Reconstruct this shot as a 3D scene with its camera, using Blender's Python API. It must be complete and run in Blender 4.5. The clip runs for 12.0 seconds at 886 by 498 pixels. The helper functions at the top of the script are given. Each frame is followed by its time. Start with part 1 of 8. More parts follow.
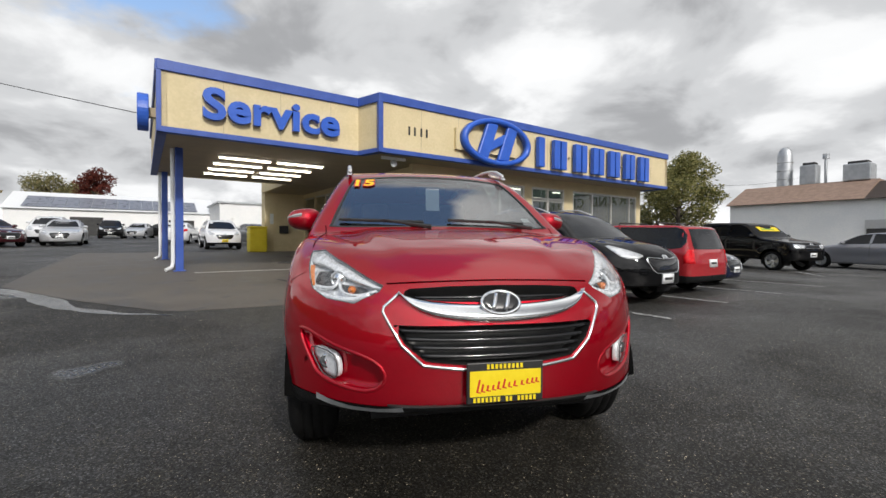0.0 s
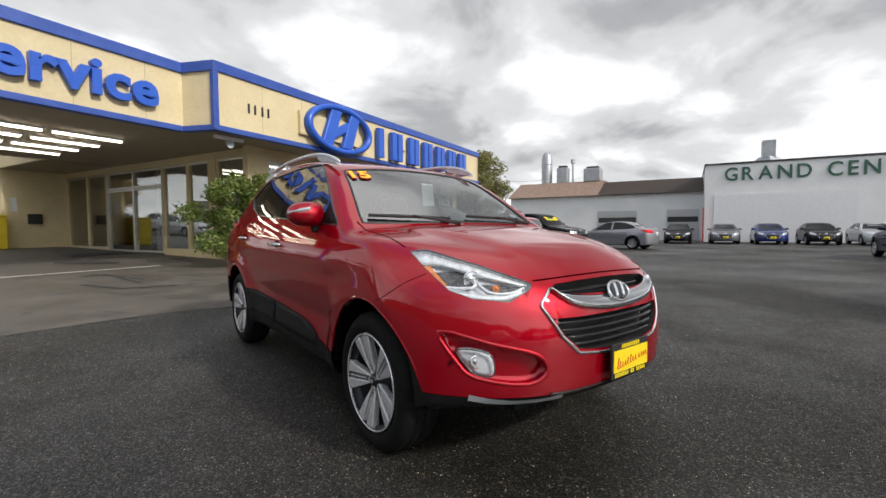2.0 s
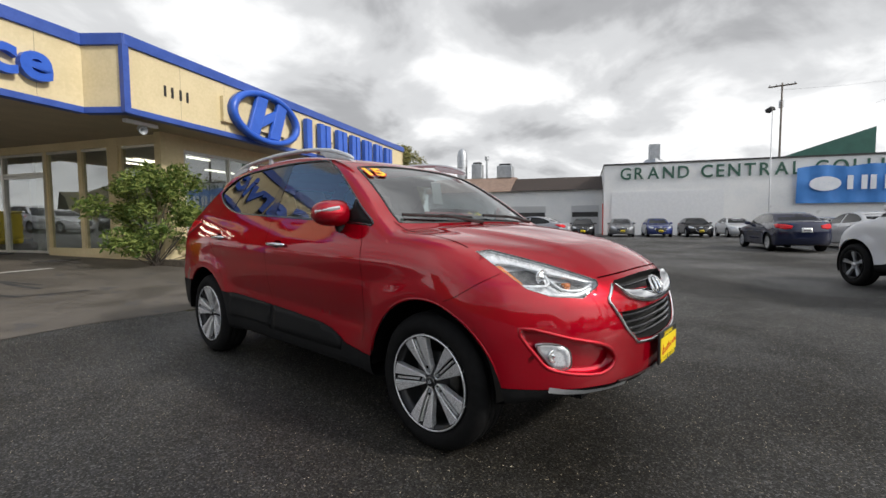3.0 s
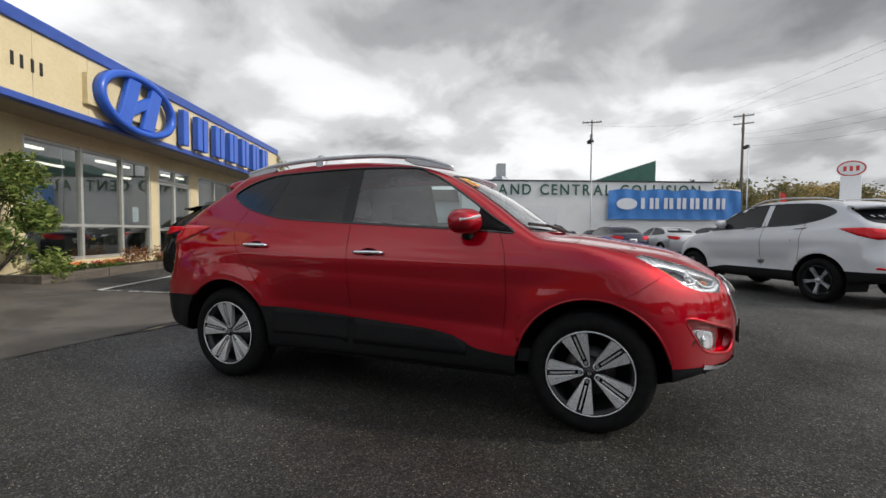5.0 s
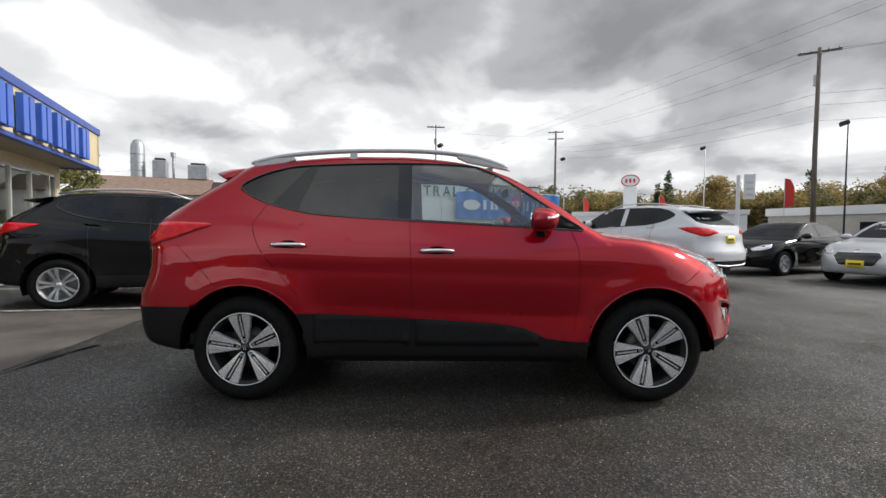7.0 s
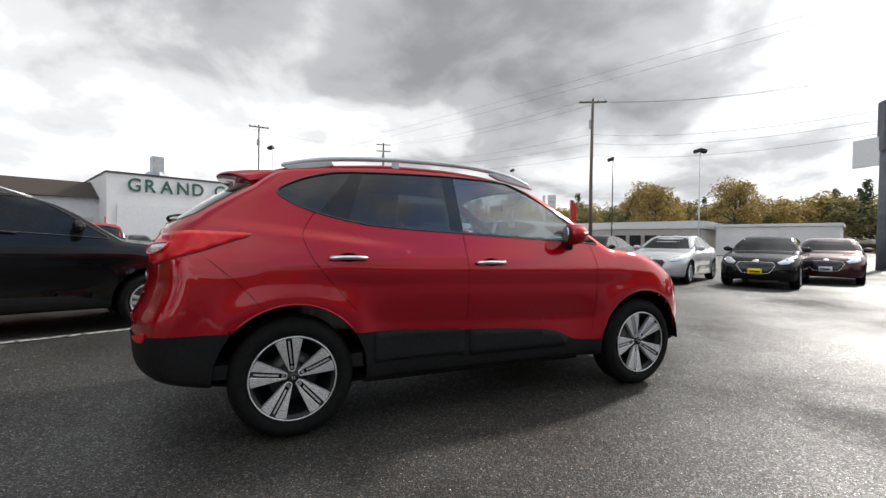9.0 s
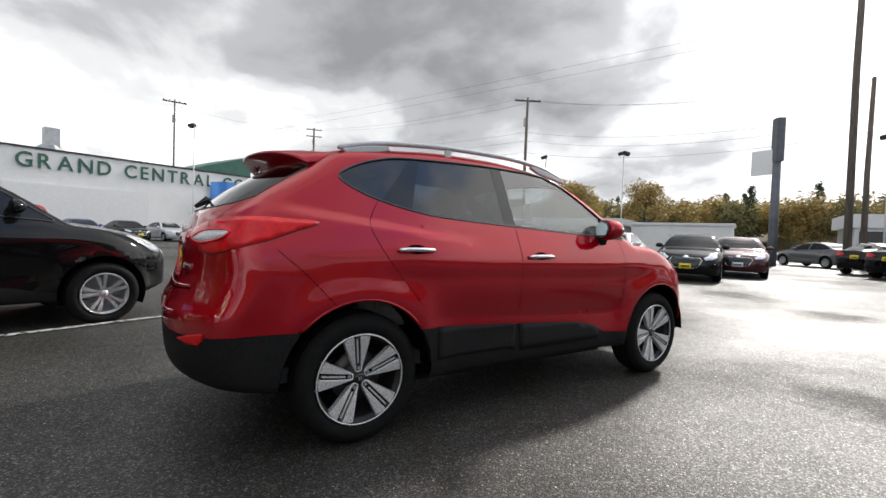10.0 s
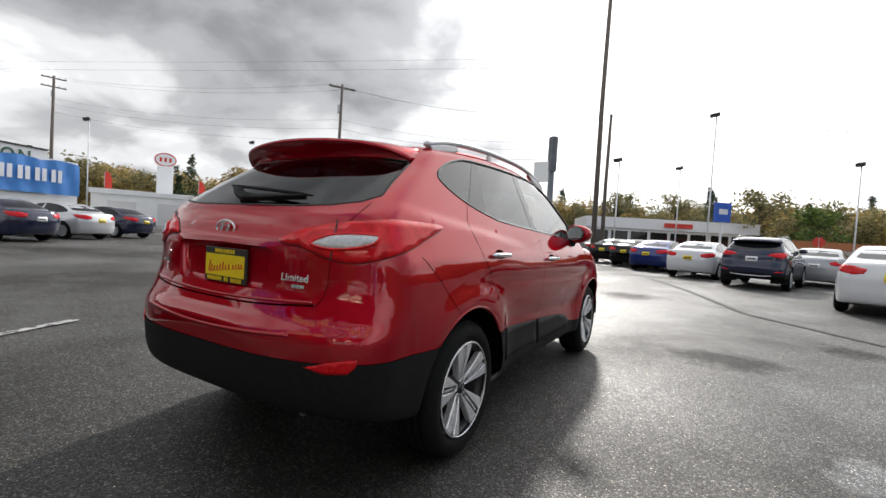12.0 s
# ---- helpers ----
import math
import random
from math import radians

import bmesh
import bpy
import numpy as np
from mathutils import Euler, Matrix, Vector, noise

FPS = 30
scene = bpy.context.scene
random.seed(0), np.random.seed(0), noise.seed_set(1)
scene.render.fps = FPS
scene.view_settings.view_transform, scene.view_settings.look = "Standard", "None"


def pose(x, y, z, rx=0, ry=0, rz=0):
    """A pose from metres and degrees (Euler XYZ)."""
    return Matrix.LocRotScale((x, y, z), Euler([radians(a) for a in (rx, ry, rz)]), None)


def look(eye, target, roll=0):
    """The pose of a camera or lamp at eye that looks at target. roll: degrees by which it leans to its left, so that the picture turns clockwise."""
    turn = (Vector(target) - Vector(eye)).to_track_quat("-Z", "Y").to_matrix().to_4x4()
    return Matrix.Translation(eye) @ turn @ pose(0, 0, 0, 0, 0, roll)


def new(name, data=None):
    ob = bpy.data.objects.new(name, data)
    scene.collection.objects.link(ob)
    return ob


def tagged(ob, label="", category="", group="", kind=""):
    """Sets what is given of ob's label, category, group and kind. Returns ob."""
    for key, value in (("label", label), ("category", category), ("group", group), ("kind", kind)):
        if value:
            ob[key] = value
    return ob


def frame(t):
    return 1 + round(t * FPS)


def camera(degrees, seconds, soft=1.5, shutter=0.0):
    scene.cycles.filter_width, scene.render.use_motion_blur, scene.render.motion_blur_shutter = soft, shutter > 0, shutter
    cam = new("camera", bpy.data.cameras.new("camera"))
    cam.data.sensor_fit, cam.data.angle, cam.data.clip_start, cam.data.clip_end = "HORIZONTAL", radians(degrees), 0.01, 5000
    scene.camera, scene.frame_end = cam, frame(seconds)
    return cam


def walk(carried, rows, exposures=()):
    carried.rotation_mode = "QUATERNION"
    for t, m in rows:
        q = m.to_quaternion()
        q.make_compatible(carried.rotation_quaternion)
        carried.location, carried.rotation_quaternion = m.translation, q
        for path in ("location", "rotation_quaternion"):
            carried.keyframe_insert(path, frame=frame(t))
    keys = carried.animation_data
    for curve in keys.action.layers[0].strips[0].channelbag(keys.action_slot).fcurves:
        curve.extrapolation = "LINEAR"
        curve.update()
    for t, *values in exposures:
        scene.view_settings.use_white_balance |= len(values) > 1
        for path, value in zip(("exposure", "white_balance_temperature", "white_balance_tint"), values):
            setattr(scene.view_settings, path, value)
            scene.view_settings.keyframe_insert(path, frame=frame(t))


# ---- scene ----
cam = camera(90.7, 12.0)
PATH = [
    (0, (-0.569, -3.777, 1.053), (-0.171, -1.817, 1.013), 0.3),
    (0.5, (-0.912, -3.667, 1.083), (-0.294, -1.765, 1.036), -0.2),
    (1, (-1.253, -3.58, 1.088), (-0.425, -1.76, 1.047), -0.9),
    (1.5, (-1.585, -3.47, 1.102), (-0.522, -1.776, 1.042), -0.6),
    (2, (-1.877, -3.236, 1.1), (-0.66, -1.652, 1.007), -0.3),
    (2.5, (-2.128, -3.011, 1.095), (-0.76, -1.556, 0.979), 0.6),
    (3, (-2.417, -2.768, 1.134), (-0.907, -1.461, 1.013), -0.4),
    (3.2, (-2.527, -2.663, 1.121), (-0.967, -1.417, 1.001), -0.7),
    (4.8, (-3.341, -1.58, 1.119), (-1.493, -0.821, 1.026), 0.2),
    (5, (-3.397, -1.41, 1.129), (-1.529, -0.7, 1.05), 0.3),
    (5.5, (-3.496, -1.048, 1.123), (-1.577, -0.486, 1.068), 0.9),
    (6, (-3.644, -0.688, 1.13), (-1.675, -0.349, 1.04), 0.1),
    (6.5, (-3.676, -0.308, 1.127), (-1.686, -0.158, 0.984), 0.5),
    (7, (-3.679, 0.033, 1.116), (-1.68, 0.031, 1.035), 0.3),
    (7.5, (-3.707, 0.422, 1.124), (-1.719, 0.22, 1.048), -0.3),
    (7.7, (-3.691, 0.597, 1.11), (-1.718, 0.279, 1.032), -0.1),
    (9.3, (-3.323, 1.737, 1.127), (-1.528, 0.858, 1.072), 0.9),
    (9.5, (-3.215, 1.882, 1.109), (-1.452, 0.941, 1.03), 1.1),
    (10, (-2.991, 2.207, 1.113), (-1.311, 1.125, 1.049), 2.0),
    (10.5, (-2.766, 2.541, 1.113), (-1.223, 1.27, 1.045), 2.7),
    (11, (-2.492, 2.816, 1.089), (-1.074, 1.41, 0.989), 2.1),
    (11.5, (-2.171, 3.046, 1.109), (-0.893, 1.51, 1.019), 3.6),
    (12, (-1.868, 3.289, 1.126), (-0.84, 1.575, 1.055), 3.5),
]
walk(cam, [(t, look(eye, target, roll)) for t, eye, target, roll in PATH], [(0.0, 0.03), (1.0, 0.12), (2.0, 0.18), (3.2, 0.14), (5.5, 0.03), (6.5, 0.14), (7.5, 0.36), (9.5, 0.45), (12.0, 0.43)])

# ---- light ----
SUN_AZ, SUN_EL = radians(-74), radians(34)
THIN_AZ, THIN_EL = radians(-98), radians(30)
world = bpy.data.worlds.new("overcast_sky")
scene.world = world
world.use_nodes = True
wt = world.node_tree
wt.nodes.clear()


def wnode(kind, **props):
    n = wt.nodes.new(kind)
    for k, v in props.items():
        n.inputs[k.replace("_", " ")].default_value = v
    return n


def wmath(op, a, b):
    n = wt.nodes.new("ShaderNodeMath")
    n.operation = op
    for i, v in enumerate((a, b)):
        if isinstance(v, (int, float)):
            n.inputs[i].default_value = v
        else:
            wt.links.new(v, n.inputs[i])
    return n.outputs[0]


def ramp_of(tree, fac, stops, smooth=True):
    n = tree.nodes.new("ShaderNodeValToRGB")
    n.color_ramp.interpolation = "EASE" if smooth else "LINEAR"
    e = n.color_ramp.elements
    while len(e) < len(stops):
        e.new(0.5)
    for el, (pos, c) in zip(e, stops):
        el.position, el.color = pos, (*c, 1) if len(c) == 3 else c
    tree.links.new(fac, n.inputs[0])
    return n.outputs[0]


def facing(unit, az, el):
    """How far the sky's direction points to an azimuth and height."""
    n = wt.nodes.new("ShaderNodeVectorMath")
    n.operation = "DOT_PRODUCT"
    a, e = radians(az), radians(el)
    n.inputs[1].default_value = (math.cos(e) * math.cos(a), math.cos(e) * math.sin(a), math.sin(e))
    wt.links.new(unit.outputs[0], n.inputs[0])
    return n.outputs["Value"]


def build_sky():
    sky = wt.nodes.new("ShaderNodeTexSky")
    sky.sky_type, sky.sun_disc = "NISHITA", False
    sky.sun_elevation, sky.sun_rotation = SUN_EL, radians(90) - SUN_AZ
    co = wt.nodes.new("ShaderNodeTexCoord").outputs["Generated"]
    sep = wt.nodes.new("ShaderNodeSeparateXYZ")
    wt.links.new(co, sep.inputs[0])
    up = wmath("MAXIMUM", sep.outputs[2], 0.0)
    h = wmath("ADD", up, 0.30)
    flat = wt.nodes.new("ShaderNodeCombineXYZ")
    wt.links.new(wmath("DIVIDE", sep.outputs[0], h), flat.inputs[0])
    wt.links.new(wmath("DIVIDE", sep.outputs[1], h), flat.inputs[1])
    big = wnode("ShaderNodeTexNoise", Scale=0.80, Detail=2.0, Roughness=0.45, Distortion=0.1)
    fine = wnode("ShaderNodeTexNoise", Scale=2.5, Detail=8.0, Roughness=0.52, Distortion=0.25)
    for n in (big, fine):
        wt.links.new(flat.outputs[0], n.inputs["Vector"])
    mix = wmath("ADD", wmath("MULTIPLY", big.outputs["Fac"], 0.56), wmath("MULTIPLY", fine.outputs["Fac"], 0.44))
    # the cloud is thinner and brighter beside the hidden sun, and towards the horizon
    nrm = wt.nodes.new("ShaderNodeVectorMath")
    nrm.operation = "NORMALIZE"
    wt.links.new(co, nrm.inputs[0])
    near = wmath("POWER", wmath("MAXIMUM", facing(nrm, math.degrees(THIN_AZ), math.degrees(THIN_EL)), 0.0), 4.0)
    low = wmath("POWER", wmath("SUBTRACT", 1.0, up), 6.0)
    bank = wmath("MULTIPLY", wmath("POWER", wmath("MAXIMUM", facing(nrm, -33, 36), 0.0), 5.0), -0.265)
    high = wmath("MULTIPLY", wmath("MULTIPLY", up, wmath("SUBTRACT", 1.0, near)), -0.10)
    fair = wmath("MULTIPLY", wmath("POWER", wmath("MAXIMUM", facing(nrm, 40, 68), 0.0), 14.0), 0.34)
    shelf = wmath("MULTIPLY", wmath("POWER", wmath("MAXIMUM", facing(nrm, 40, 30), 0.0), 14.0), -0.045)
    dim = wmath("MULTIPLY", wmath("POWER", wmath("MAXIMUM", facing(nrm, 188, 12), 0.0), 6.0), -0.15)
    shelf = wmath("ADD", shelf, dim)
    lift = wmath("ADD", wmath("ADD", wmath("ADD", high, fair), shelf), wmath("ADD", wmath("ADD", wmath("MULTIPLY", near, 0.14), wmath("MULTIPLY", low, 0.05)), wmath("ADD", bank, wmath("MULTIPLY", wmath("POWER", wmath("MAXIMUM", facing(nrm, 108, 38), 0.0), 6.0), -0.07))))
    cloud = ramp_of(wt, wmath("ADD", mix, lift),
                    [(0.24, (0.20, 0.204, 0.215)), (0.35, (0.33, 0.335, 0.347)), (0.43, (0.53, 0.538, 0.550)), (0.51, (0.78, 0.786, 0.792)), (0.60, (0.93, 0.932, 0.93)), (0.78, (1.20, 1.195, 1.18))])
    # gaps of blue, away from the sun
    gap = wnode("ShaderNodeTexNoise", Scale=2.6, Detail=6.0, Roughness=0.55)
    off = wt.nodes.new("ShaderNodeVectorMath")
    off.inputs[1].default_value = (3.1, -1.7, 0.4)
    wt.links.new(flat.outputs[0], off.inputs[0])
    wt.links.new(off.outputs[0], gap.inputs["Vector"])
    clear = wmath("MULTIPLY", wmath("POWER", wmath("MAXIMUM", facing(nrm, 80, 60), 0.0), 22.0), 0.46)
    clear = wmath("ADD", clear, wmath("MULTIPLY", wmath("POWER", wmath("MAXIMUM", facing(nrm, 196, 42), 0.0), 5.0), 0.27))
    hole = ramp_of(wt, wmath("ADD", wmath("MULTIPLY", gap.outputs["Fac"], 0.85), wmath("ADD", clear, wmath("MULTIPLY", wmath("POWER", wmath("MAXIMUM", facing(nrm, 112, 30), 0.0), 60.0), 0.42))), [(0.58, (0, 0, 0)), (0.76, (1, 1, 1))])
    blue = wt.nodes.new("ShaderNodeVectorMath")
    blue.operation = "SCALE"
    wt.links.new(wmath("ADD", wmath("MULTIPLY", up, 0.10), 0.13), blue.inputs["Scale"])
    wt.links.new(sky.outputs[0], blue.inputs[0])
    both = wt.nodes.new("ShaderNodeMix")
    both.data_type = "RGBA"
    wt.links.new(hole, both.inputs["Factor"])
    wt.links.new(cloud, both.inputs["A"])
    wt.links.new(blue.outputs[0], both.inputs["B"])
    # the sheet of cloud before the sun is far brighter than white
    glow = wmath("POWER", wmath("MAXIMUM", facing(nrm, -84, 27), 0.0), 8.0)
    lit_up = wt.nodes.new("ShaderNodeVectorMath")
    lit_up.operation = "SCALE"
    wt.links.new(both.outputs["Result"], lit_up.inputs[0])
    wt.links.new(wmath("ADD", wmath("MULTIPLY", glow, 0.6), 1.0), lit_up.inputs["Scale"])
    bg = wt.nodes.new("ShaderNodeBackground")
    bg.inputs["Strength"].default_value = 1.22
    wt.links.new(lit_up.outputs[0], bg.inputs["Color"])
    wt.links.new(bg.outputs[0], wt.nodes.new("ShaderNodeOutputWorld").inputs[0])


build_sky()
sun = new("sun", bpy.data.lights.new("sun", "SUN"))
sun.data.energy, sun.data.angle, sun.data.color = 2.5, radians(4.5), (1.0, 0.95, 0.89)
sun.matrix_world = look((math.cos(SUN_EL) * math.cos(SUN_AZ) * 50, math.cos(SUN_EL) * math.sin(SUN_AZ) * 50, math.sin(SUN_EL) * 50), (0, 0, 0))


# ---- materials ----
def rgb(c):
    return (*c, 1.0)


def surface(name, a, b=None, scale=6.0, rough=(0.5, 0.6), metal=0.0, bump=0.0, bump_scale=None, coat=0.0, spots=None, stretch=(1, 1, 1), island=0.0, spec=0.5):
    """Two tones mixed by coarse and fine noise, with roughness that varies with it and a fine relief. spots: colour, size, cover."""
    m = bpy.data.materials.new(name)
    m.use_nodes = True
    t = m.node_tree
    p = t.nodes["Principled BSDF"]
    p.inputs["Metallic"].default_value = metal
    p.inputs["Specular IOR Level"].default_value = spec
    if coat:
        p.inputs["Coat Weight"].default_value = coat
        p.inputs["Coat Roughness"].default_value = 0.03
    co = t.nodes.new("ShaderNodeTexCoord")
    mp = t.nodes.new("ShaderNodeMapping")
    mp.inputs["Scale"].default_value = stretch
    t.links.new(co.outputs["Object"], mp.inputs[0])
    big = t.nodes.new("ShaderNodeTexNoise")
    big.inputs["Scale"].default_value, big.inputs["Detail"].default_value = scale, 6.0
    fine = t.nodes.new("ShaderNodeTexNoise")
    fine.inputs["Scale"].default_value, fine.inputs["Detail"].default_value = scale * 11, 3.0
    for n in (big, fine):
        t.links.new(mp.outputs[0], n.inputs["Vector"])
    add = t.nodes.new("ShaderNodeMath")
    add.operation = "MULTIPLY_ADD"
    t.links.new(fine.outputs["Fac"], add.inputs[0])
    add.inputs[1].default_value = 0.4
    half = t.nodes.new("ShaderNodeMath")
    half.operation = "MULTIPLY"
    half.inputs[1].default_value = 0.6
    t.links.new(big.outputs["Fac"], half.inputs[0])
    t.links.new(half.outputs[0], add.inputs[2])
    fac = add.outputs[0]
    if island:
        info = t.nodes.new("ShaderNodeNewGeometry")
        k = t.nodes.new("ShaderNodeMath")
        k.operation = "MULTIPLY_ADD"
        k.inputs[1].default_value = island
        t.links.new(info.outputs["Random Per Island"], k.inputs[0])
        sub = t.nodes.new("ShaderNodeMath")
        sub.operation = "SUBTRACT"
        sub.inputs[1].default_value = island / 2
        t.links.new(fac, sub.inputs[0])
        t.links.new(sub.outputs[0], k.inputs[2])
        fac = k.outputs[0]
    col = ramp_of(t, fac, [(0.36, a), (0.64, b or a)])
    if spots:
        sc, size, cover = spots
        v = t.nodes.new("ShaderNodeTexNoise")
        v.inputs["Scale"].default_value, v.inputs["Detail"].default_value = size, 2.0
        t.links.new(mp.outputs[0], v.inputs["Vector"])
        f = ramp_of(t, v.outputs["Fac"], [(cover, (0, 0, 0)), (cover + 0.05, (1, 1, 1))])
        mx = t.nodes.new("ShaderNodeMix")
        mx.data_type = "RGBA"
        t.links.new(f, mx.inputs["Factor"])
        t.links.new(col, mx.inputs["A"])
        mx.inputs["B"].default_value = rgb(sc)
        col = mx.outputs["Result"]
    t.links.new(col, p.inputs["Base Color"])
    r = ramp_of(t, fac, [(0.3, (rough[0],) * 3), (0.7, (rough[1],) * 3)])
    t.links.new(r, p.inputs["Roughness"])
    if bump:
        n = t.nodes.new("ShaderNodeTexNoise")
        n.inputs["Scale"].default_value, n.inputs["Detail"].default_value = bump_scale or scale * 8, 5.0
        t.links.new(mp.outputs[0], n.inputs["Vector"])
        b = t.nodes.new("ShaderNodeBump")
        b.inputs["Strength"].default_value, b.inputs["Distance"].default_value = bump, 0.01
        t.links.new(n.outputs["Fac"], b.inputs["Height"])
        t.links.new(b.outputs[0], p.inputs["Normal"])
    return m


def paint(name, a, b=None, metal=0.0, rough=0.35):
    """Clear-coated car paint with a faint flake."""
    m = surface(name, a, b or a, 240.0, (rough, rough + 0.06), metal, 0.0, None, 1.0, spec=0.0)
    m.node_tree.nodes["Principled BSDF"].inputs["Coat IOR"].default_value = 1.58
    return m


def glass(name, tint, rough=0.0, mirror=0.06):
    """A thin pane: tinted clear, with a reflection that grows towards a glancing view, the same from both sides."""
    m = bpy.data.materials.new(name)
    m.use_nodes = True
    t = m.node_tree
    t.nodes.clear()
    clear = t.nodes.new("ShaderNodeBsdfTransparent")
    clear.inputs[0].default_value = rgb(tint)
    gloss = t.nodes.new("ShaderNodeBsdfGlossy")
    gloss.inputs["Color"].default_value = (1, 1, 1, 1)
    gloss.inputs["Roughness"].default_value = rough
    lw = t.nodes.new("ShaderNodeLayerWeight")
    lw.inputs["Blend"].default_value = 0.5
    pw = t.nodes.new("ShaderNodeMath")
    pw.operation = "POWER"
    pw.inputs[1].default_value = 5.0
    t.links.new(lw.outputs["Facing"], pw.inputs[0])
    fr = t.nodes.new("ShaderNodeMath")
    fr.operation = "MULTIPLY_ADD"
    fr.inputs[1].default_value, fr.inputs[2].default_value = 1.0 - mirror, mirror
    t.links.new(pw.outputs[0], fr.inputs[0])
    mx = t.nodes.new("ShaderNodeMixShader")
    t.links.new(fr.outputs[0], mx.inputs[0])
    t.links.new(clear.outputs[0], mx.inputs[1])
    t.links.new(gloss.outputs[0], mx.inputs[2])
    t.links.new(mx.outputs[0], t.nodes.new("ShaderNodeOutputMaterial").inputs[0])
    return m


def lit(name, c, strength):
    m = bpy.data.materials.new(name)
    m.use_nodes = True
    p = m.node_tree.nodes["Principled BSDF"]
    p.inputs["Base Color"].default_value = rgb(c)
    p.inputs["Emission Color"].default_value = rgb(c)
    p.inputs["Emission Strength"].default_value = strength
    return m


def asphalt_material():
    """Damp asphalt: pale stone chips in a dark binder, glossier where the damp lies."""
    m = bpy.data.materials.new("damp_asphalt")
    m.use_nodes = True
    t = m.node_tree
    p = t.nodes["Principled BSDF"]
    co = t.nodes.new("ShaderNodeTexCoord").outputs["Object"]
    def noise_at(scale, detail=4.0, rough=0.55):
        n = t.nodes.new("ShaderNodeTexNoise")
        n.inputs["Scale"].default_value, n.inputs["Detail"].default_value, n.inputs["Roughness"].default_value = scale, detail, rough
        t.links.new(co, n.inputs["Vector"])
        return n.outputs["Fac"]
    base = ramp_of(t, noise_at(0.35, 6.0), [(0.35, (0.0110, 0.0100, 0.0081)), (0.65, (0.0195, 0.0178, 0.0145))])
    chips = t.nodes.new("ShaderNodeTexVoronoi")
    chips.inputs["Scale"].default_value = 125.0
    t.links.new(co, chips.inputs["Vector"])
    pick = t.nodes.new("ShaderNodeSeparateColor")
    t.links.new(chips.outputs["Color"], pick.inputs[0])
    tone = base
    for fac, stops in ((pick.outputs[0], [(0.0, (0.50, 0.50, 0.50)), (0.6, (0.82, 0.82, 0.82)), (0.95, (1.3, 1.28, 1.25)), (1.0, (10.0, 9.7, 9.1))]),
                       (noise_at(120.0, 3.0, 0.6), [(0.36, (0.6, 0.6, 0.6)), (0.56, (1.0, 1.0, 1.0)), (0.615, (1.9, 1.86, 1.8)), (0.68, (10.0, 9.8, 9.4))]),
                       (noise_at(6.5, 4.0, 0.6), [(0.34, (0.72, 0.73, 0.74)), (0.66, (1.3, 1.28, 1.24))])):
        mul = t.nodes.new("ShaderNodeMix")
        mul.data_type, mul.blend_type = "RGBA", "MULTIPLY"
        mul.inputs["Factor"].default_value = 1.0
        t.links.new(tone, mul.inputs["A"])
        t.links.new(ramp_of(t, fac, stops, False), mul.inputs["B"])
        tone = mul.outputs["Result"]
    ragged = noise_at(2.6, 5.0, 0.6)
    def calc(op, x, y):
        n = t.nodes.new("ShaderNodeMath")
        n.operation = op
        for k, v in enumerate((x, y)):
            if isinstance(v, float):
                n.inputs[k].default_value = v
            else:
                t.links.new(v, n.inputs[k])
        return n.outputs[0]
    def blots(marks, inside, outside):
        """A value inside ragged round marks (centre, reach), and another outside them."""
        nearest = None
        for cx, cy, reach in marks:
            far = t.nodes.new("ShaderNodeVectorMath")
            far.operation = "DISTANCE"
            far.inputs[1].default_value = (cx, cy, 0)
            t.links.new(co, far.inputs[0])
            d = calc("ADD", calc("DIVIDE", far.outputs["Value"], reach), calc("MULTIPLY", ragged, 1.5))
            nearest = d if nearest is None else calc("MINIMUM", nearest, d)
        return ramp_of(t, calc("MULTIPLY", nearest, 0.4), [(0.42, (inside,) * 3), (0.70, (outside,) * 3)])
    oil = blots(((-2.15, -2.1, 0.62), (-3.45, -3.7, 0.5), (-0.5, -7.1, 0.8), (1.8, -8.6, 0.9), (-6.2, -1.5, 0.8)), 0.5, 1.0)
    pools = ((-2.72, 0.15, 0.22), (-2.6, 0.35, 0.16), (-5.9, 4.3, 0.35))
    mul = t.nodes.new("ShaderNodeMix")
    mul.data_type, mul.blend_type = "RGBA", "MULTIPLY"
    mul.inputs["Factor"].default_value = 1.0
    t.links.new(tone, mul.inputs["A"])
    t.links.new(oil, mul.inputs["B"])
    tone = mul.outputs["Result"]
    b = t.nodes.new("ShaderNodeBump")
    b.inputs["Strength"].default_value, b.inputs["Distance"].default_value = 0.7, 0.0030
    b.invert = True
    t.links.new(chips.outputs["Distance"], b.inputs["Height"])
    b2 = t.nodes.new("ShaderNodeBump")
    b2.inputs["Strength"].default_value, b2.inputs["Distance"].default_value = 0.07, 0.015
    t.links.new(noise_at(7.0, 5.0), b2.inputs["Height"])
    t.links.new(b.outputs[0], b2.inputs["Normal"])
    t.nodes.remove(p)
    matt = t.nodes.new("ShaderNodeBsdfDiffuse")
    damp = t.nodes.new("ShaderNodeBsdfGlossy")
    damp.inputs["Color"].default_value = (1, 1, 1, 1)
    t.links.new(tone, matt.inputs["Color"])
    t.links.new(calc("MULTIPLY", ramp_of(t, noise_at(0.55, 5.0), [(0.36, (0.42,) * 3), (0.50, (0.50,) * 3), (0.66, (0.60,) * 3)]), blots(pools, 0.25, 1.0)), damp.inputs["Roughness"])
    for n in (matt, damp):
        t.links.new(b2.outputs[0], n.inputs["Normal"])
    # the film of water shines more towards a glancing view, and less where it has dried
    lw = t.nodes.new("ShaderNodeLayerWeight")
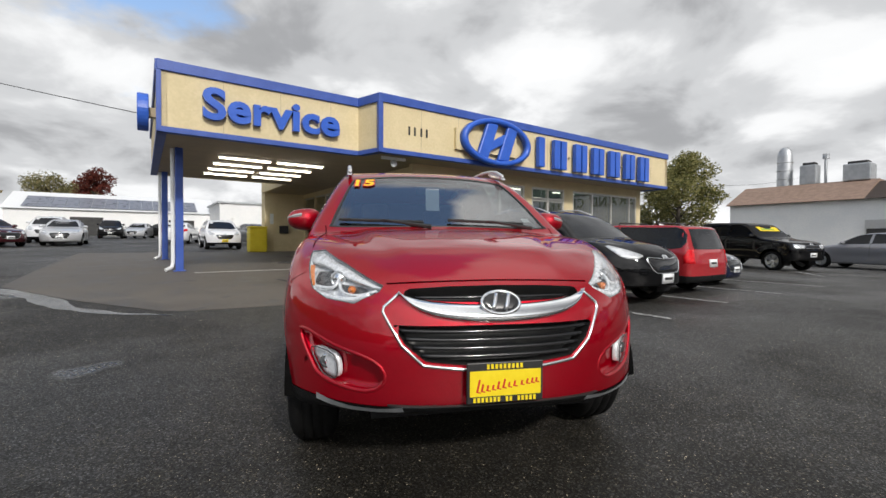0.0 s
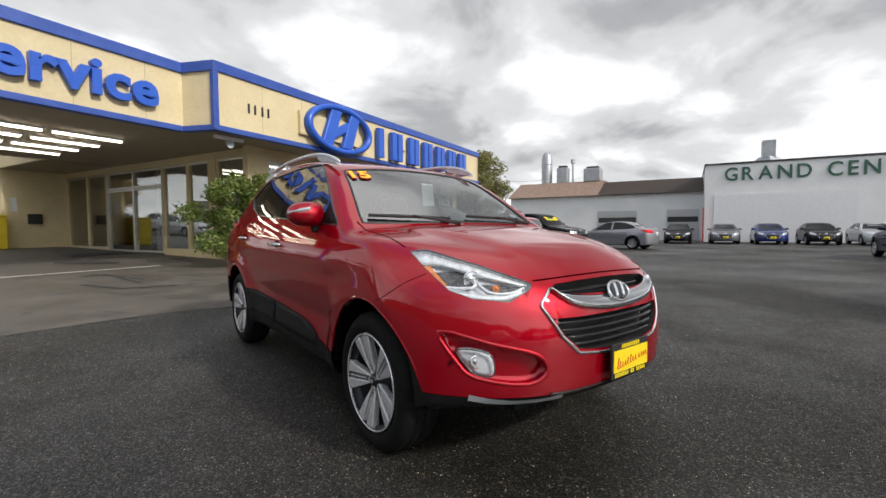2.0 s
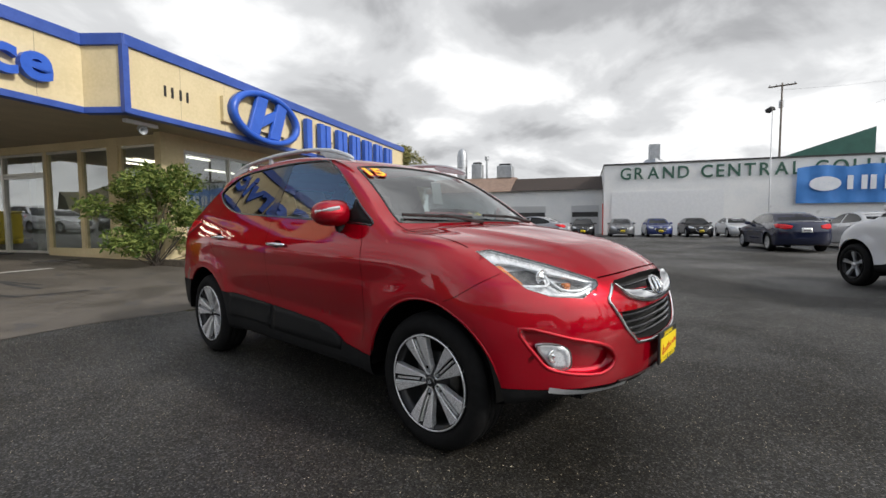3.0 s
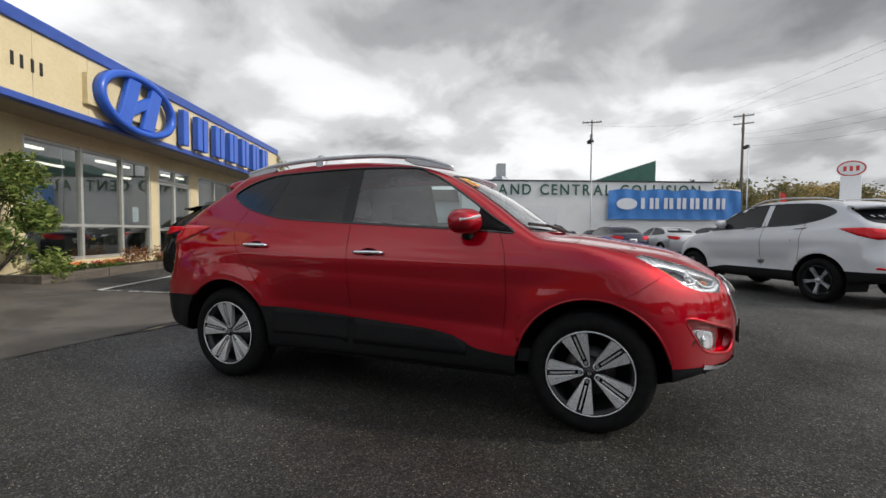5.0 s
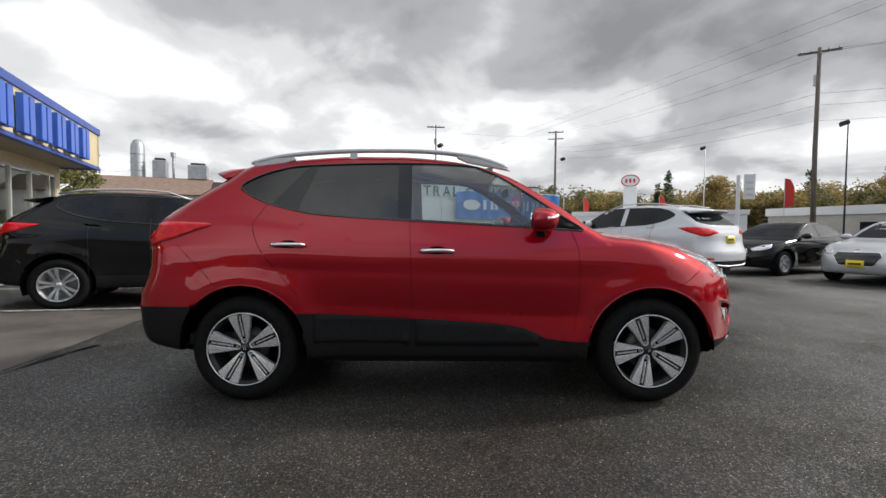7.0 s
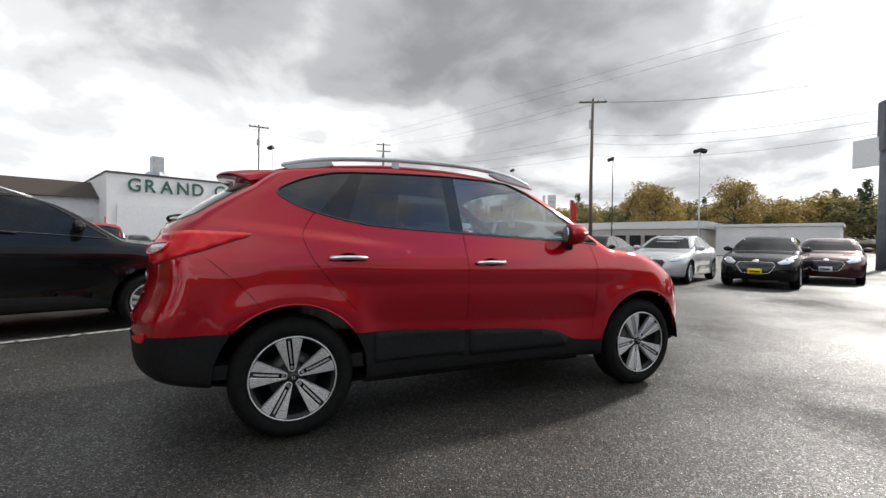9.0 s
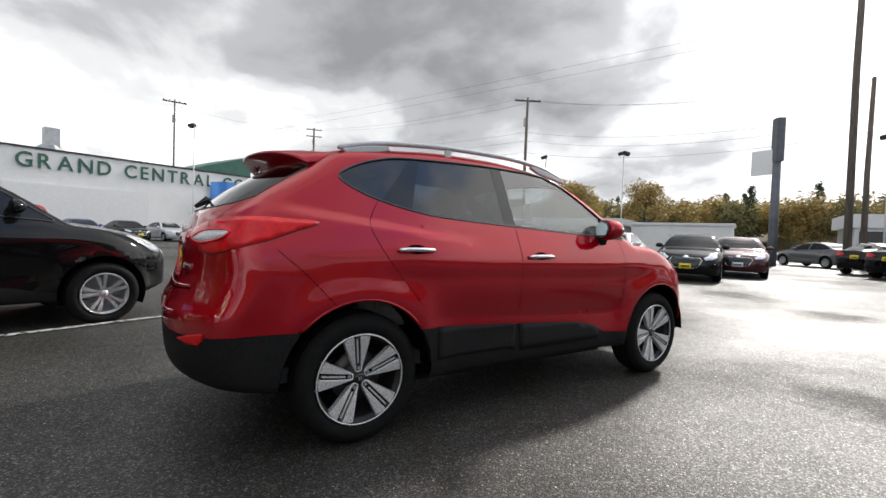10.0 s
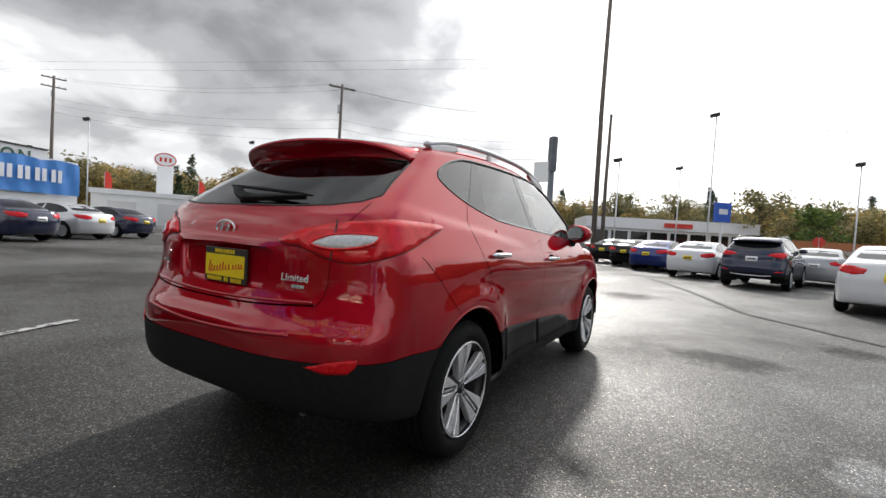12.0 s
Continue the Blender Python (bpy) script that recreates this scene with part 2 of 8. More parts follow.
    lw.inputs["Blend"].default_value = 0.5
    shine = calc("ADD", calc("MULTIPLY", calc("POWER", lw.outputs["Facing"], 3.0), 0.125), 0.066)
    wet = ramp_of(t, noise_at(0.23, 6.0, 0.6), [(0.38, (1.25,) * 3), (0.50, (0.95,) * 3), (0.62, (0.62,) * 3)])
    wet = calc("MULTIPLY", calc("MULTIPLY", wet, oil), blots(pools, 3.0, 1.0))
    # each chip stands wet or dry by itself
    wet = calc("MULTIPLY", wet, ramp_of(t, pick.outputs[1], [(0.0, (0.55,) * 3), (0.6, (0.85,) * 3), (0.92, (1.4,) * 3), (1.0, (2.4,) * 3)], False))
    mx = t.nodes.new("ShaderNodeMixShader")
    t.links.new(calc("MULTIPLY", shine, wet), mx.inputs[0])
    t.links.new(matt.outputs[0], mx.inputs[1])
    t.links.new(damp.outputs[0], mx.inputs[2])
    t.links.new(mx.outputs[0], t.nodes["Material Output"].inputs[0])
    return m


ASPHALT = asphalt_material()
CONCRETE = surface("worn_concrete", (0.066, 0.058, 0.048), (0.125, 0.110, 0.092), 1.6, (0.5, 0.75), bump=0.3, bump_scale=60, spots=((0.075, 0.07, 0.066), 2.3, 0.62))
LINE = surface("worn_line_paint", (0.32, 0.32, 0.31), (0.50, 0.50, 0.49), 9, (0.5, 0.7), bump=0.2, spots=((0.05, 0.05, 0.05), 14, 0.55))
FRESH_LINE = surface("white_line_paint", (0.66, 0.66, 0.63), (0.78, 0.78, 0.75), 9, (0.5, 0.7), bump=0.2, spots=((0.2, 0.19, 0.18), 14, 0.63))
CREAM = surface("cream_stucco", (0.62, 0.52, 0.31), (0.70, 0.59, 0.37), 1.6, (0.7, 0.85), bump=0.12, bump_scale=70)
BLUE = surface("blue_trim_paint", (0.030, 0.075, 0.33), (0.045, 0.10, 0.40), 3, (0.35, 0.5), bump=0.05)
BLUE_SIGN = surface("blue_sign_face", (0.025, 0.10, 0.50), (0.032, 0.12, 0.56), 2, (0.28, 0.36))
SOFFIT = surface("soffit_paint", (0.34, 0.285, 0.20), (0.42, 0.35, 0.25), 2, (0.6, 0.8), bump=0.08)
WHITE = surface("white_wall_paint", (0.76, 0.77, 0.77), (0.83, 0.83, 0.82), 0.8, (0.6, 0.75), bump=0.06, spots=((0.66, 0.66, 0.65), 0.7, 0.70))
WHITE_PLAIN = surface("white_enamel", (0.74, 0.75, 0.76), (0.79, 0.80, 0.81), 5, (0.35, 0.5))
ALU = surface("aluminium_frame", (0.55, 0.54, 0.50), (0.66, 0.65, 0.60), 9, (0.35, 0.5), 0.6)
STEEL = surface("galvanised_steel", (0.40, 0.42, 0.44), (0.52, 0.54, 0.56), 3, (0.4, 0.55), 0.7)
DARK = surface("dark_interior", (0.03, 0.03, 0.032), (0.055, 0.054, 0.052), 3, (0.7, 0.85))
INNER = surface("showroom_wall", (0.42, 0.40, 0.36), (0.52, 0.50, 0.45), 1, (0.7, 0.85))
SHOPGLASS = glass("shop_glass", (0.80, 0.84, 0.83), 0.0, 0.20)
TUBE = lit("fluorescent_tube", (1.0, 0.90, 0.72), 7.0)
TUBE_DIM = lit("dim_fluorescent_tube", (1.0, 0.93, 0.80), 2.2)
BROWN_ROOF = surface("dark_brown_roof", (0.028, 0.019, 0.015), (0.050, 0.035, 0.028), 4, (0.75, 0.9), bump=0.3)
TAN_ROOF = surface("tan_shingle_roof", (0.20, 0.135, 0.10), (0.29, 0.20, 0.155), 3, (0.75, 0.9), bump=0.3)
GREEN_METAL = surface("green_sheet_metal", (0.02, 0.10, 0.075), (0.03, 0.13, 0.10), 1.5, (0.4, 0.55), bump=0.05)
GREEN_TEXT = surface("green_lettering", (0.03, 0.10, 0.07), (0.045, 0.13, 0.09), 6, (0.5, 0.6))
BANNER = surface("blue_banner_cloth", (0.045, 0.20, 0.56), (0.06, 0.245, 0.64), 1.4, (0.55, 0.7), bump=0.5, bump_scale=1.5)
BANNER_WHITE = surface("white_banner_print", (0.72, 0.75, 0.80), (0.80, 0.82, 0.86), 3, (0.55, 0.7))
WOOD_POLE = surface("weathered_pole_wood", (0.11, 0.09, 0.075), (0.20, 0.17, 0.145), 5, (0.8, 0.95), bump=0.4, stretch=(3, 3, 0.3))
YELLOW = surface("yellow_plastic", (0.72, 0.56, 0.02), (0.80, 0.64, 0.04), 4, (0.4, 0.55), bump=0.08)
PLATE_YELLOW = surface("yellow_plate", (0.80, 0.60, 0.01), (0.85, 0.66, 0.02), 30, (0.35, 0.45))
PLATE_RED = surface("red_print", (0.55, 0.03, 0.02), (0.6, 0.04, 0.02), 30, (0.4, 0.5))
BLACK = surface("black_print", (0.015, 0.015, 0.015), (0.025, 0.025, 0.025), 30, (0.4, 0.5))
PLASTIC = surface("black_textured_plastic", (0.010, 0.0101, 0.0105), (0.016, 0.0161, 0.0166), 60, (0.5, 0.62), bump=0.15, bump_scale=900, spec=0.10)
GLOSS_BLACK = surface("gloss_black_trim", (0.008, 0.008, 0.009), (0.014, 0.014, 0.015), 30, (0.12, 0.2), coat=0.5)
RUBBER = surface("tyre_rubber", (0.006, 0.006, 0.0062), (0.012, 0.012, 0.012), 30, (0.62, 0.8), bump=0.2, bump_scale=300, spec=0.10)
ALLOY = surface("machined_alloy", (0.70, 0.70, 0.71), (0.80, 0.80, 0.81), 300, (0.24, 0.32), 0.6)
ALLOY_DARK = surface("dark_alloy", (0.010, 0.010, 0.011), (0.018, 0.018, 0.019), 20, (0.35, 0.5), 0.3)
SLOT = surface("matt_black_slot", (0.004, 0.004, 0.004), (0.006, 0.006, 0.006), 30, (0.8, 0.9), spec=0.0)
BRAKE = surface("brake_steel", (0.05, 0.048, 0.046), (0.09, 0.086, 0.08), 30, (0.35, 0.5), 0.7)
SILVER_ALLOY = surface("silver_alloy", (0.45, 0.46, 0.47), (0.58, 0.59, 0.60), 20, (0.25, 0.35), 0.7)
CHROME = surface("chrome", (0.80, 0.81, 0.82), (0.86, 0.87, 0.88), 15, (0.05, 0.10), 1.0)
SATIN = surface("satin_silver", (0.58, 0.59, 0.60), (0.66, 0.67, 0.68), 15, (0.3, 0.4), 0.6)
RAIL = surface("satin_rail_paint", (0.50, 0.51, 0.53), (0.58, 0.59, 0.61), 15, (0.32, 0.42), 0.25, coat=0.3)
LAMP_RED = surface("red_lamp_lens", (0.52, 0.006, 0.012), (0.74, 0.012, 0.018), 25, (0.08, 0.16), coat=0.8, spec=0.0)
LAMP_BOWL = surface("lamp_bowl_silver", (0.66, 0.68, 0.70), (0.76, 0.78, 0.80), 30, (0.22, 0.34), 0.2)
LAMP_CLEAR = surface("clear_lamp_lens", (0.62, 0.64, 0.66), (0.80, 0.82, 0.84), 25, (0.08, 0.2), 0.5, coat=1.0)
LAMP_AMBER = surface("amber_lamp_lens", (0.62, 0.17, 0.03), (0.75, 0.24, 0.05), 40, (0.12, 0.2), coat=1.0)
LENS = glass("lamp_glass", (0.98, 0.985, 0.99), 0.0, 0.03)
CAR_GLASS = glass("car_glass", (0.74, 0.82, 0.82), 0.0, 0.14)
SCREEN_GLASS = glass("windscreen_glass", (0.44, 0.49, 0.49), 0.0, 0.27)
CAR_GLASS_DARK = glass("privacy_glass", (0.05, 0.06, 0.07), 0.0, 0.078)
DARK_PANE = surface("dark_car_window", (0.006, 0.007, 0.009), (0.010, 0.012, 0.015), 3, (0.03, 0.06), spec=0.35)
SEAT = surface("grey_seat_leather", (0.16, 0.155, 0.15), (0.23, 0.22, 0.21), 12, (0.5, 0.65), bump=0.1)
CABIN = surface("cabin_plastic", (0.035, 0.035, 0.037), (0.06, 0.06, 0.062), 12, (0.55, 0.7))
PILLAR = surface("gloss_black_pillar", (0.006, 0.0062, 0.007), (0.010, 0.0102, 0.011), 30, (0.06, 0.10), spec=0.6)
LAMP_WHITE = surface("white_lamp_window", (0.50, 0.51, 0.52), (0.62, 0.63, 0.64), 60, (0.2, 0.3), coat=0.6)
RED_PAINT = paint("garnet_red_paint", (0.35, 0.0007, 0.0100), (0.43, 0.0012, 0.0140), 0.62, 0.40)
RED_PAINT.node_tree.nodes["Principled BSDF"].inputs["Specular Tint"].default_value = (0.5, 0.01, 0.03, 1)
SEAM_SHADE = surface("dark_red_seam_and_shade", (0.020, 0.0010, 0.0015), (0.03, 0.0012, 0.002), 30, (0.6, 0.7), spec=0.0)
LAMP_GREY = surface("lamp_chamber_grey", (0.07, 0.072, 0.075), (0.12, 0.122, 0.125), 30, (0.2, 0.35), 0.4)
REFLEX = surface("dark_red_reflector", (0.50, 0.004, 0.008), (0.60, 0.006, 0.012), 60, (0.25, 0.4), spec=0.3)
FIGURE = surface("yellow_figure_print", (0.9, 0.55, 0.01), (0.95, 0.62, 0.02), 20, (0.4, 0.5))
PAPER = surface("white_paper", (0.70, 0.73, 0.74), (0.78, 0.80, 0.80), 30, (0.6, 0.7))


# ---- shape helpers ----
def part(name, bm, material, parent=None, label="", smooth=False, bevel=0.0):
    """Links a bmesh as one mesh object under a thing or a part."""
    if smooth:
        for f in bm.faces:
            f.smooth = True
    me = bpy.data.meshes.new(name)
    bm.normal_update()
    bm.to_mesh(me)
    bm.free()
    return part_of(name, me, material, parent, label, bevel)


def part_of(name, me, material, parent=None, label="", bevel=0.0):
    ob = new(name, me)
    if not me.materials:
        me.materials.append(material)
    elif me.materials[0] != material:
        ob.material_slots[0].link = "OBJECT"
        ob.material_slots[0].material = material
    if parent:
        ob.parent = parent
    if label:
        ob["label"] = label
    if bevel:
        md = ob.modifiers.new("edge", "BEVEL")
        md.width, md.segments, md.limit_method = bevel, 2, "ANGLE"
    return ob


def thing(name, m, label, category, group="", kind=""):
    ob = new(name)
    ob.matrix_world = m
    return tagged(ob, label, category, group, kind)


def add_box(bm, lo, hi, m=None):
    vs = [bm.verts.new(Vector((x, y, z)) if m is None else m @ Vector((x, y, z))) for x in (lo[0], hi[0]) for y in (lo[1], hi[1]) for z in (lo[2], hi[2])]
    for a, b, c, d in ((0, 1, 3, 2), (4, 6, 7, 5), (0, 4, 5, 1), (2, 3, 7, 6), (0, 2, 6, 4), (1, 5, 7, 3)):
        bm.faces.new((vs[a], vs[b], vs[c], vs[d]))
    return bm


def box(lo, hi, m=None):
    return add_box(bmesh.new(), lo, hi, m)


def prism(outline, z0, z1, m=None):
    """An outline in x, y drawn up from z0 to z1."""
    bm = bmesh.new()
    m = m or Matrix()
    lo = [bm.verts.new(m @ Vector((x, y, z0))) for x, y in outline]
    hi = [bm.verts.new(m @ Vector((x, y, z1))) for x, y in outline]
    n = len(outline)
    for i in range(n):
        bm.faces.new((lo[i], lo[(i + 1) % n], hi[(i + 1) % n], hi[i]))
    bm.faces.new(lo[::-1])
    bm.faces.new(hi)
    bmesh.ops.recalc_face_normals(bm, faces=bm.faces)
    return bm


def add_tube(bm, pts, radius, sides=8, closed=False):
    """A tube along points; radius: one number, or one for each point."""
    pts = [Vector(p) for p in pts]
    n = len(pts)
    rings = []
    side = None
    for i, p in enumerate(pts):
        a = pts[(i - 1) % n] if closed or i else p
        b = pts[(i + 1) % n] if closed or i < n - 1 else p
        d = (b - a).normalized()
        if side is None:
            side = d.orthogonal().normalized()
        side = (side - d * side.dot(d)).normalized()
        up = d.cross(side)
        r = radius[i] if isinstance(radius, (list, tuple)) else radius
        rings.append([bm.verts.new(p + (side * math.cos(2 * math.pi * k / sides) + up * math.sin(2 * math.pi * k / sides)) * r) for k in range(sides)])
    for i in range(n if closed else n - 1):
        a, b = rings[i], rings[(i + 1) % n]
        for k in range(sides):
            bm.faces.new((a[k], a[(k + 1) % sides], b[(k + 1) % sides], b[k]))
    if not closed:
        bm.faces.new(rings[0][::-1])
        bm.faces.new(rings[-1])
    return bm


def tube(pts, radius, sides=8, closed=False):
    return add_tube(bmesh.new(), pts, radius, sides, closed)


def lathe(profile, n=32, axis="x", capped=False):
    """A profile of (along, radius) turned about an axis."""
    bm = bmesh.new()
    rings = []
    for a, r in profile:
        ring = []
        for k in range(n):
            c, s = math.cos(2 * math.pi * k / n) * r, math.sin(2 * math.pi * k / n) * r
            ring.append(bm.verts.new((a, c, s) if axis == "x" else (c, s, a)))
        rings.append(ring)
    for a, b in zip(rings, rings[1:]):
        for k in range(n):
            bm.faces.new((a[k], a[(k + 1) % n], b[(k + 1) % n], b[k]))
    if capped and profile[0][1] > 0.001:
        bm.faces.new(rings[0][::-1])
    if capped and profile[-1][1] > 0.001:
        bm.faces.new(rings[-1])
    bmesh.ops.remove_doubles(bm, verts=bm.verts, dist=1e-5)
    bmesh.ops.recalc_face_normals(bm, faces=bm.faces)
    return bm


def letters(name, text, size, depth, m, material, parent=None, spacing=1.0, bold=0.0, align="LEFT"):
    cu = bpy.data.curves.new(name, "FONT")
    cu.body, cu.size, cu.extrude, cu.offset, cu.space_character, cu.align_x = text, size, depth / 2, bold, spacing, align
    cu.resolution_u = 4
    tmp = bpy.data.objects.new(name, cu)
    me = bpy.data.meshes.new_from_object(tmp)
    bpy.data.objects.remove(tmp)
    ob = part_of(name, me, material, parent)
    me.materials.clear()
    me.materials.append(material)
    ob.matrix_world = m
    return ob


# ---- the ground ----
B_ORIGIN, B_ANGLE = (0.06, 7.35), radians(23.0)
CA, SA = math.cos(B_ANGLE), math.sin(B_ANGLE)
MB = pose(B_ORIGIN[0], B_ORIGIN[1], 0, 0, 0, 23.0)


def to_b(x, y):
    dx, dy = x - B_ORIGIN[0], y - B_ORIGIN[1]
    return dx * CA + dy * SA, -dx * SA + dy * CA


def from_b(u, v):
    return B_ORIGIN[0] + u * CA - v * SA, B_ORIGIN[1] + u * SA + v * CA


def rise(v):
    """The lot is level round the car and rises gently towards and past the building."""
    if v < -4.6:
        return 0.0
    if v < -3.4:
        return 0.038 / 2.4 * (v + 4.6) ** 2
    if v < 2.5:
        return 0.038 * (v + 4)
    return 0.247 + 0.022 * (min(v, 60) - 2.5)


def sheet(us, vs, dz=0.0):
    bm = bmesh.new()
    rows = []
    for v in vs:
        rows.append([bm.verts.new((*from_b(u, v), rise(v) + dz)) for u in us])
    for a, b in zip(rows, rows[1:]):
        for k in range(len(us) - 1):
            bm.faces.new((a[k], a[k + 1], b[k + 1], b[k]))
    return bm


GV = [-900, -300, -120, -60, -30, -15, -8, -5] + [-4.6 + 0.2 * i for i in range(8)] + [-2, 0, 2.5, 6, 12, 20, 40, 60, 120, 300, 900]
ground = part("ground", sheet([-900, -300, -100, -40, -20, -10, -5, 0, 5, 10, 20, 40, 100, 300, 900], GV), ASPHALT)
tagged(ground, "dark damp asphalt lot with pale stone chips", "ground", kind="structure")
# ---- cars ----
from mathutils import geometry


def curve(pts):
    """A smooth monotone curve through (a, b) pairs."""
    a = np.array([p[0] for p in pts], float)
    b = np.array([p[1] for p in pts], float)
    d = np.diff(b) / np.diff(a)
    m = np.zeros(len(a))
    m[0], m[-1] = d[0], d[-1]
    for i in range(1, len(a) - 1):
        if d[i - 1] * d[i] > 0:
            w1, w2 = 2 * (a[i + 1] - a[i]) + (a[i] - a[i - 1]), (a[i + 1] - a[i]) + 2 * (a[i] - a[i - 1])
            m[i] = (w1 + w2) / (w1 / d[i - 1] + w2 / d[i])
    def f(q):
        q = np.clip(np.asarray(q, float), a[0], a[-1])
        i = np.clip(np.searchsorted(a, q) - 1, 0, len(a) - 2)
        h = a[i + 1] - a[i]
        t = (q - a[i]) / h
        return ((1 + 2 * t) * (1 - t) ** 2 * b[i] + t * (1 - t) ** 2 * h * m[i]
                + t * t * (3 - 2 * t) * b[i + 1] + t * t * (t - 1) * h * m[i + 1])
    return f


def smax(a, b, k):
    h = np.clip(0.5 + 0.5 * (a - b) / k, 0, 1)
    return b + (a - b) * h + k * h * (1 - h)


SUV = dict(
    length=(-2.22, 2.24), wheels=(-1.32, 1.32), radius=0.345, arch=0.415, track=0.80,
    top=[(-2.3, 0.76), (-2.1, 0.885), (-2.0, 0.94), (-1.85, 0.99), (-1.6, 1.045), (-1.3, 1.095), (-1.12, 1.115), (-1.02, 1.165), (-0.8, 1.315), (-0.6, 1.44),
         (-0.43, 1.525), (-0.25, 1.585), (0.0, 1.628), (0.3, 1.65), (0.65, 1.652), (1.0, 1.632), (1.4, 1.588), (1.62, 1.553), (1.78, 1.50), (1.86, 1.43), (2.3, 0.9)],
    nose=[(0.2, -2.0), (0.3, -2.1), (0.42, -2.15), (0.6, -2.155), (0.75, -2.13), (0.85, -2.08), (0.92, -2.0), (1.05, -1.8)],
    tail=[(0.2, 2.02), (0.33, 2.13), (0.5, 2.19), (0.68, 2.2), (0.76, 2.165), (0.9, 2.125), (1.02, 2.118), (1.07, 2.108), (1.115, 2.076), (1.175, 2.073), (1.20, 2.055), (1.245, 2.005), (1.34, 1.885), (1.45, 1.72), (1.6, 1.49)],
    side=[(0.2, 0.80), (0.3, 0.855), (0.42, 0.88), (0.6, 0.893), (0.78, 0.905), (0.9, 0.903), (1.0, 0.885), (1.07, 0.86), (1.12, 0.84), (1.25, 0.785), (1.4, 0.72), (1.52, 0.665), (1.7, 0.58)],
    taper=[(-2.2, 0.955), (-1.7, 0.985), (-1.2, 0.99), (-0.6, 1.0), (0.8, 1.0), (1.4, 0.985), (1.9, 0.955), (2.2, 0.93)],
    crease=True, wrap=0.11, rear_in=0.08, noseplan=(0.50, 0.90, 3.0), tailplan=(0.25, 0.88, 3.6), crown=0.04, sweep=0.12,
    bottom=[(-2.3, 0.40), (-1.9, 0.355), (-1.6, 0.30), (-0.9, 0.275), (0.9, 0.275), (1.7, 0.325), (2.3, 0.41)])


def body_field(s):
    """The body of a car as a field that is negative inside; y runs from nose to tail."""
    top, nose, tail, side, taper = (curve(s[k]) for k in ("top", "nose", "tail", "side", "taper"))
    bottom = curve(s["bottom"])
    A, X, P = s["noseplan"]
    A2, X2, P2 = s["tailplan"]
    hood = s.get("hood", 0.0)
    def f(x, y, z):
        ax = np.abs(x)
        w = side(z) * taper(y)
        w = w * (1 - s["rear_in"] * np.clip((z - 1.0) / 0.6, 0, 1) * np.clip((y - 0.3) / 1.6, 0, 1) ** 1.5)
        for wy in s["wheels"]:
            r = np.sqrt((y - wy) ** 2 + (z - s["radius"]) ** 2)
            w = w + 0.022 * np.exp(-((r - s["arch"] - 0.02) / 0.10) ** 2) * (z > 0.05)
        w = w - 0.016 * np.exp(-((z - 0.52) / 0.09) ** 2) * np.clip(1 - np.abs(y / 0.95) ** 4, 0, 1)
        if s.get("crease"):
            zc = 0.945 + 0.022 * y
            w = w - 0.016 * np.clip((zc - z) / 0.10, 0, 1) * np.clip((z - 0.30) / 0.30, 0, 1) * np.clip(1.25 - np.abs(y / 1.55) ** 3, 0, 1)
            w = w - (0.028 * np.clip((0.80 + 0.03 * y - z) / 0.24, 0, 1) - 0.013 * np.clip((0.60 + 0.045 * y - z) / 0.045, 0, 1)) * np.clip(1.1 - np.abs(y / 0.92) ** 6, 0, 1)
            # the shoulder that runs forward from the tail lamp and fades on the rear door
            zs = 1.10 + 0.125 * (y - 0.75) - z
            w = w + 0.015 * np.clip(zs / 0.045 + 0.5, 0, 1) * np.clip(1 - (zs - 0.02) / 0.24, 0, 1) * np.clip((y - 0.5) / 0.5, 0, 1) * np.clip((1.9 - y) / 0.25, 0, 1)
        a = (ax - w) * 0.93
        k = s["sweep"] * ax * ax
        bl = np.clip((y - 0.2) / 0.8, 0, 1)
        ys = y - k * (1 - bl) + k * 0.7 * bl
        sl = (top(ys + 0.02) - top(ys - 0.02)) / 0.04
        lid = 0.0
        if s.get("crease"):
            # the raised middle of the bonnet, narrowing to the nose
            wide = 0.34 + 0.20 * np.clip((y + 1.95) / 0.85, 0, 1)
            lid = 0.014 / (1 + np.exp(np.clip((ax - wide) / 0.018, -40, 40))) * np.clip((-1.05 - y) / 0.15, 0, 1) * np.clip((y + 2.1) / 0.3, 0, 1)
        b = (z - top(ys) - lid + s["crown"] * ax * ax) / np.sqrt(1 + sl * sl)
        q = np.minimum(ax, 1.05)
        pl = A * (q / X) ** P
        dp = A * P / X * (q / X) ** (P - 1)
        c = (nose(z) + pl - y) / np.sqrt(1 + dp * dp)
        wrap = s.get("wrap", 0.0) * np.clip((z - 1.12) / 0.33, 0, 1)
        pl = A2 * (q / X2) ** P2 + wrap * (q / 0.64) ** 2.5
        dp = A2 * P2 / X2 * (q / X2) ** (P2 - 1)
        d = (y - tail(z) + pl) / np.sqrt(1.1 + dp * dp)
        e = bottom(y) - z
        g = smax(a, b, 0.05)
        g = smax(g, c, 0.08)
        g = smax(g, d, 0.06)
        return smax(g, e, 0.05)
    return f


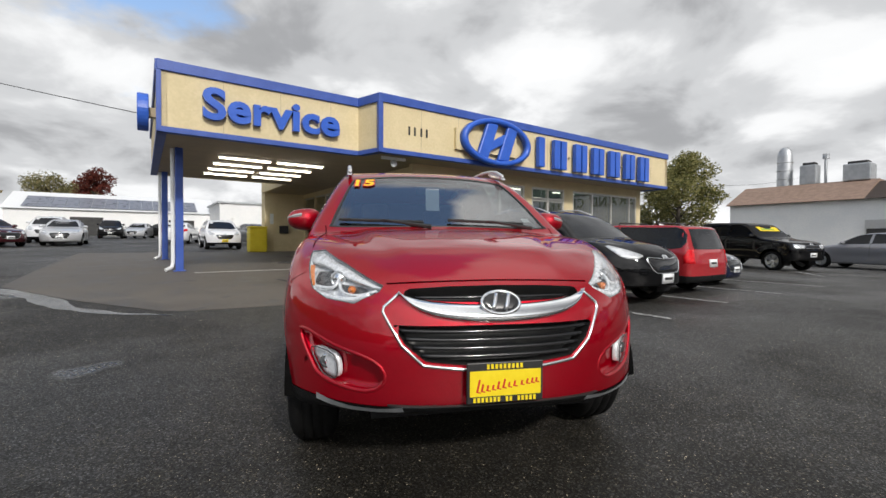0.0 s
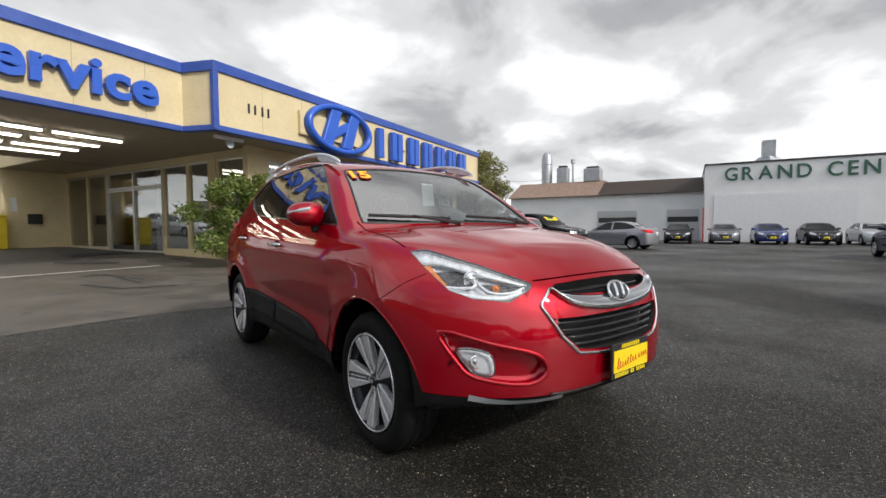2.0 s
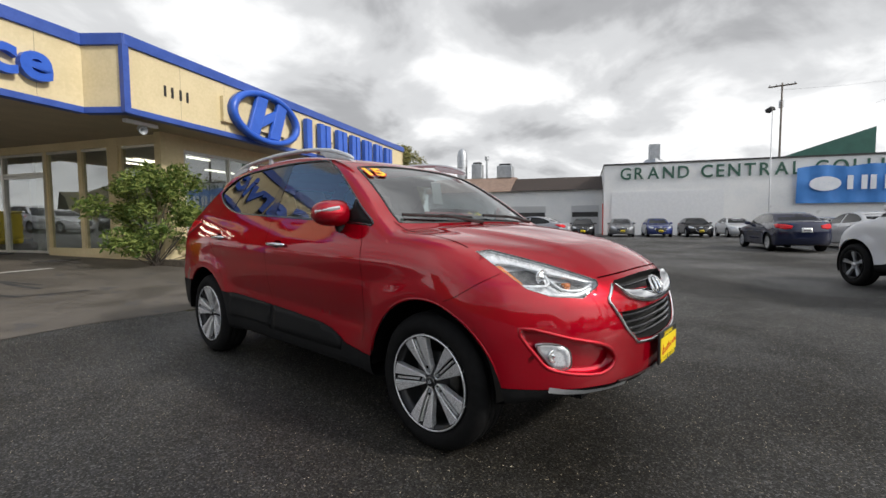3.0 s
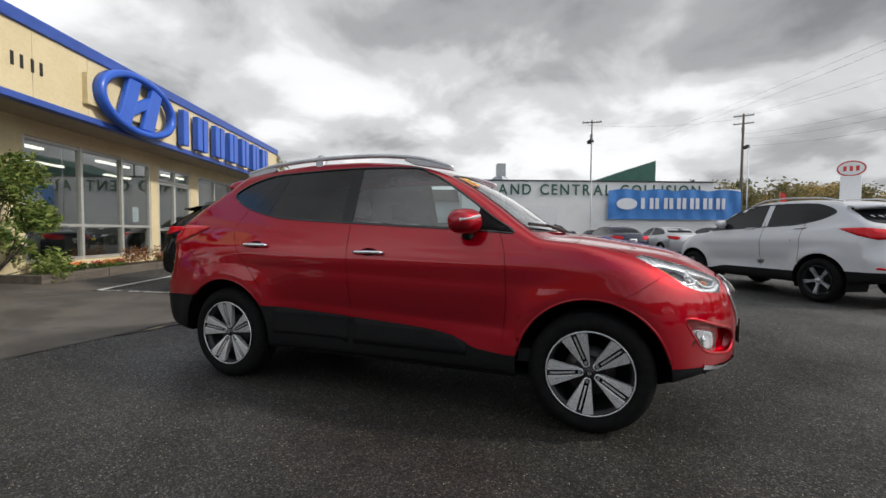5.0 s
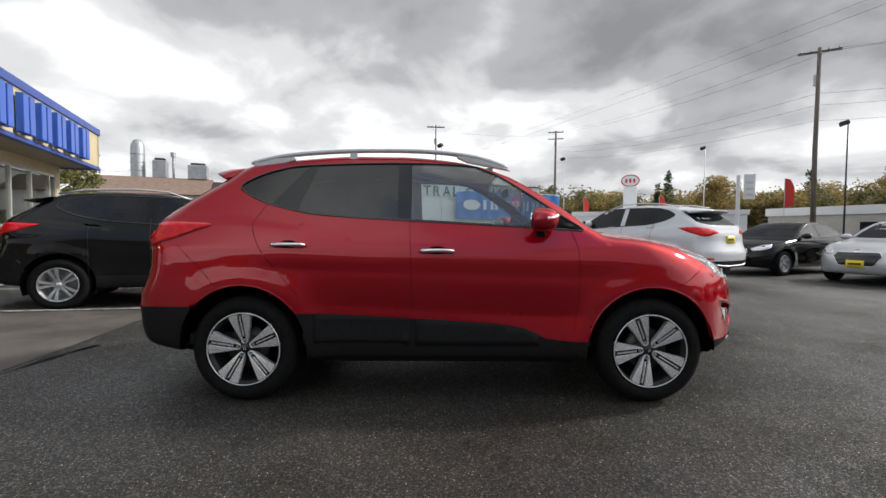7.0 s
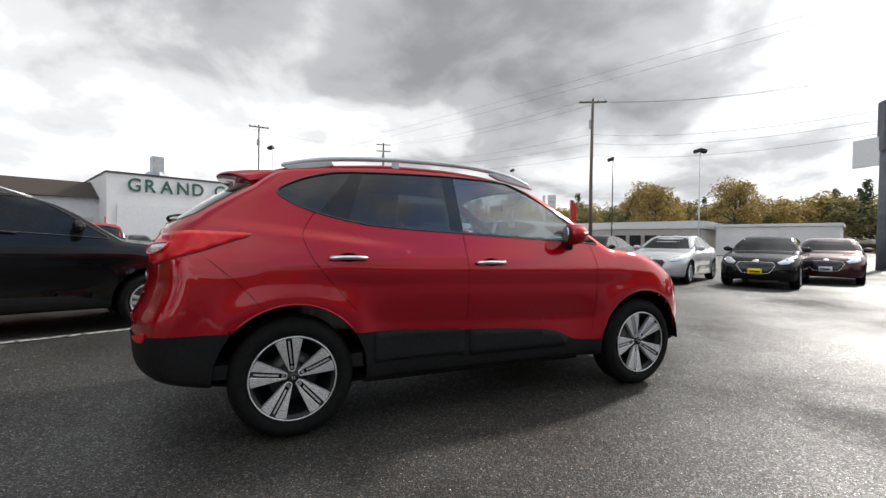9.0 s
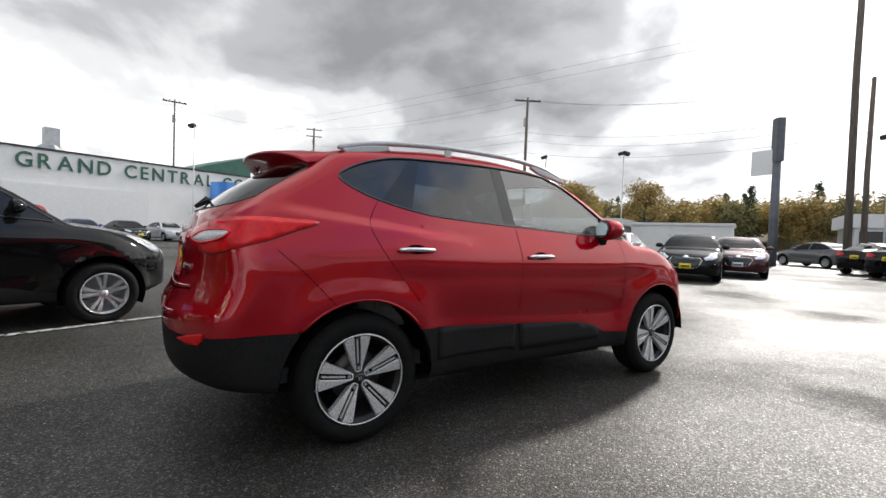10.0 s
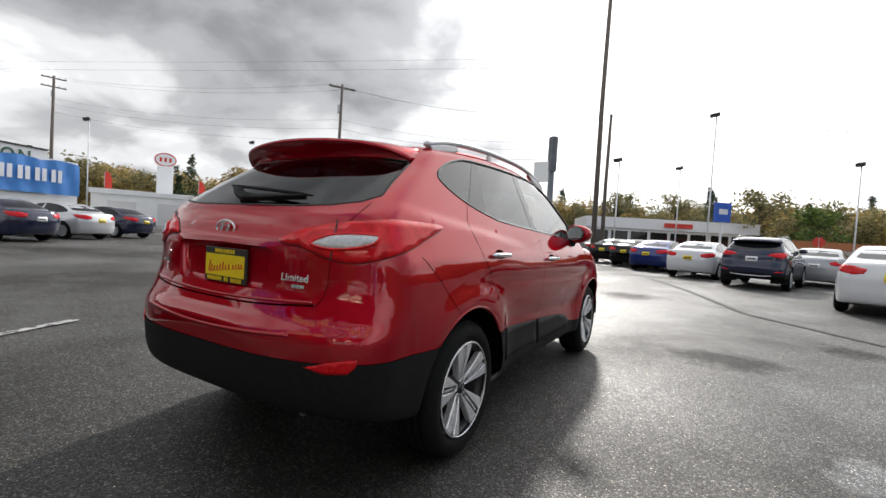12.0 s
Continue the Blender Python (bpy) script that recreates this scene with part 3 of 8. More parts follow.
class Shell:
    """The meshed skin of a body field, and what is cut from it or laid on it."""

    def __init__(self, s, h):
        self.s, self.f = s, body_field(s)
        x = np.arange(-1.02, 1.02 + h, h) + h * 0.37
        y = np.arange(s["length"][0] - 0.1, s["length"][1] + 0.1, h)
        z = np.arange(0.1, s.get("height", 1.75), h)
        g = self.f(x[:, None, None], y[None, :, None], z[None, None, :])
        inside = g < 0
        nx, ny, nz = g.shape
        cells = np.zeros((nx - 1, ny - 1, nz - 1), int)
        corners = [(i, j, k) for i in (0, 1) for j in (0, 1) for k in (0, 1)]
        cut = lambda a, i, j, k: a[i:nx - 1 + i, j:ny - 1 + j, k:nz - 1 + k]
        for c in corners:
            cells += cut(inside, *c)
        mixed = (cells > 0) & (cells < 8)
        idx = np.full(mixed.shape, -1)
        idx[mixed] = np.arange(mixed.sum())
        ci = np.argwhere(mixed)
        self.v = np.stack([x[ci[:, 0]], y[ci[:, 1]], z[ci[:, 2]]], 1) + h / 2
        faces = []
        for ax in range(3):
            a = [slice(None)] * 3
            b = [slice(None)] * 3
            a[ax], b[ax] = slice(0, -1), slice(1, None)
            cross = inside[tuple(a)] != inside[tuple(b)]
            e = np.argwhere(cross)
            o = [k for k in range(3) if k != ax]
            ok = (e[:, o[0]] > 0) & (e[:, o[1]] > 0) & (e[:, o[0]] < g.shape[o[0]] - 1) & (e[:, o[1]] < g.shape[o[1]] - 1)
            e = e[ok]
            quad = []
            for d0, d1 in ((0, 0), (-1, 0), (-1, -1), (0, -1)):
                q = e.copy()
                q[:, o[0]] += d0
                q[:, o[1]] += d1
                quad.append(idx[q[:, 0], q[:, 1], q[:, 2]])
            quad = np.stack(quad, 1)
            flip = inside[e[:, 0], e[:, 1], e[:, 2]]
            if ax == 1:
                flip = ~flip
            quad[~flip] = quad[~flip][:, ::-1]
            faces.append(quad)
        self.q = np.concatenate(faces)
        for _ in range(4):
            self.settle(np.arange(len(self.v)))

    def grad(self, p):
        e = 0.004
        d = []
        for k in range(3):
            o = np.zeros(3)
            o[k] = e
            d.append((self.f(*(p + o).T) - self.f(*(p - o).T)) / (2 * e))
        return np.stack(d, 1)

    def settle(self, i, flat=False):
        p = self.v[i]
        g = self.grad(p)
        if flat:
            g[:, 2] = 0
        n = (g * g).sum(1)
        step = self.f(*p.T) / np.maximum(n, 0.05)
        self.v[i] = p - g * np.clip(step, -0.04, 0.04)[:, None]

    def lay(self, pts, way, off):
        """Points carried along a way onto the skin, and their normals. way points outwards."""
        w = np.array(way, float)
        w /= np.linalg.norm(w)
        p = np.array(pts, float)
        p = p - np.outer(p @ w, w) + w * 3.2
        d = np.zeros(len(p))
        for _ in range(90):
            d += np.clip(self.f(*(p - d[:, None] * w).T) * 0.8, -0.05, 0.3)
        p = p - d[:, None] * w
        n = self.grad(p)
        n /= np.linalg.norm(n, axis=1)[:, None]
        return p + n * off, n

    def drop(self, outline, way):
        """Takes the faces inside an outline, seen along a way, out of the skin, with a clean edge. Returns them."""
        w = np.array(way, float)
        w /= np.linalg.norm(w)
        a = np.cross((0, 0, 1), w)
        a /= np.linalg.norm(a)
        o3 = np.array(outline, float)
        o = np.stack([o3 @ a, o3[:, 2]], 1)
        c = self.v[self.q].mean(1)
        n = self.grad(c)
        inside = inside_of(o, np.stack([c @ a, c[:, 2]], 1)) & ((n @ w) > 0.05) & ((c @ w) > 0.1)
        taken, self.q = self.q[inside], self.q[~inside]
        rim = np.intersect1d(taken, self.q)
        p2 = np.stack([self.v[rim] @ a, self.v[rim][:, 2]], 1)
        best, where = np.full(len(rim), 1e9), p2.copy()
        for s0, s1 in zip(o, np.roll(o, -1, 0)):
            dd = s1 - s0
            t = np.clip(((p2 - s0) @ dd) / max(dd @ dd, 1e-9), 0, 1)
            q = s0 + t[:, None] * dd
            dist = ((q - p2) ** 2).sum(1)
            better = dist < best
            best[better], where[better] = dist[better], q[better]
        old = self.v[rim]
        target = old + np.outer(where[:, 0] - p2[:, 0], a)
        target[:, 2] = where[:, 1]
        laid, _ = self.lay(target, way, 0)
        far = np.linalg.norm(laid - old, axis=1) > 0.12
        laid[far] = old[far]
        self.v[rim] = laid
        return taken

    def below(self, line):
        """Splits off the faces under a line z(y); the edge follows the line."""
        c = self.v[self.q].mean(1)
        low = c[:, 2] < line(c[:, 1])
        taken, self.q = self.q[low], self.q[~low]
        rim = np.intersect1d(taken, self.q)
        self.v[rim, 2] = line(self.v[rim, 1])
        for _ in range(3):
            self.settle(rim, True)
        return taken

    def mesh(self, quads, push=0.0):
        used, inv = np.unique(quads, return_inverse=True)
        v = self.v[used]
        if push:
            n = self.grad(v)
            v = v + n / np.linalg.norm(n, axis=1)[:, None] * push
        me = bpy.data.meshes.new("skin")
        me.from_pydata(v.tolist(), [], inv.reshape(-1, 4).tolist())
        me.polygons.foreach_set("use_smooth", np.ones(len(me.polygons), bool))
        me.update()
        return me

    def patch(self, outline, way, off=0.004, rim=-0.012, step=0.035):
        """A panel of the outline's shape that follows the skin; its edge is drawn in by rim."""
        w = Vector(way).normalized()
        a = Vector((0, 0, 1)).cross(w).normalized()
        an = np.array(a)
        o3 = densify(outline, step)
        o = np.stack([o3 @ an, o3[:, 2]], 1)
        lo, hi = o.min(0), o.max(0)
        gx, gy = np.meshgrid(np.arange(lo[0], hi[0], step), np.arange(lo[1], hi[1], step))
        g = np.stack([gx.ravel(), gy.ravel()], 1)
        g = g[inside_of(o, g)]
        if len(g):
            gap = np.sqrt(((g[:, None, :] - o[None]) ** 2).sum(2)).min(1)
            g = g[gap > step * 0.45]
        pts = np.concatenate([o, g]) if len(g) else o
        k = len(o)
        out = geometry.delaunay_2d_cdt([Vector(p) for p in pts], [(i, (i + 1) % k) for i in range(k)], [], 1, 1e-5)
        flat = np.array([tuple(p) for p in out[0]])
        tris = out[2]
        base = np.outer(flat[:, 0], an)
        base[:, 2] = flat[:, 1]
        p, n = self.lay(base, way, off)
        bm = bmesh.new()
        vs = [bm.verts.new(q) for q in p]
        nn = {v: Vector(m) for v, m in zip(vs, n)}
        for t in tris:
            try:
                f = bm.faces.new([vs[i] for i in t])
            except ValueError:
                continue
            f.normal_update()
            if f.normal.dot(nn[vs[t[0]]]) < 0:
                f.normal_flip()
        for v in [v for v in bm.verts if not v.link_faces]:
            bm.verts.remove(v)
        for f in bm.faces:
            f.smooth = True
        if rim:
            edge = [e for e in bm.edges if e.is_boundary]
            made = {}
            for e in edge:
                for v in e.verts:
                    if v not in made:
                        made[v] = bm.verts.new(v.co + nn[v] * rim)
            for e in edge:
                l = e.link_loops[0]
                x, y = l.vert, l.link_loop_next.vert
                bm.faces.new((y, x, made[x], made[y]))
        return bm

    def band(self, line, way, width, off=0.002, closed=False, step=0.03):
        """A flat strip along a line on the skin."""
        pts = densify(line, step, closed)
        p, n = self.lay(pts, way, off)
        k = len(p)
        bm = bmesh.new()
        pairs = []
        for i in range(k):
            d = p[(i + 1) % k if closed else min(i + 1, k - 1)] - p[(i - 1) % k if closed else max(i - 1, 0)]
            s = np.cross(n[i], d)
            s = s / max(np.linalg.norm(s), 1e-9) * width / 2
            pairs.append((bm.verts.new(p[i] - s), bm.verts.new(p[i] + s)))
        for i in range(k if closed else k - 1):
            a, b = pairs[i], pairs[(i + 1) % k]
            bm.faces.new((a[0], b[0], b[1], a[1]))
        bmesh.ops.recalc_face_normals(bm, faces=bm.faces)
        return bm

    def cord(self, line, way, radius, off=0.0, closed=False, step=0.03, sides=8):
        """A round bead along a line on the skin."""
        p, _ = self.lay(densify(line, step, closed), way, off)
        bm = tube([tuple(q) for q in p], radius, sides, closed)
        for f in bm.faces:
            f.smooth = True
        return bm


def inside_of(poly, pts):
    x, y = pts[:, 0], pts[:, 1]
    res = np.zeros(len(pts), bool)
    for (x0, y0), (x1, y1) in zip(poly, np.roll(poly, -1, 0)):
        hit = ((y0 > y) != (y1 > y)) & (x < (x1 - x0) * (y - y0) / (y1 - y0 + 1e-12) + x0)
        res ^= hit
    return res


def densify(line, step, closed=True):
    line = [np.array(p, float) for p in line]
    ends = list(zip(line, line[1:] + ([line[0]] if closed else [])))
    out = []
    for a, b in ends[:len(line) if closed else len(line) - 1]:
        n = max(1, int(np.linalg.norm(b - a) / step + 0.5))
        out += [a + (b - a) * i / n for i in range(n)]
    if not closed:
        out.append(line[-1])
    return np.array(out)


def rounded(line, n=4, closed=True):
    """A smooth closed or open line through points."""
    line = [np.array(p, float) for p in line]
    k = len(line)
    out = []
    for i in range(k if closed else k - 1):
        p0 = line[(i - 1) % k] if closed or i else line[0]
        p1, p2 = line[i], line[(i + 1) % k]
        p3 = line[(i + 2) % k] if closed or i < k - 2 else line[-1]
        for j in range(n):
            t = j / n
            out.append(0.5 * (2 * p1 + (p2 - p0) * t + (2 * p0 - 5 * p1 + 4 * p2 - p3) * t * t + (3 * p1 - p0 - 3 * p2 + p3) * t ** 3))
    if not closed:
        out.append(line[-1])
    return out


def flank(pts, sx):
    """Points y, z on a car's side."""
    return [(sx * 0.85, y, z) for y, z in pts]


def face(pts, y=-2.1):
    """Points x, z on a car's front or rear."""
    return [(x, y, z) for x, z in pts]


def mirrored(pts):
    """A half outline in x, z, closed over the middle."""
    return list(pts) + [(-x, z) for x, z in reversed(pts) if abs(x) > 1e-6]


def clip_y(poly, lo, hi):
    """The piece of a y, z outline between two slanted lines y = c + k * (z - 1.3)."""
    for (c, k), sign in ((lo, 1), (hi, -1)):
        out = []
        for p, q in zip(poly, poly[1:] + poly[:1]):
            dp, dq = sign * (p[0] - c - k * (p[1] - 1.3)), sign * (q[0] - c - k * (q[1] - 1.3))
            if dp >= 0:
                out.append(p)
            if dp * dq < 0:
                t = dp / (dp - dq)
                out.append((p[0] + (q[0] - p[0]) * t, p[1] + (q[1] - p[1]) * t))
        poly = out
    return poly


# ---- wheels ----
MESHES = {}


def shared(key, make):
    """The mesh of a bmesh, made once for all alike parts."""
    if key not in MESHES:
        bm = make()
        me = bpy.data.meshes.new(key)
        bm.normal_update()
        bm.to_mesh(me)
        bm.free()
        MESHES[key] = me
    return MESHES[key]


def smooth_all(bm):
    for f in bm.faces:
        f.smooth = True
    return bm


def tyre_bm(R, r):
    w = 0.108
    prof = [(-w + 0.02, r), (-w, r + 0.02), (-w - 0.006, (R + r) / 2), (-w + 0.006, R - 0.03), (-w + 0.03, R - 0.006), (-0.05, R), (-0.047, R - 0.007), (-0.041, R - 0.007),
            (-0.038, R), (-0.004, R), (-0.001, R - 0.007), (0.005, R - 0.007), (0.008, R), (0.042, R), (0.045, R - 0.007), (0.051, R - 0.007), (0.054, R),
            (w - 0.03, R - 0.006), (w - 0.006, R - 0.03), (w + 0.006, (R + r) / 2), (w, r + 0.02), (w - 0.02, r)]
    return smooth_all(lathe(prof, 56))


def barrel_bm(r):
    prof = [(-0.104, r - 0.006), (-0.108, r + 0.004), (-0.102, r + 0.012), (-0.088, r + 0.006), (-0.088, r - 0.010), (-0.05, r - 0.018), (0.06, r - 0.03), (0.06, 0.02), (0.055, 0.001)]
    return smooth_all(lathe(prof, 56))


def lip_bm(r):
    return smooth_all(lathe([(-0.100, r - 0.001), (-0.1085, r), (-0.110, r + 0.003), (-0.108, r + 0.007), (-0.100, r + 0.008)], 56))


def spoke_bm(r, wide, x0=-0.088):
    """One broad spoke that widens outwards, dished towards the hub; it points up."""
    bm = bmesh.new()
    rows = []
    for rad, half, x in ((0.035, 0.030, x0 + 0.012), (0.09, wide * 0.62, x0 + 0.004), (r * 0.62, wide * 0.88, x0 - 0.006), (r - 0.028, wide, x0 - 0.014), (r - 0.008, wide * 0.80, x0 - 0.014)):
        rows.append([bm.verts.new(p) for p in ((x + 0.035, -half, rad), (x + 0.006, -half, rad), (x, -half * 0.82, rad), (x, half * 0.82, rad), (x + 0.006, half, rad), (x + 0.035, half, rad))])
    for a, b in zip(rows, rows[1:]):
        for k in range(5):
            bm.faces.new((a[k], b[k], b[k + 1], a[k + 1]))
        bm.faces.new((a[5], b[5], b[0], a[0]))
    bm.faces.new(rows[0])
    bm.faces.new(rows[-1][::-1])
    bmesh.ops.recalc_face_normals(bm, faces=bm.faces)
    return bm


BLADE = ((0.050, 0.0130, 0.0225, -0.078), (0.075, 0.0140, 0.031, -0.083), (0.12, 0.0150, 0.045, -0.092), (0.17, 0.0160, 0.061, -0.100), (0.216, 0.0165, 0.076, -0.105), (0.232, 0.0165, 0.074, -0.106))


def blade_bm():
    """Two blades that widen outwards either side of an open channel, joined round the lug; it points up."""
    bm = bmesh.new()
    for sy in (-1, 1):
        rows = []
        for rad, a, b, x in BLADE:
            rows.append([bm.verts.new((px, sy * py, rad)) for px, py in ((x + 0.035, a), (x + 0.003, a), (x, a + 0.0025), (x + 0.001, b - 0.003), (x + 0.006, b), (x + 0.035, b))])
        for a, b in zip(rows, rows[1:]):
            for k in range(6):
                bm.faces.new((a[k], b[k], b[(k + 1) % 6], a[(k + 1) % 6]))
        bm.faces.new(rows[0])
        bm.faces.new(rows[-1][::-1])
    # the rounded foot of the channel
    arc = []
    for k in range(9):
        t = math.pi * k / 8
        arc.append([bm.verts.new((x, r * math.cos(t), 0.051 - r * math.sin(t))) for x, r in ((-0.045, 0.0130), (-0.0755, 0.0130), (-0.078, 0.0155), (-0.076, 0.0215), (-0.045, 0.0225))])
    for a, b in zip(arc, arc[1:]):
        for k in range(4):
            bm.faces.new((a[k], b[k], b[k + 1], a[k + 1]))
    bmesh.ops.recalc_face_normals(bm, faces=bm.faces)
    return bm


def slot_bm():
    """The black floor of the channel."""
    bm = bmesh.new()
    rows = [[bm.verts.new((x + 0.016, y, rad)) for y in (-0.0172, 0.0172)] for rad, a, b, x in ((0.036, 0, 0, -0.076),) + BLADE[:-1]]
    for a, b in zip(rows, rows[1:]):
        bm.faces.new((a[0], a[1], b[1], b[0]))
    bmesh.ops.recalc_face_normals(bm, faces=bm.faces)
    return bm


def rib_bm():
    """The thin rib along the middle of the channel."""
    bm = bmesh.new()
    rows = [[bm.verts.new((x + d, y, rad)) for d, y in ((0.015, -0.0050), (0.003, -0.0042), (0.003, 0.0042), (0.015, 0.0050))] for rad, a, b, x in ((0.078, 0, 0, -0.082),) + BLADE[2:5]]
    for a, b in zip(rows, rows[1:]):
        for k in range(3):
            bm.faces.new((a[k], b[k], b[k + 1], a[k + 1]))
    bmesh.ops.recalc_face_normals(bm, faces=bm.faces)
    return bm


def wheel(parent, x, y, R, r, style):
    """tyre, rim and, on the sports wheel, spokes with slots, lug nuts and cap; outwards is away from the car."""
    ob = part_of("wheel", shared("barrel%.3f" % r, lambda: barrel_bm(r)), STEEL if style == "plain" else ALLOY_DARK, parent)
    turn = random.uniform(0, 72) if style != "sport" else (-23.0 if y < 0 else -7.0)
    ob.matrix_local = pose(x, y, R, turn, 0, 0) if x < 0 else pose(x, y, R, 0, 0, 180) @ pose(0, 0, 0, turn, 0, 0)
    part_of("tyre", shared("tyre%.3f" % R, lambda: tyre_bm(R, r + 0.004)), RUBBER, ob)
    part_of("rim_lip", shared("lip%.3f" % r, lambda: lip_bm(r)), ALLOY if style == "sport" else SILVER_ALLOY if style == "plain" else ALLOY_DARK, ob)
    if style == "sport":
        for k in range(5):
            s = part_of("spoke", shared("spoke_sport", blade_bm), ALLOY, ob)
            s.matrix_local = pose(0, 0, 0, 72 * k, 0, 0)
            part_of("slot", shared("slot", slot_bm), SLOT, s)
            part_of("rib", shared("rib", rib_bm), ALLOY, s)
            n = part_of("lug_nut", shared("lug", lambda: lathe([(-0.080, 0.002), (-0.080, 0.008), (-0.06, 0.010)], 8)), STEEL, ob)
            n.matrix_local = pose(0, 0, 0, 72 * k, 0, 0) @ pose(0, 0, 0.055)
        part_of("brake_disc", shared("disc", lambda: smooth_all(lathe([(-0.03, 0.05), (-0.03, 0.138), (-0.012, 0.138)], 40))), BRAKE, ob)
        part_of("hub", shared("hub", lambda: smooth_all(lathe([(-0.078, 0.001), (-0.078, 0.030), (-0.072, 0.040), (-0.05, 0.070), (-0.03, 0.085)], 32))), ALLOY_DARK, ob)
        part_of("hub_cap", shared("cap", lambda: smooth_all(lathe([(-0.090, 0.001), (-0.089, 0.022), (-0.086, 0.027), (-0.07, 0.028)], 28))), GLOSS_BLACK, ob)
        for d in (-0.006, 0.006):
            part_of("cap_mark", shared("cap_mark%.3f" % d, lambda d=d: box((-0.092, d - 0.002, -0.009), (-0.0895, d + 0.002, 0.009))), SATIN, ob)
    else:
        for k in range(5):
            for d in (-11, 11) if style == "plain" else (-5, 5):
                s = part_of("spoke", shared("spoke%.3f%s" % (r, style), lambda: spoke_bm(r, 0.021 if style == "plain" else 0.013)), SILVER_ALLOY if style == "plain" else STEEL, ob)
                s.matrix_local = pose(0, 0, 0, 72 * k + d, 0, 0)
        part_of("hub_cap", shared("cap_plain", lambda: smooth_all(lathe([(-0.100, 0.001), (-0.099, 0.03), (-0.06, 0.045)], 24))), SILVER_ALLOY, ob)
    return ob


# ---- the red car ----
CLAD = curve([(-2.3, 0.415), (-1.95, 0.405), (-1.72, 0.41), (-1.0, 0.405), (-0.84, 0.405), (-0.66, 0.42), (-0.53, 0.475), (-0.38, 0.505), (-0.16, 0.522), (0.33, 0.55), (0.9, 0.58), (1.62, 0.622), (2.3, 0.60)])
DLO = [(1.40, 1.425), (1.30, 1.487), (1.16, 1.535), (0.965, 1.566), (0.38, 1.584), (-0.134, 1.570), (-0.26, 1.532), (-0.362, 1.485), (-0.537, 1.372), (-0.75, 1.220), (-0.885, 1.130),
       (-0.78, 1.130), (-0.51, 1.148), (-0.15, 1.166), (0.25, 1.187), (0.57, 1.203), (0.90, 1.228), (1.20, 1.297), (1.37, 1.375)]
WS = [(0.0, 1.545), (0.3, 1.537), (0.52, 1.512), (0.572, 1.49), (0.62, 1.39), (0.68, 1.235), (0.705, 1.155), (0.69, 1.135), (0.4, 1.135), (0.0, 1.14)]
RW = [(0.0, 1.205), (0.36, 1.207), (0.53, 1.218), (0.625, 1.238), (0.668, 1.272), (0.655, 1.31), (0.606, 1.45), (0.59, 1.468), (0.40, 1.492), (0.0, 1.496)]
HEADLIGHT = [(-0.775, -1.55, 0.998), (-0.72, -1.6, 1.006), (-0.597, -1.81, 0.945), (-0.455, -2.0, 0.868), (-0.46, -2.0, 0.845), (-0.566, -1.98, 0.795), (-0.685, -1.88, 0.808), (-0.745, -1.8, 0.84), (-0.80, -1.7, 0.93)]
TAIL = [(-0.37, 2.1, 1.055), (-0.46, 2.07, 1.10), (-0.566, 2.02, 1.136), (-0.759, 1.87, 1.167), (-0.80, 1.70, 1.165), (-0.80, 1.53, 1.153), (-0.82, 1.68, 1.10), (-0.83, 1.81, 1.053), (-0.78, 1.94, 1.01), (-0.70, 2.0, 0.988), (-0.61, 2.05, 0.999), (-0.487, 2.09, 1.04)]


def flip(pts, sx):
    return [(-sx * p[0], p[1], p[2]) for p in pts]


def ellipse(cx, cz, rx, rz, n=28, y=-2.1):
    return [(cx + rx * math.cos(2 * math.pi * k / n), y, cz + rz * math.sin(2 * math.pi * k / n)) for k in range(n)]


def disc(wy, R, z0, n=44):
    return [(wy + R * math.cos(2 * math.pi * k / n), z0 + R * math.sin(2 * math.pi * k / n)) for k in range(n)]


def seat(parent, x, y, wide):
    ob = part("seat", box((x - wide / 2, y - 0.26, 0.55), (x + wide / 2, y + 0.26, 0.72)), SEAT, parent, bevel=0.05)
    m = pose(x, y + 0.26, 0.62, -14, 0, 0)
    part("backrest", box((-wide / 2, -0.07, 0.0), (wide / 2, 0.07, 0.60), m), SEAT, ob, bevel=0.05)
    for k in ((0,) if wide < 0.8 else (-0.36, 0.36)):
        part("headrest", box((k - 0.13, -0.05, 0.64), (k + 0.13, 0.05, 0.80), m), SEAT, ob, bevel=0.04)


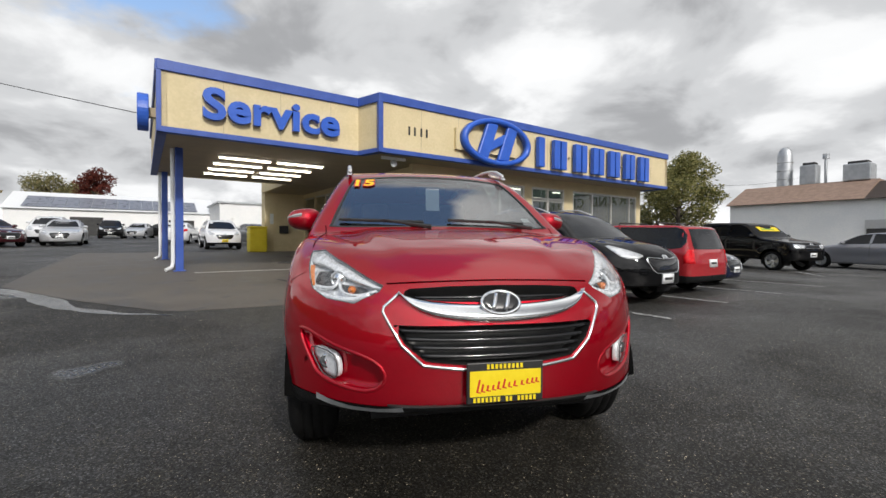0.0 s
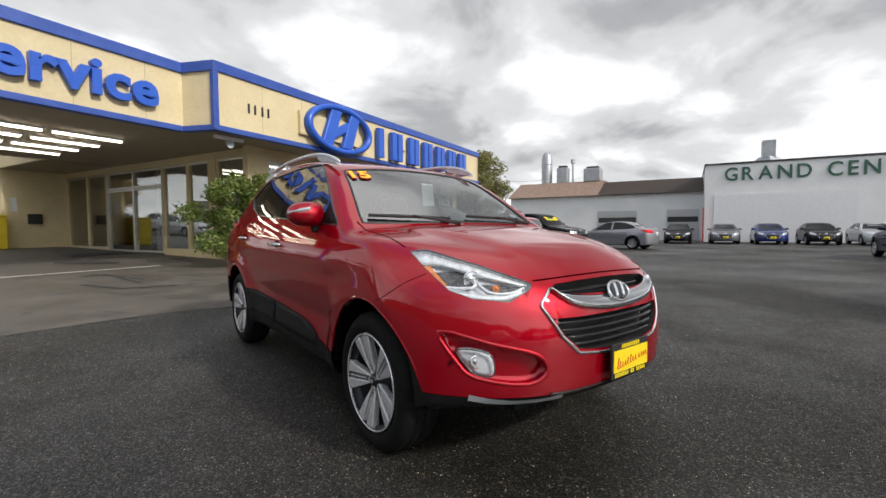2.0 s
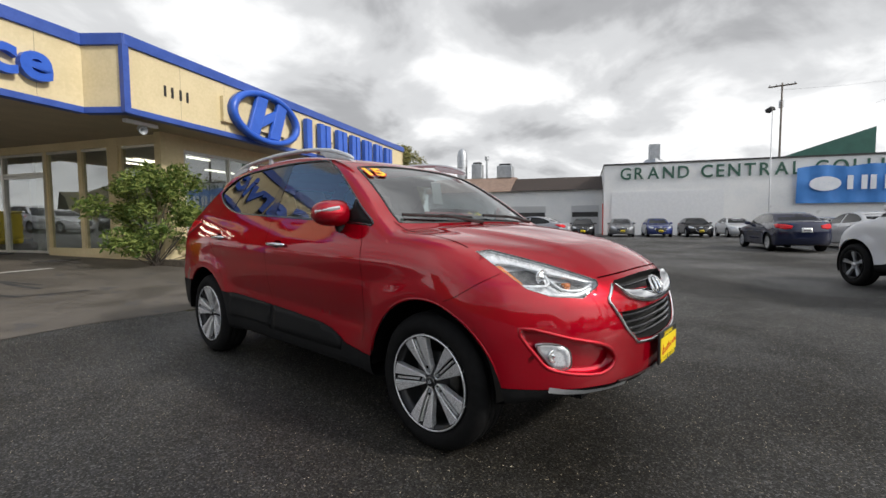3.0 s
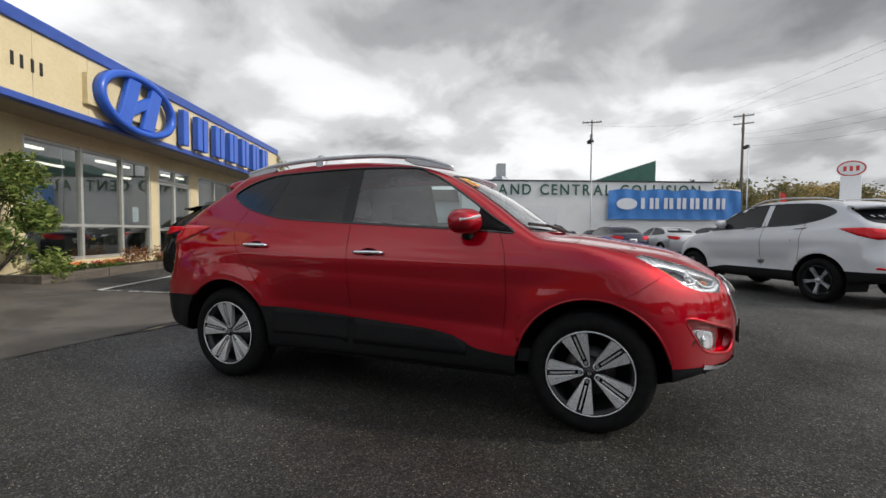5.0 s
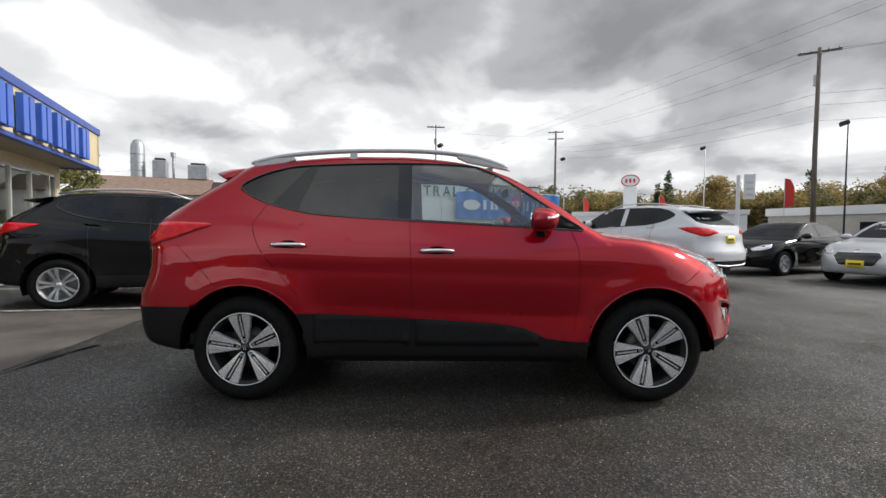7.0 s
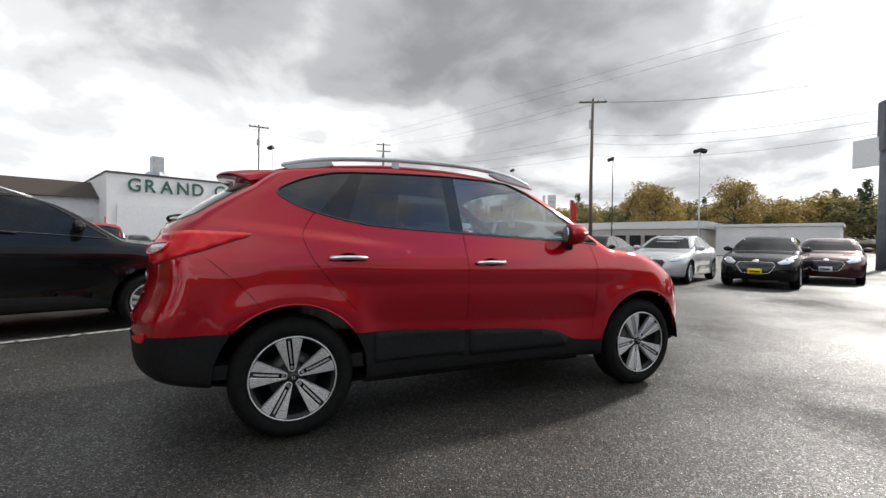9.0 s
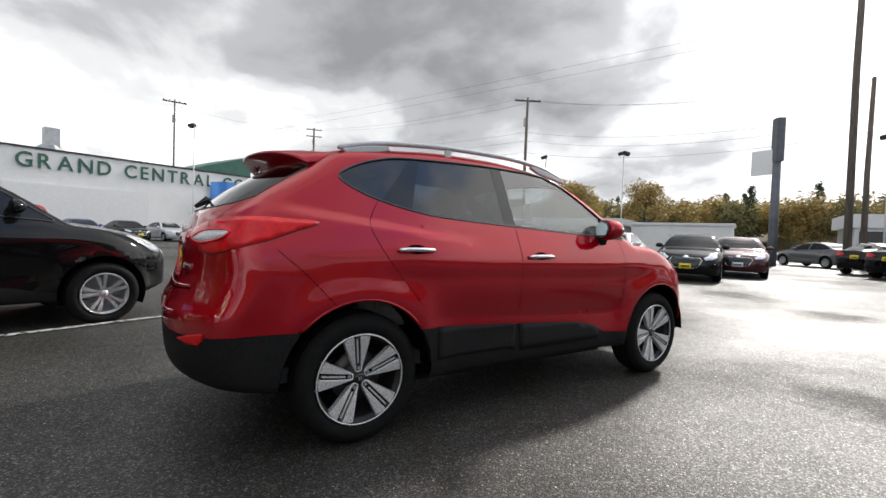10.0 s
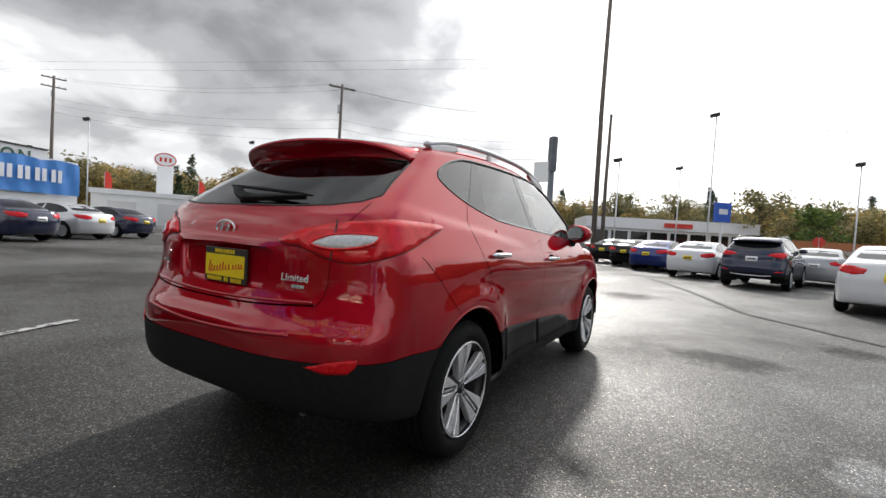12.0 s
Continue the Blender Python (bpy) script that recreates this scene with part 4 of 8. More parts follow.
def red_car():
    car = thing("compact_suv", Matrix(), "glossy garnet red compact SUV parked on damp asphalt", "car")
    sh = Shell(SUV, 0.024)
    F, R_ = (0, -1, 0), (0, 1, 0)
    arch = SUV["arch"]
    # openings
    for sx in (-1, 1):
        way = (sx, 0, 0)
        for wy in SUV["wheels"]:
            sh.drop(flank(disc(wy, arch, 0.352), sx), way)
        sh.drop(flank(rounded(DLO, 3), sx), way)
    sh.drop(face(rounded(mirrored(WS), 3), -1), F)
    sh.drop(face(mirrored(RW), 2), R_)
    lower = [(0.0, 0.722), (0.30, 0.722), (0.420, 0.724), (0.408, 0.70), (0.376, 0.650), (0.300, 0.588), (0.15, 0.571), (0.0, 0.568)]
    upper = [(0.0, 0.870), (0.20, 0.867), (0.36, 0.858), (0.385, 0.838), (0.32, 0.822), (0.245, 0.812), (0.0, 0.805)]
    sh.drop(face(mirrored(lower)), F)
    sh.drop(face(mirrored(upper)), F)
    fog = [(-0.80, -1.8, 0.675), (-0.64, -1.95, 0.628), (-0.497, -2.07, 0.583), (-0.452, -2.09, 0.512), (-0.524, -2.05, 0.459), (-0.697, -1.92, 0.485), (-0.753, -1.86, 0.547)]
    for sx in (-1, 1):
        sh.drop(flip(rounded(fog, 3), sx), (sx * 0.45, -1, 0))
        sh.drop(flip(HEADLIGHT, sx), (sx * 0.75, -1, 0))
    recess = [(0.0, 1.028), (0.30, 1.026), (0.345, 1.015), (0.31, 0.85), (0.0, 0.842)]
    sh.drop(face(mirrored(recess), 2.1), R_)
    clad = sh.below(CLAD)
    part_of("cladding", sh.mesh(clad, 0.004), PLASTIC, car, "black textured plastic lower cladding")
    body = part_of("body", sh.mesh(sh.q), RED_PAINT, car, "garnet red clear-coated bodywork")
    # recess and hood shut lines, door gaps
    part("plate_recess", sh.patch(face(mirrored(recess), 2.1), R_, -0.035, 0.035), RED_PAINT, car, smooth=True)
    gap = lambda line, way, w=0.0027: part("panel_gap", sh.band(rounded(line, 3, False), way, w, 0.0012), SEAM_SHADE, body)
    for sx in (-1, 1):
        way = (sx, 0, 0)
        gap(flank([(1.20, 1.292), (1.262, 1.19), (1.266, 1.12), (1.188, 0.973), (1.052, 0.809), (0.96, 0.70)], sx), way)
        gap(flank([(0.247, 1.18), (0.235, 0.9), (0.226, 0.60)], sx), way)
        gap(flank([(-0.80, 1.118), (-0.835, 1.015), (-0.848, 0.84), (-0.846, 0.684), (-0.822, 0.47)], sx), way)
        gap(flip([(-0.77, -1.5, 1.015), (-0.74, -1.2, 1.06), (-0.73, -0.95, 1.11)], sx), (sx * 0.4, -0.2, 1), 0.006)
        gap(flip([(-0.80, -1.70, 0.905), (-0.855, -1.62, 0.86), (-0.88, -1.52, 0.80), (-0.89, -1.45, 0.77)], sx), (sx, -0.5, 0))
        gap(flip([(-0.84, 1.75, 1.02), (-0.88, 1.62, 0.90), (-0.905, 1.48, 0.75)], sx), (sx, 0.3, 0))
        gap(flip([(-0.615, 2.05, 0.99), (-0.61, 2.06, 0.86), (-0.58, 2.12, 0.80)], sx), (sx * 0.3, 1, 0))
        gap(flip([(-0.675, 1.90, 1.235), (-0.665, 1.95, 1.19), (-0.64, 2.0, 1.14)], sx), (sx * 0.6, 1, 0))
        gap(flip([(-0.56, 1.46, 1.56), (-0.60, 1.51, 1.535), (-0.625, 1.545, 1.49), (-0.615, 1.56, 1.468)], sx), (sx * 0.8, 0.5, 1), 0.004)
    gap([(-0.58, 2.1, 0.815), (-0.3, 2.1, 0.795), (0, 2.1, 0.79), (0.3, 2.1, 0.795), (0.58, 2.1, 0.815)], R_, 0.008)
    gap([(-0.44, -2.05, 0.875), (-0.25, -2.05, 0.884), (0, -2.05, 0.888), (0.25, -2.05, 0.884), (0.44, -2.05, 0.875)], F, 0.008)
    # a soft fold across the tailgate and along the doors
    part("tailgate_fold", sh.cord(rounded([(-0.57, 2.1, 0.825), (0, 2.1, 0.805), (0.57, 2.1, 0.825)], 6, False), R_, 0.008, -0.004), RED_PAINT, body)
    part("bumper_fold", sh.cord(rounded([(-0.52, 2.1, 0.70), (0, 2.1, 0.675), (0.52, 2.1, 0.70)], 6, False), R_, 0.010, -0.005), RED_PAINT, body)
    for sx in (-1, 1):
        way = (sx, 0, 0)
        for wy in SUV["wheels"]:
            ring = [p for p in disc(wy, arch - 0.001, 0.352, 60) if p[1] > CLAD(p[0]) + 0.004]
            ring.sort(key=lambda p: math.atan2(p[1] - 0.352, p[0] - wy))
            part("arch_lip", sh.cord(flank(ring, sx), way, 0.008, -0.006), RED_PAINT, body)
            bm = bmesh.new()
            rows = []
            for k in range(25):
                a = math.pi * (0.0 + 1.0 * k / 24)
                rows.append([bm.verts.new((sx * x, wy + (arch - d) * math.cos(a), 0.352 + (arch - d) * math.sin(a))) for x, d in ((0.875, 0.004), (0.8, -0.01), (0.5, -0.01), (0.5, arch - 0.05))])
            for a, b in zip(rows, rows[1:]):
                for k in range(3):
                    bm.faces.new((a[k], a[k + 1], b[k + 1], b[k]))
            part("wheel_well", bm, SLOT, car, "black plastic wheel arch liner", True)
            wheel(car, sx * 0.765, wy, 0.345, 0.232, "sport")
        # windows of the side
        line = [tuple(p) for p in rounded(DLO, 3)]
        part("window_trim", sh.cord(flank(line, sx), way, 0.007, -0.002, True), GLOSS_BLACK, car, "gloss black window surround")
        for a, b, mat_ in (((-0.665, -0.10), (0.245, 0.02), CAR_GLASS), ((0.325, 0.02), (0.985, -0.36), CAR_GLASS_DARK), ((1.165, -0.83), (1.6, 0.0), CAR_GLASS_DARK)):
            part("side_window", sh.patch(flank(clip_y(line, a, b), sx), way, -0.006, 0, 0.05), mat_, car, "", True)
        for a, b in (((0.24, 0.02), (0.33, 0.02)), ((0.982, -0.36), (1.168, -0.83))):
            part("pillar_cover", sh.patch(flank(clip_y(line, a, b), sx), way, -0.0045, 0, 0.05), PILLAR, car, "", True)
        part("mirror_sail", sh.patch(flank(clip_y(line, (-1.2, 0.0), (-0.66, -0.10)), sx), way, 0.0, -0.012, 0.05), PLASTIC, car)
        part("window_sill_trim", sh.band(flank([p for p in DLO[11:17]], sx), way, 0.014, 0.004), GLOSS_BLACK, car)
        # plastic mouldings along the foot of the doors
        for y0, y1 in ((-0.60, 0.205), (0.245, 0.86)):
            ys = np.linspace(y0, y1, 9)
            edge = [(y, float(CLAD(y)) + 0.004) for y in ys] + [(y, 0.375 + 0.02 * (y > 0.3)) for y in ys[::-1]]
            part("door_moulding", sh.patch(flank(edge, sx), way, 0.011, -0.011, 0.04), PLASTIC, car, "black door moulding", True)
        # handles
        for y in (1.02, 0.067):
            z = 0.990 + 0.034 * (y > 0.5)
            # flat dark red patch: the shade in the handle's hollow, put into the colour
            part("handle_cup_shade", sh.patch(flank([(y + 0.060 * math.cos(a), z + 0.004 + 0.026 * math.sin(a)) for a in np.linspace(0, 6.0, 18)], sx), way, 0.0015, 0, 0.02), SEAM_SHADE, body)
            p, _ = sh.lay(flank([(y + 0.118 * k / 6, z + 0.004 - 0.004 * (k / 6) ** 2) for k in range(-6, 7)], sx), way, 0.0)
            p[:, 0] += sx * np.array([0.006 + 0.026 * (1 - (k / 6) ** 4) for k in range(-6, 7)])
            part("door_handle", smooth_all(tube([tuple(q) for q in p], [0.006] + [0.013] * 11 + [0.006], 8)), CHROME, body, "chrome door handle")
        # mirror
        mm = pose(sx * 0.905, -0.59, 1.192, 0, 0, sx * 24)
        bm = bmesh.new()
        bmesh.ops.create_uvsphere(bm, u_segments=24, v_segments=14, radius=1.0)
        for v in bm.verts:
            x, y, z = v.co
            yy = y * 0.108 if y < 0 else y ** 0.4 * 0.040
            v.co = mm @ Vector((math.copysign(abs(x) ** 0.75, x) * 0.112, yy, math.copysign(abs(z) ** 0.8, z) * (0.077 - 0.010 * x * sx)))
        mir = part("mirror", bm, RED_PAINT, car, "red door mirror with a chrome indicator strip", True)
        part("indicator", tube([mm @ Vector((-sx * 0.035 + sx * 0.128 * k / 6, -0.100 * math.sqrt(max(0.05, 1 - ((-0.035 + 0.128 * k / 6) / 0.112) ** 2)), 0.030 - 0.004 * k)) for k in range(7)], 0.012, 6), SATIN, mir, "chrome indicator strip")
        part("mirror_glass", prism([(math.cos(a) * 0.079, math.sin(a) * 0.058) for a in np.linspace(0, 2 * math.pi, 24, endpoint=False)], 0, 0.006, mm @ pose(0, 0.044, 0, -90, 0, 0)), CHROME, mir)
        part("mirror_back", prism([(math.cos(a) * 0.088, math.sin(a) * 0.066) for a in np.linspace(0, 2 * math.pi, 28, endpoint=False)], 0, 0.012, mm @ pose(0, 0.032, 0, -90, 0, 0)), GLOSS_BLACK, mir, bevel=0.006)
        part("mirror_foot", box((-0.05, -0.03, -0.05), (0.05, 0.03, 0.0), mm @ pose(-sx * 0.07, 0.01, -0.05, 0, sx * 20, 0)), PLASTIC, mir, bevel=0.01)
        # roof rail
        rail = [(sx * x, y, z) for x, y, z in ((0.60, -0.42, 1.560), (0.604, -0.24, 1.620), (0.605, -0.05, 1.652), (0.605, 0.2, 1.671), (0.60, 0.6, 1.673), (0.592, 0.9, 1.660), (0.585, 1.12, 1.640), (0.578, 1.27, 1.612), (0.572, 1.38, 1.585))]
        pts = rounded(rail, 4, False)
        rr = part("roof_rail", smooth_all(tube([tuple(p) for p in pts], [0.008] + [0.0165] * (len(pts) - 2) + [0.008], 10)), RAIL, car, "satin silver roof rail")
        part("rail_foot", box((sx * 0.590, 0.63, 1.60), (sx * 0.608, 0.68, 1.665)), RAIL, rr, bevel=0.006)
        for foot in (((1.08, 1.632), (1.20, 1.618), (1.36, 1.580), (1.34, 1.555), (1.14, 1.585), (1.06, 1.605)), ((-0.44, 1.535), (-0.40, 1.560), (-0.24, 1.612), (-0.08, 1.640), (-0.06, 1.625), (-0.14, 1.590))):
            part("rail_foot", prism(foot, -0.017, 0.017, Matrix.Translation((sx * (0.603 if foot[0][0] < 0 else 0.581), 0, 0)) @ Matrix(((0, 0, 1, 0), (1, 0, 0, 0), (0, 1, 0, 0), (0, 0, 0, 1)))), RAIL, rr, bevel=0.006)
        # head lamp: bowl, inner fittings, clear cover
        way2 = (sx * 0.75, -1, 0)
        hl = flip(HEADLIGHT, sx)
        lamp = part("headlight", sh.patch(hl, way2, -0.046, 0.044, 0.03), LAMP_BOWL, car, "clear headlight with silver light guide", True)
        part("light_guide", sh.cord(flip(rounded([(-0.785, -1.62, 0.945), (-0.768, -1.75, 0.850), (-0.70, -1.84, 0.822), (-0.569, -1.93, 0.812), (-0.505, -1.99, 0.838)], 4, False), sx), way2, 0.012, -0.014, False, 0.02), LAMP_BOWL, lamp, "white light guide")
        part("light_bezel", sh.patch(flip([(-0.775, -1.55, 0.992), (-0.72, -1.6, 1.0), (-0.597, -1.81, 0.939), (-0.47, -2.0, 0.868), (-0.50, -1.98, 0.868), (-0.605, -1.81, 0.912), (-0.70, -1.7, 0.950), (-0.765, -1.6, 0.962)], sx), way2, -0.016, -0.012, 0.02), LAMP_BOWL, lamp)
        outer = [(-0.752, -1.7, 0.935), (-0.744, -1.7, 0.868), (-0.66, -1.85, 0.860), (-0.648, -1.85, 0.905), (-0.68, -1.8, 0.942)]
        inner = [(-0.636, -1.85, 0.890), (-0.612, -1.9, 0.842), (-0.542, -1.95, 0.836), (-0.489, -2.0, 0.860), (-0.56, -1.93, 0.884)]
        for lo in (outer, inner):
            part("chamber", sh.patch(flip(lo, sx), way2, -0.040, 0, 0.02), LAMP_GREY, lamp)
        part("chamber_edge", sh.cord(flip(rounded([outer[0], outer[1], outer[2], outer[3]], 3, False), sx), way2, 0.007, -0.022, False, 0.02), LAMP_BOWL, lamp)
        part("chamber_edge", sh.cord(flip(rounded([inner[0], inner[1], inner[2], inner[3]], 3, False), sx), way2, 0.006, -0.022, False, 0.02), LAMP_BOWL, lamp)
        for x, z, r, stuff in ((0.703, 0.908, 0.036, CHROME), (0.571, 0.866, 0.016, LAMP_AMBER)):
            p, n = sh.lay([(sx * x, -1.9, z)], way2, -0.034)
            d = Vector((sx * 0.35, -1, 0)).normalized()
            q = d.to_track_quat("X", "Z").to_matrix().to_4x4()
            bm = lathe([(-0.03, 0.01), (0.0, r * 0.9), (0.012, r), (0.012, r * 0.86), (0.004, r * 0.8), (0.016, r * 0.55), (0.022, 0.002)], 24)
            bm.transform(Matrix.Translation(tuple(p[0])) @ q)
            part("projector" if stuff is CHROME else "indicator_bulb", smooth_all(bm), stuff, lamp, "" if stuff is CHROME else "amber indicator bulb")
        part("indicator_lens", sh.patch(flip([(-0.790, -1.66, 0.940), (-0.775, -1.70, 0.945), (-0.755, -1.80, 0.866), (-0.765, -1.80, 0.856), (-0.795, -1.70, 0.90)], sx), way2, -0.012, 0, 0.02), LAMP_AMBER, lamp)
        part("lamp_cover", sh.patch(hl, way2, 0.001, 0, 0.03), LENS, lamp)
        part("lamp_edge", sh.cord(hl, way2, 0.004, -0.004, True, 0.03), LAMP_GREY, lamp)
        # fog lamp in its pocket
        way3 = (sx * 0.45, -1, 0)
        part("fog_lamp_pocket", sh.patch(flip(rounded(fog, 3), sx), way3, -0.050, 0.048, 0.03), RED_PAINT, body, "", True)
        part("pocket_edge", sh.cord(flip(rounded(fog, 3), sx), way3, 0.011, -0.008, True), RED_PAINT, body)
        fog_glass = [(-0.752, -1.86, 0.600), (-0.66, -1.96, 0.585), (-0.646, -1.97, 0.50), (-0.69, -1.93, 0.492), (-0.73, -1.9, 0.53)]
        fl = part("fog_lamp", sh.patch(flip(rounded(fog_glass, 4), sx), way3, -0.024, -0.02, 0.02), LAMP_BOWL, car, "clear fog lamp", True)
        p, n = sh.lay([(sx * 0.692, -1.9, 0.548)], way3, -0.026)
        bm = lathe([(0.0, 0.030), (0.004, 0.028), (0.002, 0.020), (0.001, 0.008), (0.008, 0.006), (0.010, 0.001)], 20)
        bm.transform(Matrix.Translation(tuple(p[0])) @ Vector((sx * 0.4, -1, 0.05)).normalized().to_track_quat("X", "Z").to_matrix().to_4x4())
        part("fog_reflector", smooth_all(bm), CHROME, fl)
        part("fog_cover", sh.patch(flip(rounded(fog_glass, 4), sx), way3, -0.010, 0, 0.03), LENS, fl)
        part("fog_bezel", sh.cord(flip(rounded(fog_glass, 4), sx), way3, 0.003, -0.012, True, 0.02), LAMP_GREY, fl)
        # rear lamp
        way4 = (sx * 0.9, 1, 0)
        smooth_tail = rounded(TAIL, 3)
        tl = part("tail_light", sh.patch(flip(smooth_tail, sx), way4, 0.007, -0.02, 0.03), LAMP_RED, car, "red tail light with a clear reversing window", True)
        clear = rounded([(-0.525, 2.065, 1.056), (-0.59, 2.04, 1.084), (-0.67, 1.98, 1.096), (-0.74, 1.92, 1.094), (-0.73, 1.93, 1.066), (-0.68, 1.98, 1.046), (-0.62, 2.03, 1.037), (-0.56, 2.055, 1.042)], 3)
        part("reversing_window", sh.patch(flip(clear, sx), way4, 0.0125, -0.005, 0.02), LAMP_WHITE, tl, "clear reversing lamp window")
        part("window_rim", sh.cord(flip(clear, sx), way4, 0.006, 0.010, True, 0.02), LAMP_RED, tl)
        part("lamp_divide", sh.band(flip([(-0.625, 2.03, 1.15), (-0.62, 2.05, 0.995)], sx), way4, 0.006, 0.0085), BLACK, tl)
        part("lamp_edge", sh.cord(flip(smooth_tail, sx), way4, 0.004, 0.0, True, 0.03), BLACK, tl)
        part("rear_reflector", sh.patch(flip([(-0.585, 2.13, 0.588), (-0.68, 2.10, 0.612), (-0.775, 2.045, 0.630), (-0.775, 2.05, 0.602), (-0.745, 2.06, 0.574), (-0.66, 2.10, 0.568)], sx), way4, 0.0065, -0.006, 0.015), REFLEX, car, "dark red reflector set in the bumper")
            # front
    part("windscreen", sh.patch(face(rounded(mirrored(WS), 3), -1), F, -0.004, 0, 0.06), SCREEN_GLASS, car, "", True)
    part("windscreen_edge", sh.cord(face(rounded(mirrored(WS), 3), -1), F, 0.008, -0.003, True), BLACK, car)
    part("rear_window", sh.patch(face(mirrored(RW), 2), R_, -0.004, 0, 0.06), CAR_GLASS_DARK, car, "", True)
    part("rear_window_edge", sh.cord(face(mirrored(RW), 2), R_, 0.007, -0.003, True), BLACK, car)
    gr = part("grille", sh.patch(face(mirrored(lower)), F, -0.075, 0.07, 0.04), BLACK, car, "black slatted grille in a chrome frame")
    for k in range(4):
        z = 0.705 - 0.033 * k
        w = 0.412 - 0.030 * k
        part("slat", sh.cord([(w * j / 8, -2.1, z - 0.006 * (1 - (j / 8) ** 2)) for j in range(-8, 9)], F, 0.009, -0.022), GLOSS_BLACK, gr)
    part("upper_grille", sh.patch(face(mirrored(upper)), F, -0.06, 0.056, 0.04), BLACK, gr)
    part("slat", sh.cord([(0.34 * j / 8, -2.1, 0.84) for j in range(-8, 9)], F, 0.007, -0.03), GLOSS_BLACK, gr)
    top_z = curve([(0.0, 0.801), (0.1, 0.803), (0.245, 0.813), (0.32, 0.824), (0.394, 0.842)])
    low_z = curve([(0.0, 0.729), (0.1, 0.733), (0.236, 0.749), (0.31, 0.770), (0.36, 0.800), (0.395, 0.838)])
    across = ((0.0, -0.012), (0.05, 0.016), (0.16, 0.026), (0.4, 0.023), (0.7, 0.014), (0.95, 0.004), (1.0, -0.010))
    bm = bmesh.new()
    prev = None
    for i in range(-36, 37):
        x = 0.394 * i / 36
        zt, zl = float(top_z(abs(x))), float(low_z(abs(x)))
        base, nrm = sh.lay([(x, -2.1, zl + (zt - zl) * a) for a, o in across], F, 0.0)
        row = [bm.verts.new(p + n * o) for p, n, (a, o) in zip(base, nrm, across)]
        if prev:
            for a, b, c, d in zip(prev, prev[1:], row[1:], row):
                bm.faces.new((a, d, c, b))
        prev = row
    bmesh.ops.recalc_face_normals(bm, faces=bm.faces)
    part("chrome_wing", bm, CHROME, gr, "broad chrome bar", True)
    frame_line = [(-0.390, 0.842), (-0.452, 0.790), (-0.458, 0.772), (-0.43, 0.72), (-0.389, 0.648), (-0.308, 0.574), (-0.156, 0.556), (0, 0.554), (0.156, 0.556), (0.308, 0.574), (0.389, 0.648), (0.43, 0.72), (0.458, 0.772), (0.452, 0.790), (0.390, 0.842)]
    part("chrome_frame", sh.cord(face(frame_line), F, 0.0075, 0.003, False, 0.03), CHROME, gr)
    em = part("emblem", sh.patch(ellipse(0, 0.798, 0.078, 0.038), F, 0.022, -0.02, 0.02), GLOSS_BLACK, car, "plain oval chrome badge")
    part("emblem_ring", sh.cord(ellipse(0, 0.798, 0.078, 0.038), F, 0.007, 0.022, True, 0.015), CHROME, em)
    for x in (-0.026, 0.026):
        part("emblem_bar", sh.cord([(x - 0.012, -2.1, 0.77), (x + 0.012, -2.1, 0.826)], F, 0.009, 0.026, False, 0.02), CHROME, em)
    for sx in (-1, 1):
        part("skid_strip", sh.band([(sx * x, -2.0, z) for x, z in ((0.34, 0.402), (0.45, 0.392), (0.58, 0.390), (0.68, 0.397), (0.76, 0.408))], (sx * 0.4, -1, 0), 0.026, 0.007), STEEL, car, "satin silver strip under the bumper")
    part("lower_intake", sh.patch(face([(-0.44, 0.42), (0.44, 0.42), (0.40, 0.375), (-0.40, 0.375)]), F, 0.012, -0.01, 0.05), BLACK, car)
    # plates of the dealer
    for y, sgn, z in ((-2.19, -1, 0.512), (2.105, 1, 0.925)):
        mp = pose(0 if sgn < 0 else -0.024, y, z, 90, 0, 0 if sgn < 0 else 180)
        pl = part("dealer_plate", box((-0.153, -0.078, -0.008), (0.153, 0.078, 0.004), mp), BLACK, car, "black plate frame with a yellow dealer card", bevel=0.004)
        part("card", box((-0.142, -0.05, 0.004), (0.142, 0.047, 0.007), mp), PLATE_YELLOW, pl)
        for k, (x, h) in enumerate(((-0.118, 0.050), (-0.100, 0.030), (-0.078, 0.022), (-0.056, 0.020), (-0.036, 0.030), (-0.014, 0.036), (0.008, 0.020), (0.030, 0.022), (0.060, 0.018), (0.082, 0.020), (0.102, 0.020), (0.120, 0.018))):
            tilt = mp @ pose(0, 0, 0, 0, 0, 7) @ Matrix.Translation((x, -0.020, 0)) @ pose(0, 0, 0, 0, 0, -20)
            part("print_bar", box((-0.0036, 0.0, 0.007), (0.0036, h, 0.0085), tilt), PLATE_RED, pl)
            part("print_bar", box((-0.003, 0.0, 0.0072), (0.014, 0.0045, 0.0084), tilt), PLATE_RED, pl)
        for zz, n_ in ((-0.064, 17), (0.062, 10)):
            for i in range(n_):
                if (n_ == 17 and i in (7, 10)) or i == n_ - 1:
                    continue
                x = -0.128 + 0.256 * i / (n_ - 1) if n_ == 17 else -0.075 + 0.15 * i / (n_ - 1)
                part("print_bar", box((x, zz - 0.009, 0.004), (x + 0.010, zz + 0.009, 0.0055), mp), PLATE_YELLOW, pl)
